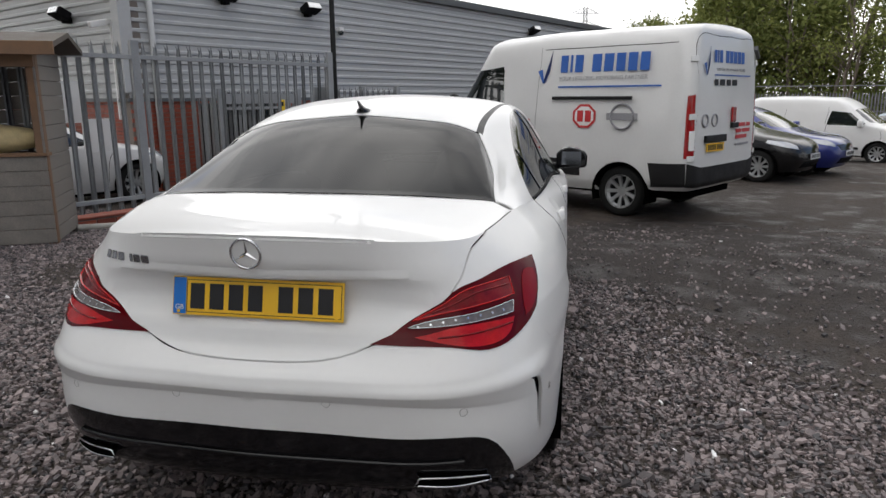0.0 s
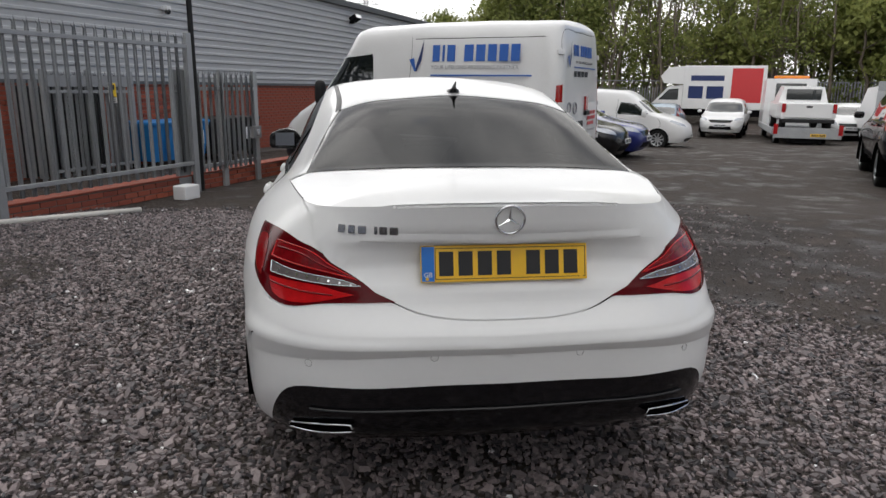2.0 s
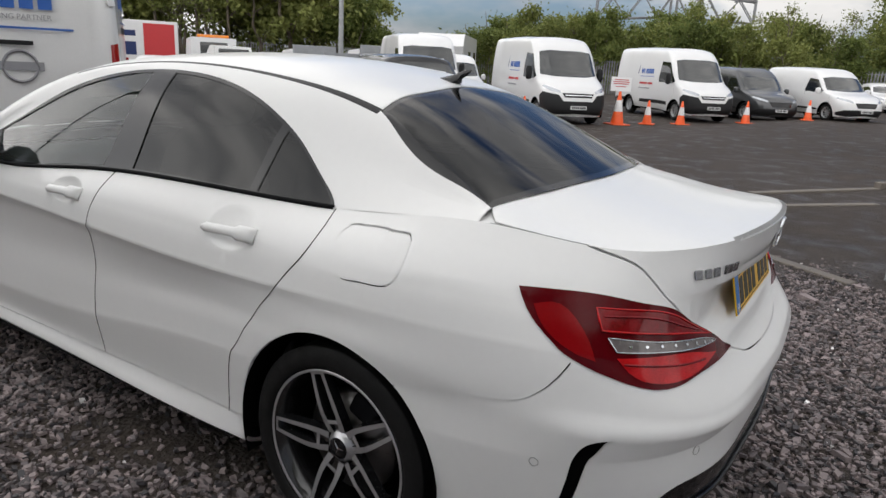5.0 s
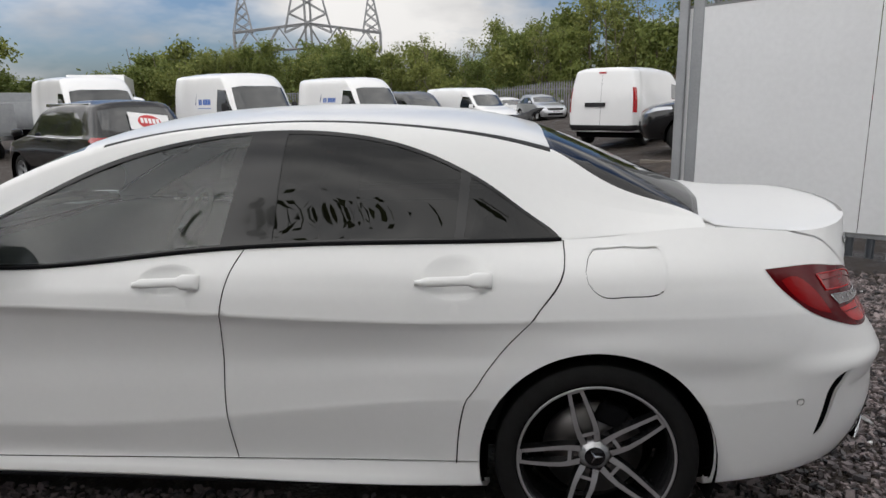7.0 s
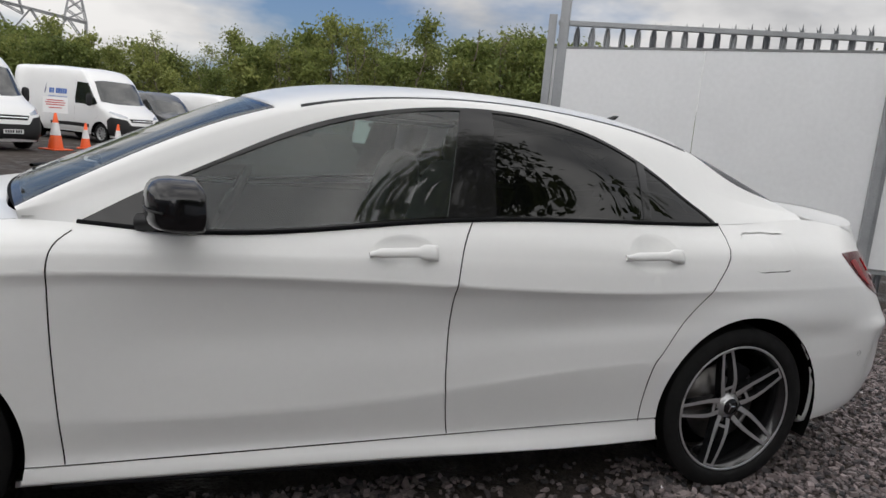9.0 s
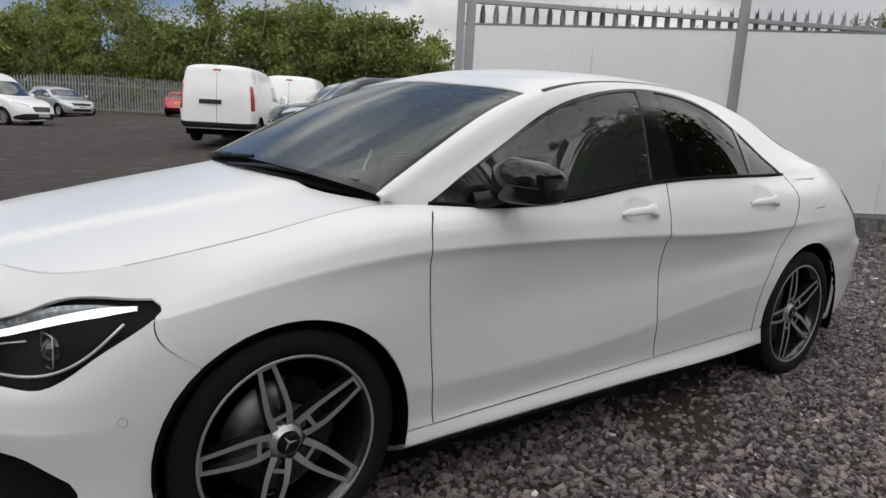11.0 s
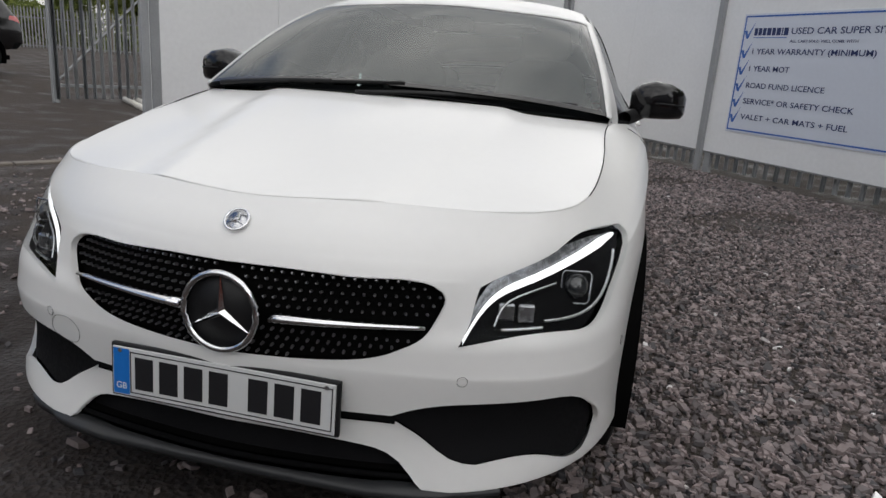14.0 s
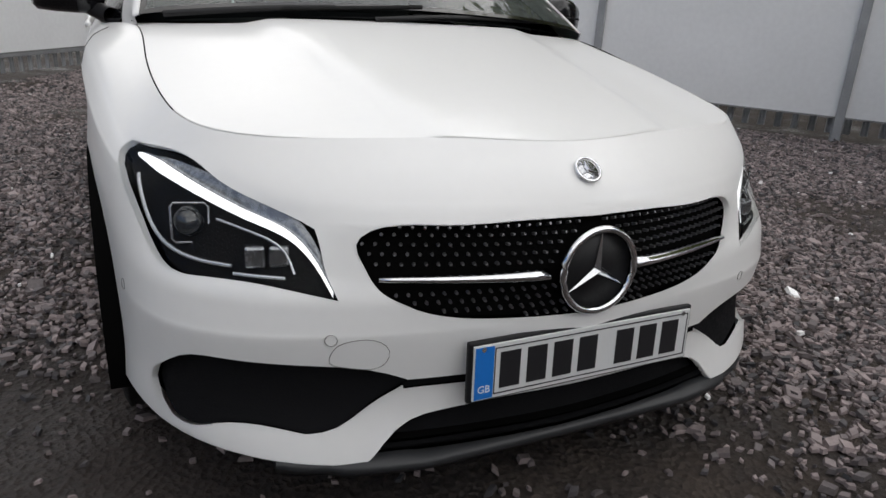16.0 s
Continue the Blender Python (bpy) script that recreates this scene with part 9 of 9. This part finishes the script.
TOP = ((-75, 6.5), (-52, 6.0), (-45, 2.0), (-36, 2.5), (-34, 6.0), (-28, 8.1), (-20, 7.0), (-12, 7.2), (-6, 5.8), (0, 5.2), (6, 4.7), (15, 4.6), (23, 5.0), (28, 3.6), (31, 1.8), (38, 1.8), (40, 4.0), (45, 7.5), (55, 9.0), (70, 9.0), (77, 6.5), (83, 5.0))
rng = np.random.default_rng(21)
first = {}
for b in np.arange(-73, 84, 1.6):
    for row in range(2):
        d = 48.5 + row * 6 + rng.uniform(-2.2, 2.2)
        bb = b + rng.uniform(-.7, .7)
        a = radians(bb)
        rise = float(np.interp(bb, [q[0] for q in TOP], [q[1] for q in TOP]))
        H = (1.6 + d * math.tan(radians(rise))) * (rng.uniform(.80, 1.16) if bb < 40 else rng.uniform(1.0, 1.4))
        p = np.array((.24, .2, .2, .2, .16))
        if -25 < bb < -8:
            p = np.array((.22, .05, .55, .13, .05))
        elif -34 < bb < -26 or 10 < bb < 30:
            p = np.array((.1, .4, .02, .2, .28))
        elif bb > 50:
            p = np.array((.26, .04, .64, .06, 0))
        k = int(rng.choice(5, p=p / p.sum()))
        s = H / (8.3, 7.8, 8.8, 7.4, 8.2)[k]
        m = pose(d * math.cos(a), d * math.sin(a), gz(d * math.cos(a), d * math.sin(a)) - .05, 0, 0, rng.uniform(0, 360)) @ Matrix.Diagonal((max(s, .65), max(s, .65), s, 1))
        if k not in first:
            first[k] = 1
            KINDS[k].matrix_basis = m
        else:
            copy_thing(KINDS[k], m)
# tall trees beyond the white wall
for k in range(13):
    a, d = radians(158 + k * 7 + rng.uniform(-2, 2)), 15.5 + rng.uniform(-1, 2.5)
    s = rng.uniform(1.3, 1.65)
    copy_thing(KINDS[(1, 4, 0)[k % 3]], pose(d * math.cos(a), d * math.sin(a), -.1, 0, 0, rng.uniform(0, 360)) @ Matrix.Diagonal((s, s, s, 1)))
copy_thing(KINDS[2], pose(-9.4, -5.6, -.1, 0, 0, 40) @ Matrix.Diagonal((1.35, 1.35, 1.35, 1)))
copy_thing(KINDS[0], pose(-8.3, -5.0, -.1, 0, 0, 130) @ Matrix.Diagonal((1.5, 1.5, 1.5, 1)))
# shrubs along the foot of the wood
a = np.radians(rng.uniform(-74, 86, 2400))
d = rng.uniform(46.5, 60, 2400)
c = np.stack([d * np.cos(a), d * np.sin(a), rng.uniform(.1, 2.4, 2400)], 1)
V, F = leaf_cloud(rng, c, np.full(2400, .55), 22, .17)
hedge = obj("undergrowth", V, F, DEEP, smooth=False)
tagged(hedge, "dark shrubs and brambles along the foot of the wood", "shrubs", kind="stuff")


def pylon(x, y, h, turn):
    """A lattice tower with three pairs of arms."""
    e = thing("lattice_pylon", pose(x, y, 0, 0, 0, turn), "grey steel lattice electricity pylon beyond the trees", "pylon")
    bm = bmesh.new()

    def half(z):
        return h * (.09 - .072 * min(1, z / (h * .62))) if z < h * .62 else h * .018
    lv = [h * q for q in (0, .14, .27, .38, .47, .55, .62, .69, .76, .83, .90, .96)]
    r = h * .0016
    for z0, z1 in zip(lv, lv[1:]):
        w0, w1 = half(z0), half(z1)
        for sx, sy in ((1, 1), (-1, 1), (-1, -1), (1, -1)):
            tx, ty = (-sx, sy) if sx == sy else (sx, -sy)
            rod(bm, (sx * w0, sy * w0, z0), (sx * w1, sy * w1, z1), r * 1.3, n=4)
            rod(bm, (sx * w0, sy * w0, z0), (tx * w1, ty * w1, z1), r, n=4)
            rod(bm, (tx * w0, ty * w0, z0), (sx * w1, sy * w1, z1), r, n=4)
            rod(bm, (sx * w1, sy * w1, z1), (tx * w1, ty * w1, z1), r, n=4)
    part("tower", bm, GALV_DARK, e)
    for z, L in ((.62, .17), (.76, .21), (.90, .15)):
        for s in (-1, 1):
            bm = bmesh.new()
            tip = (s * h * L, 0, h * z)
            w = half(h * z)
            for sy in (-1, 1):
                rod(bm, (s * w, sy * w, h * z), tip, r, n=4)
                rod(bm, (s * w, sy * w, h * (z + .06)), tip, r, n=4)
                for q in (.25, .5, .75):
                    p0 = Vector((s * w, sy * w, h * z)).lerp(Vector(tip), q)
                    p1 = Vector((s * w, sy * w, h * (z + .06))).lerp(Vector(tip), q - .22)
                    rod(bm, p0, p1, r * .8, n=4)
            part("cross_arm", bm, GALV_DARK, e)
    return e


pylon(6.2, 235, 31, 20)


def wide_pylon(x, y, turn):
    """A broad lattice tower: a long box truss on a body, with three peaks over it."""
    e = thing("lattice_pylon", pose(x, y, 0, 0, 0, turn), "broad grey lattice pylon with three peaks beyond the trees", "pylon")
    r = .13

    def chord(bm, a, b, k=1.0):
        rod(bm, a, b, r * k, n=4)
    bm = bmesh.new()
    n, L = 10, 13.0
    xs = [-L + 2 * L * i / n for i in range(n + 1)]

    def upper(q):
        return 13.4 + 1.6 * (1 - abs(q) / L)

    def lower(q):
        return 10.0 + .7 * (1 - abs(q) / L)
    for dy in (-1.2, 1.2):
        for i in range(n):
            chord(bm, (xs[i], dy, upper(xs[i])), (xs[i + 1], dy, upper(xs[i + 1])))
            chord(bm, (xs[i], dy, lower(xs[i])), (xs[i + 1], dy, lower(xs[i + 1])))
            p, q = (upper, lower) if i % 2 else (lower, upper)
            chord(bm, (xs[i], dy, p(xs[i])), (xs[i + 1], dy, q(xs[i + 1])), .8)
        for i in (0, n):
            chord(bm, (xs[i], dy, upper(xs[i])), (xs[i], dy, lower(xs[i])))
    for q in xs:
        chord(bm, (q, -1.2, upper(q)), (q, 1.2, upper(q)), .7)
        chord(bm, (q, -1.2, lower(q)), (q, 1.2, lower(q)), .7)
    part("truss", bm, GALV_DARK, e)
    for c, w, h in ((-L + 1.6, 1.6, 22), (0, 4.2, 30), (L - 1.6, 1.6, 22)):
        bm = bmesh.new()
        z0 = 13.4
        for k in range(5):
            f0, f1 = k / 5, (k + 1) / 5
            for sx, sy in ((-1, -1), (1, -1), (1, 1), (-1, 1)):
                a = (c + sx * w * (1 - f0), sy * 1.2 * (1 - f0), z0 + (h - z0) * f0)
                b = (c + sx * w * (1 - f1), sy * 1.2 * (1 - f1), z0 + (h - z0) * f1)
                d = (c - sx * w * (1 - f1), sy * 1.2 * (1 - f1), z0 + (h - z0) * f1)
                chord(bm, a, b)
                chord(bm, a, d, .7)
        if c == 0:
            for sx in (-.5, .5):
                chord(bm, (sx, 0, 10), (sx, 0, 29), 1.6)
        part("peak", bm, GALV_DARK, e)
    bm = bmesh.new()
    for sx in (-1, 1):
        for sy in (-1, 1):
            chord(bm, (sx * 5, sy * 4, 0), (sx * 2, sy * 1.2, 10.2), 1.5)
            chord(bm, (sx * 5, sy * 4, 0), (-sx * 2, sy * 1.2, 10.2))
    part("body", bm, GALV_DARK, e)


wide_pylon(122.7, 33.4, 105)

# ---- notice board on the white wall ----
SIGN_FACE = plain("pale_blue_white_sign_face", (0.60, 0.64, 0.72), 0.4, vary=0.03, scale=2)
WALL_OUT = Vector((.808, .59, 0)).normalized()
board_m = facing(Vector((*(COR + BD * 3.85), 0)) + WALL_OUT * .004, WALL_OUT)
board = thing("sign_board", board_m, "white sales sign with blue border and blue lettering", "sign")
boxed("panel", (0, 2.74, .55, 1.90, 0, .006), SIGN_FACE, board, bevel=.002)
for d in ((.02, 2.72, .575, .592), (.02, 2.72, 1.862, 1.879), (.02, .037, .592, 1.862), (2.703, 2.72, .592, 1.862)):
    boxed("border", (*d, .006, .008), SIGN_BLUE, board)


def sign_line(text, x0, x1, z, size, name="lettering"):
    """A line of blue lettering that runs from x0 to x1."""
    ob = words(name, text, size, NAVY, Matrix.Identity(4), board, depth=.001, bold=size * .008)
    xs = [v.co.x for v in ob.data.vertices]
    k = (x1 - x0) / (max(xs) - min(xs))
    ob.data.transform(Matrix.Translation((x0 - min(xs) * k, z, .008)) @ Matrix.Diagonal((k, 1, 1, 1)))


x = .18
for w in (.06, .06, .06, .07, .06, .07, .03, .07):
    boxed("name_bar", (x, x + w - .014, 1.66, 1.74, .006, .008), NAVY, board)
    x += w
boxed("underline", (.18, .64, 1.632, 1.640, .006, .008), SIGN_BLUE, board)
sign_line("USED CAR SUPER SITE", .69, 1.86, 1.70, .095)
sign_line("ALL CARS SOLD WILL COME WITH", .69, 1.50, 1.595, .04)
for text, x1, z in (("1 YEAR WARRANTY (MINIMUM)", 1.72, 1.48), ("1 YEAR MOT", .76, 1.29), ("ROAD FUND LICENCE", 1.24, 1.10), ("SERVICE* OR SAFETY CHECK", 1.62, .92), ("VALET + CAR MATS + FUEL", 1.60, .74)):
    sign_line(text, .20, x1, z, .086)
for z in (1.70, 1.48, 1.29, 1.10, .92, .74):
    bm = bmesh.new()
    bm.faces.new([bm.verts.new((.10 + .135 * x, z + .115 * y, .0075)) for x, y in ((-.5, .1), (-.2, .15), (-.1, -.3), (.6, 1.0), (.35, .3), (0, -.65), (-.2, -.65))])
    part("tick", bm, SIGN_BLUE, board)
sign_line("*IF REQUIRED", 2.30, 2.69, .65, .07)
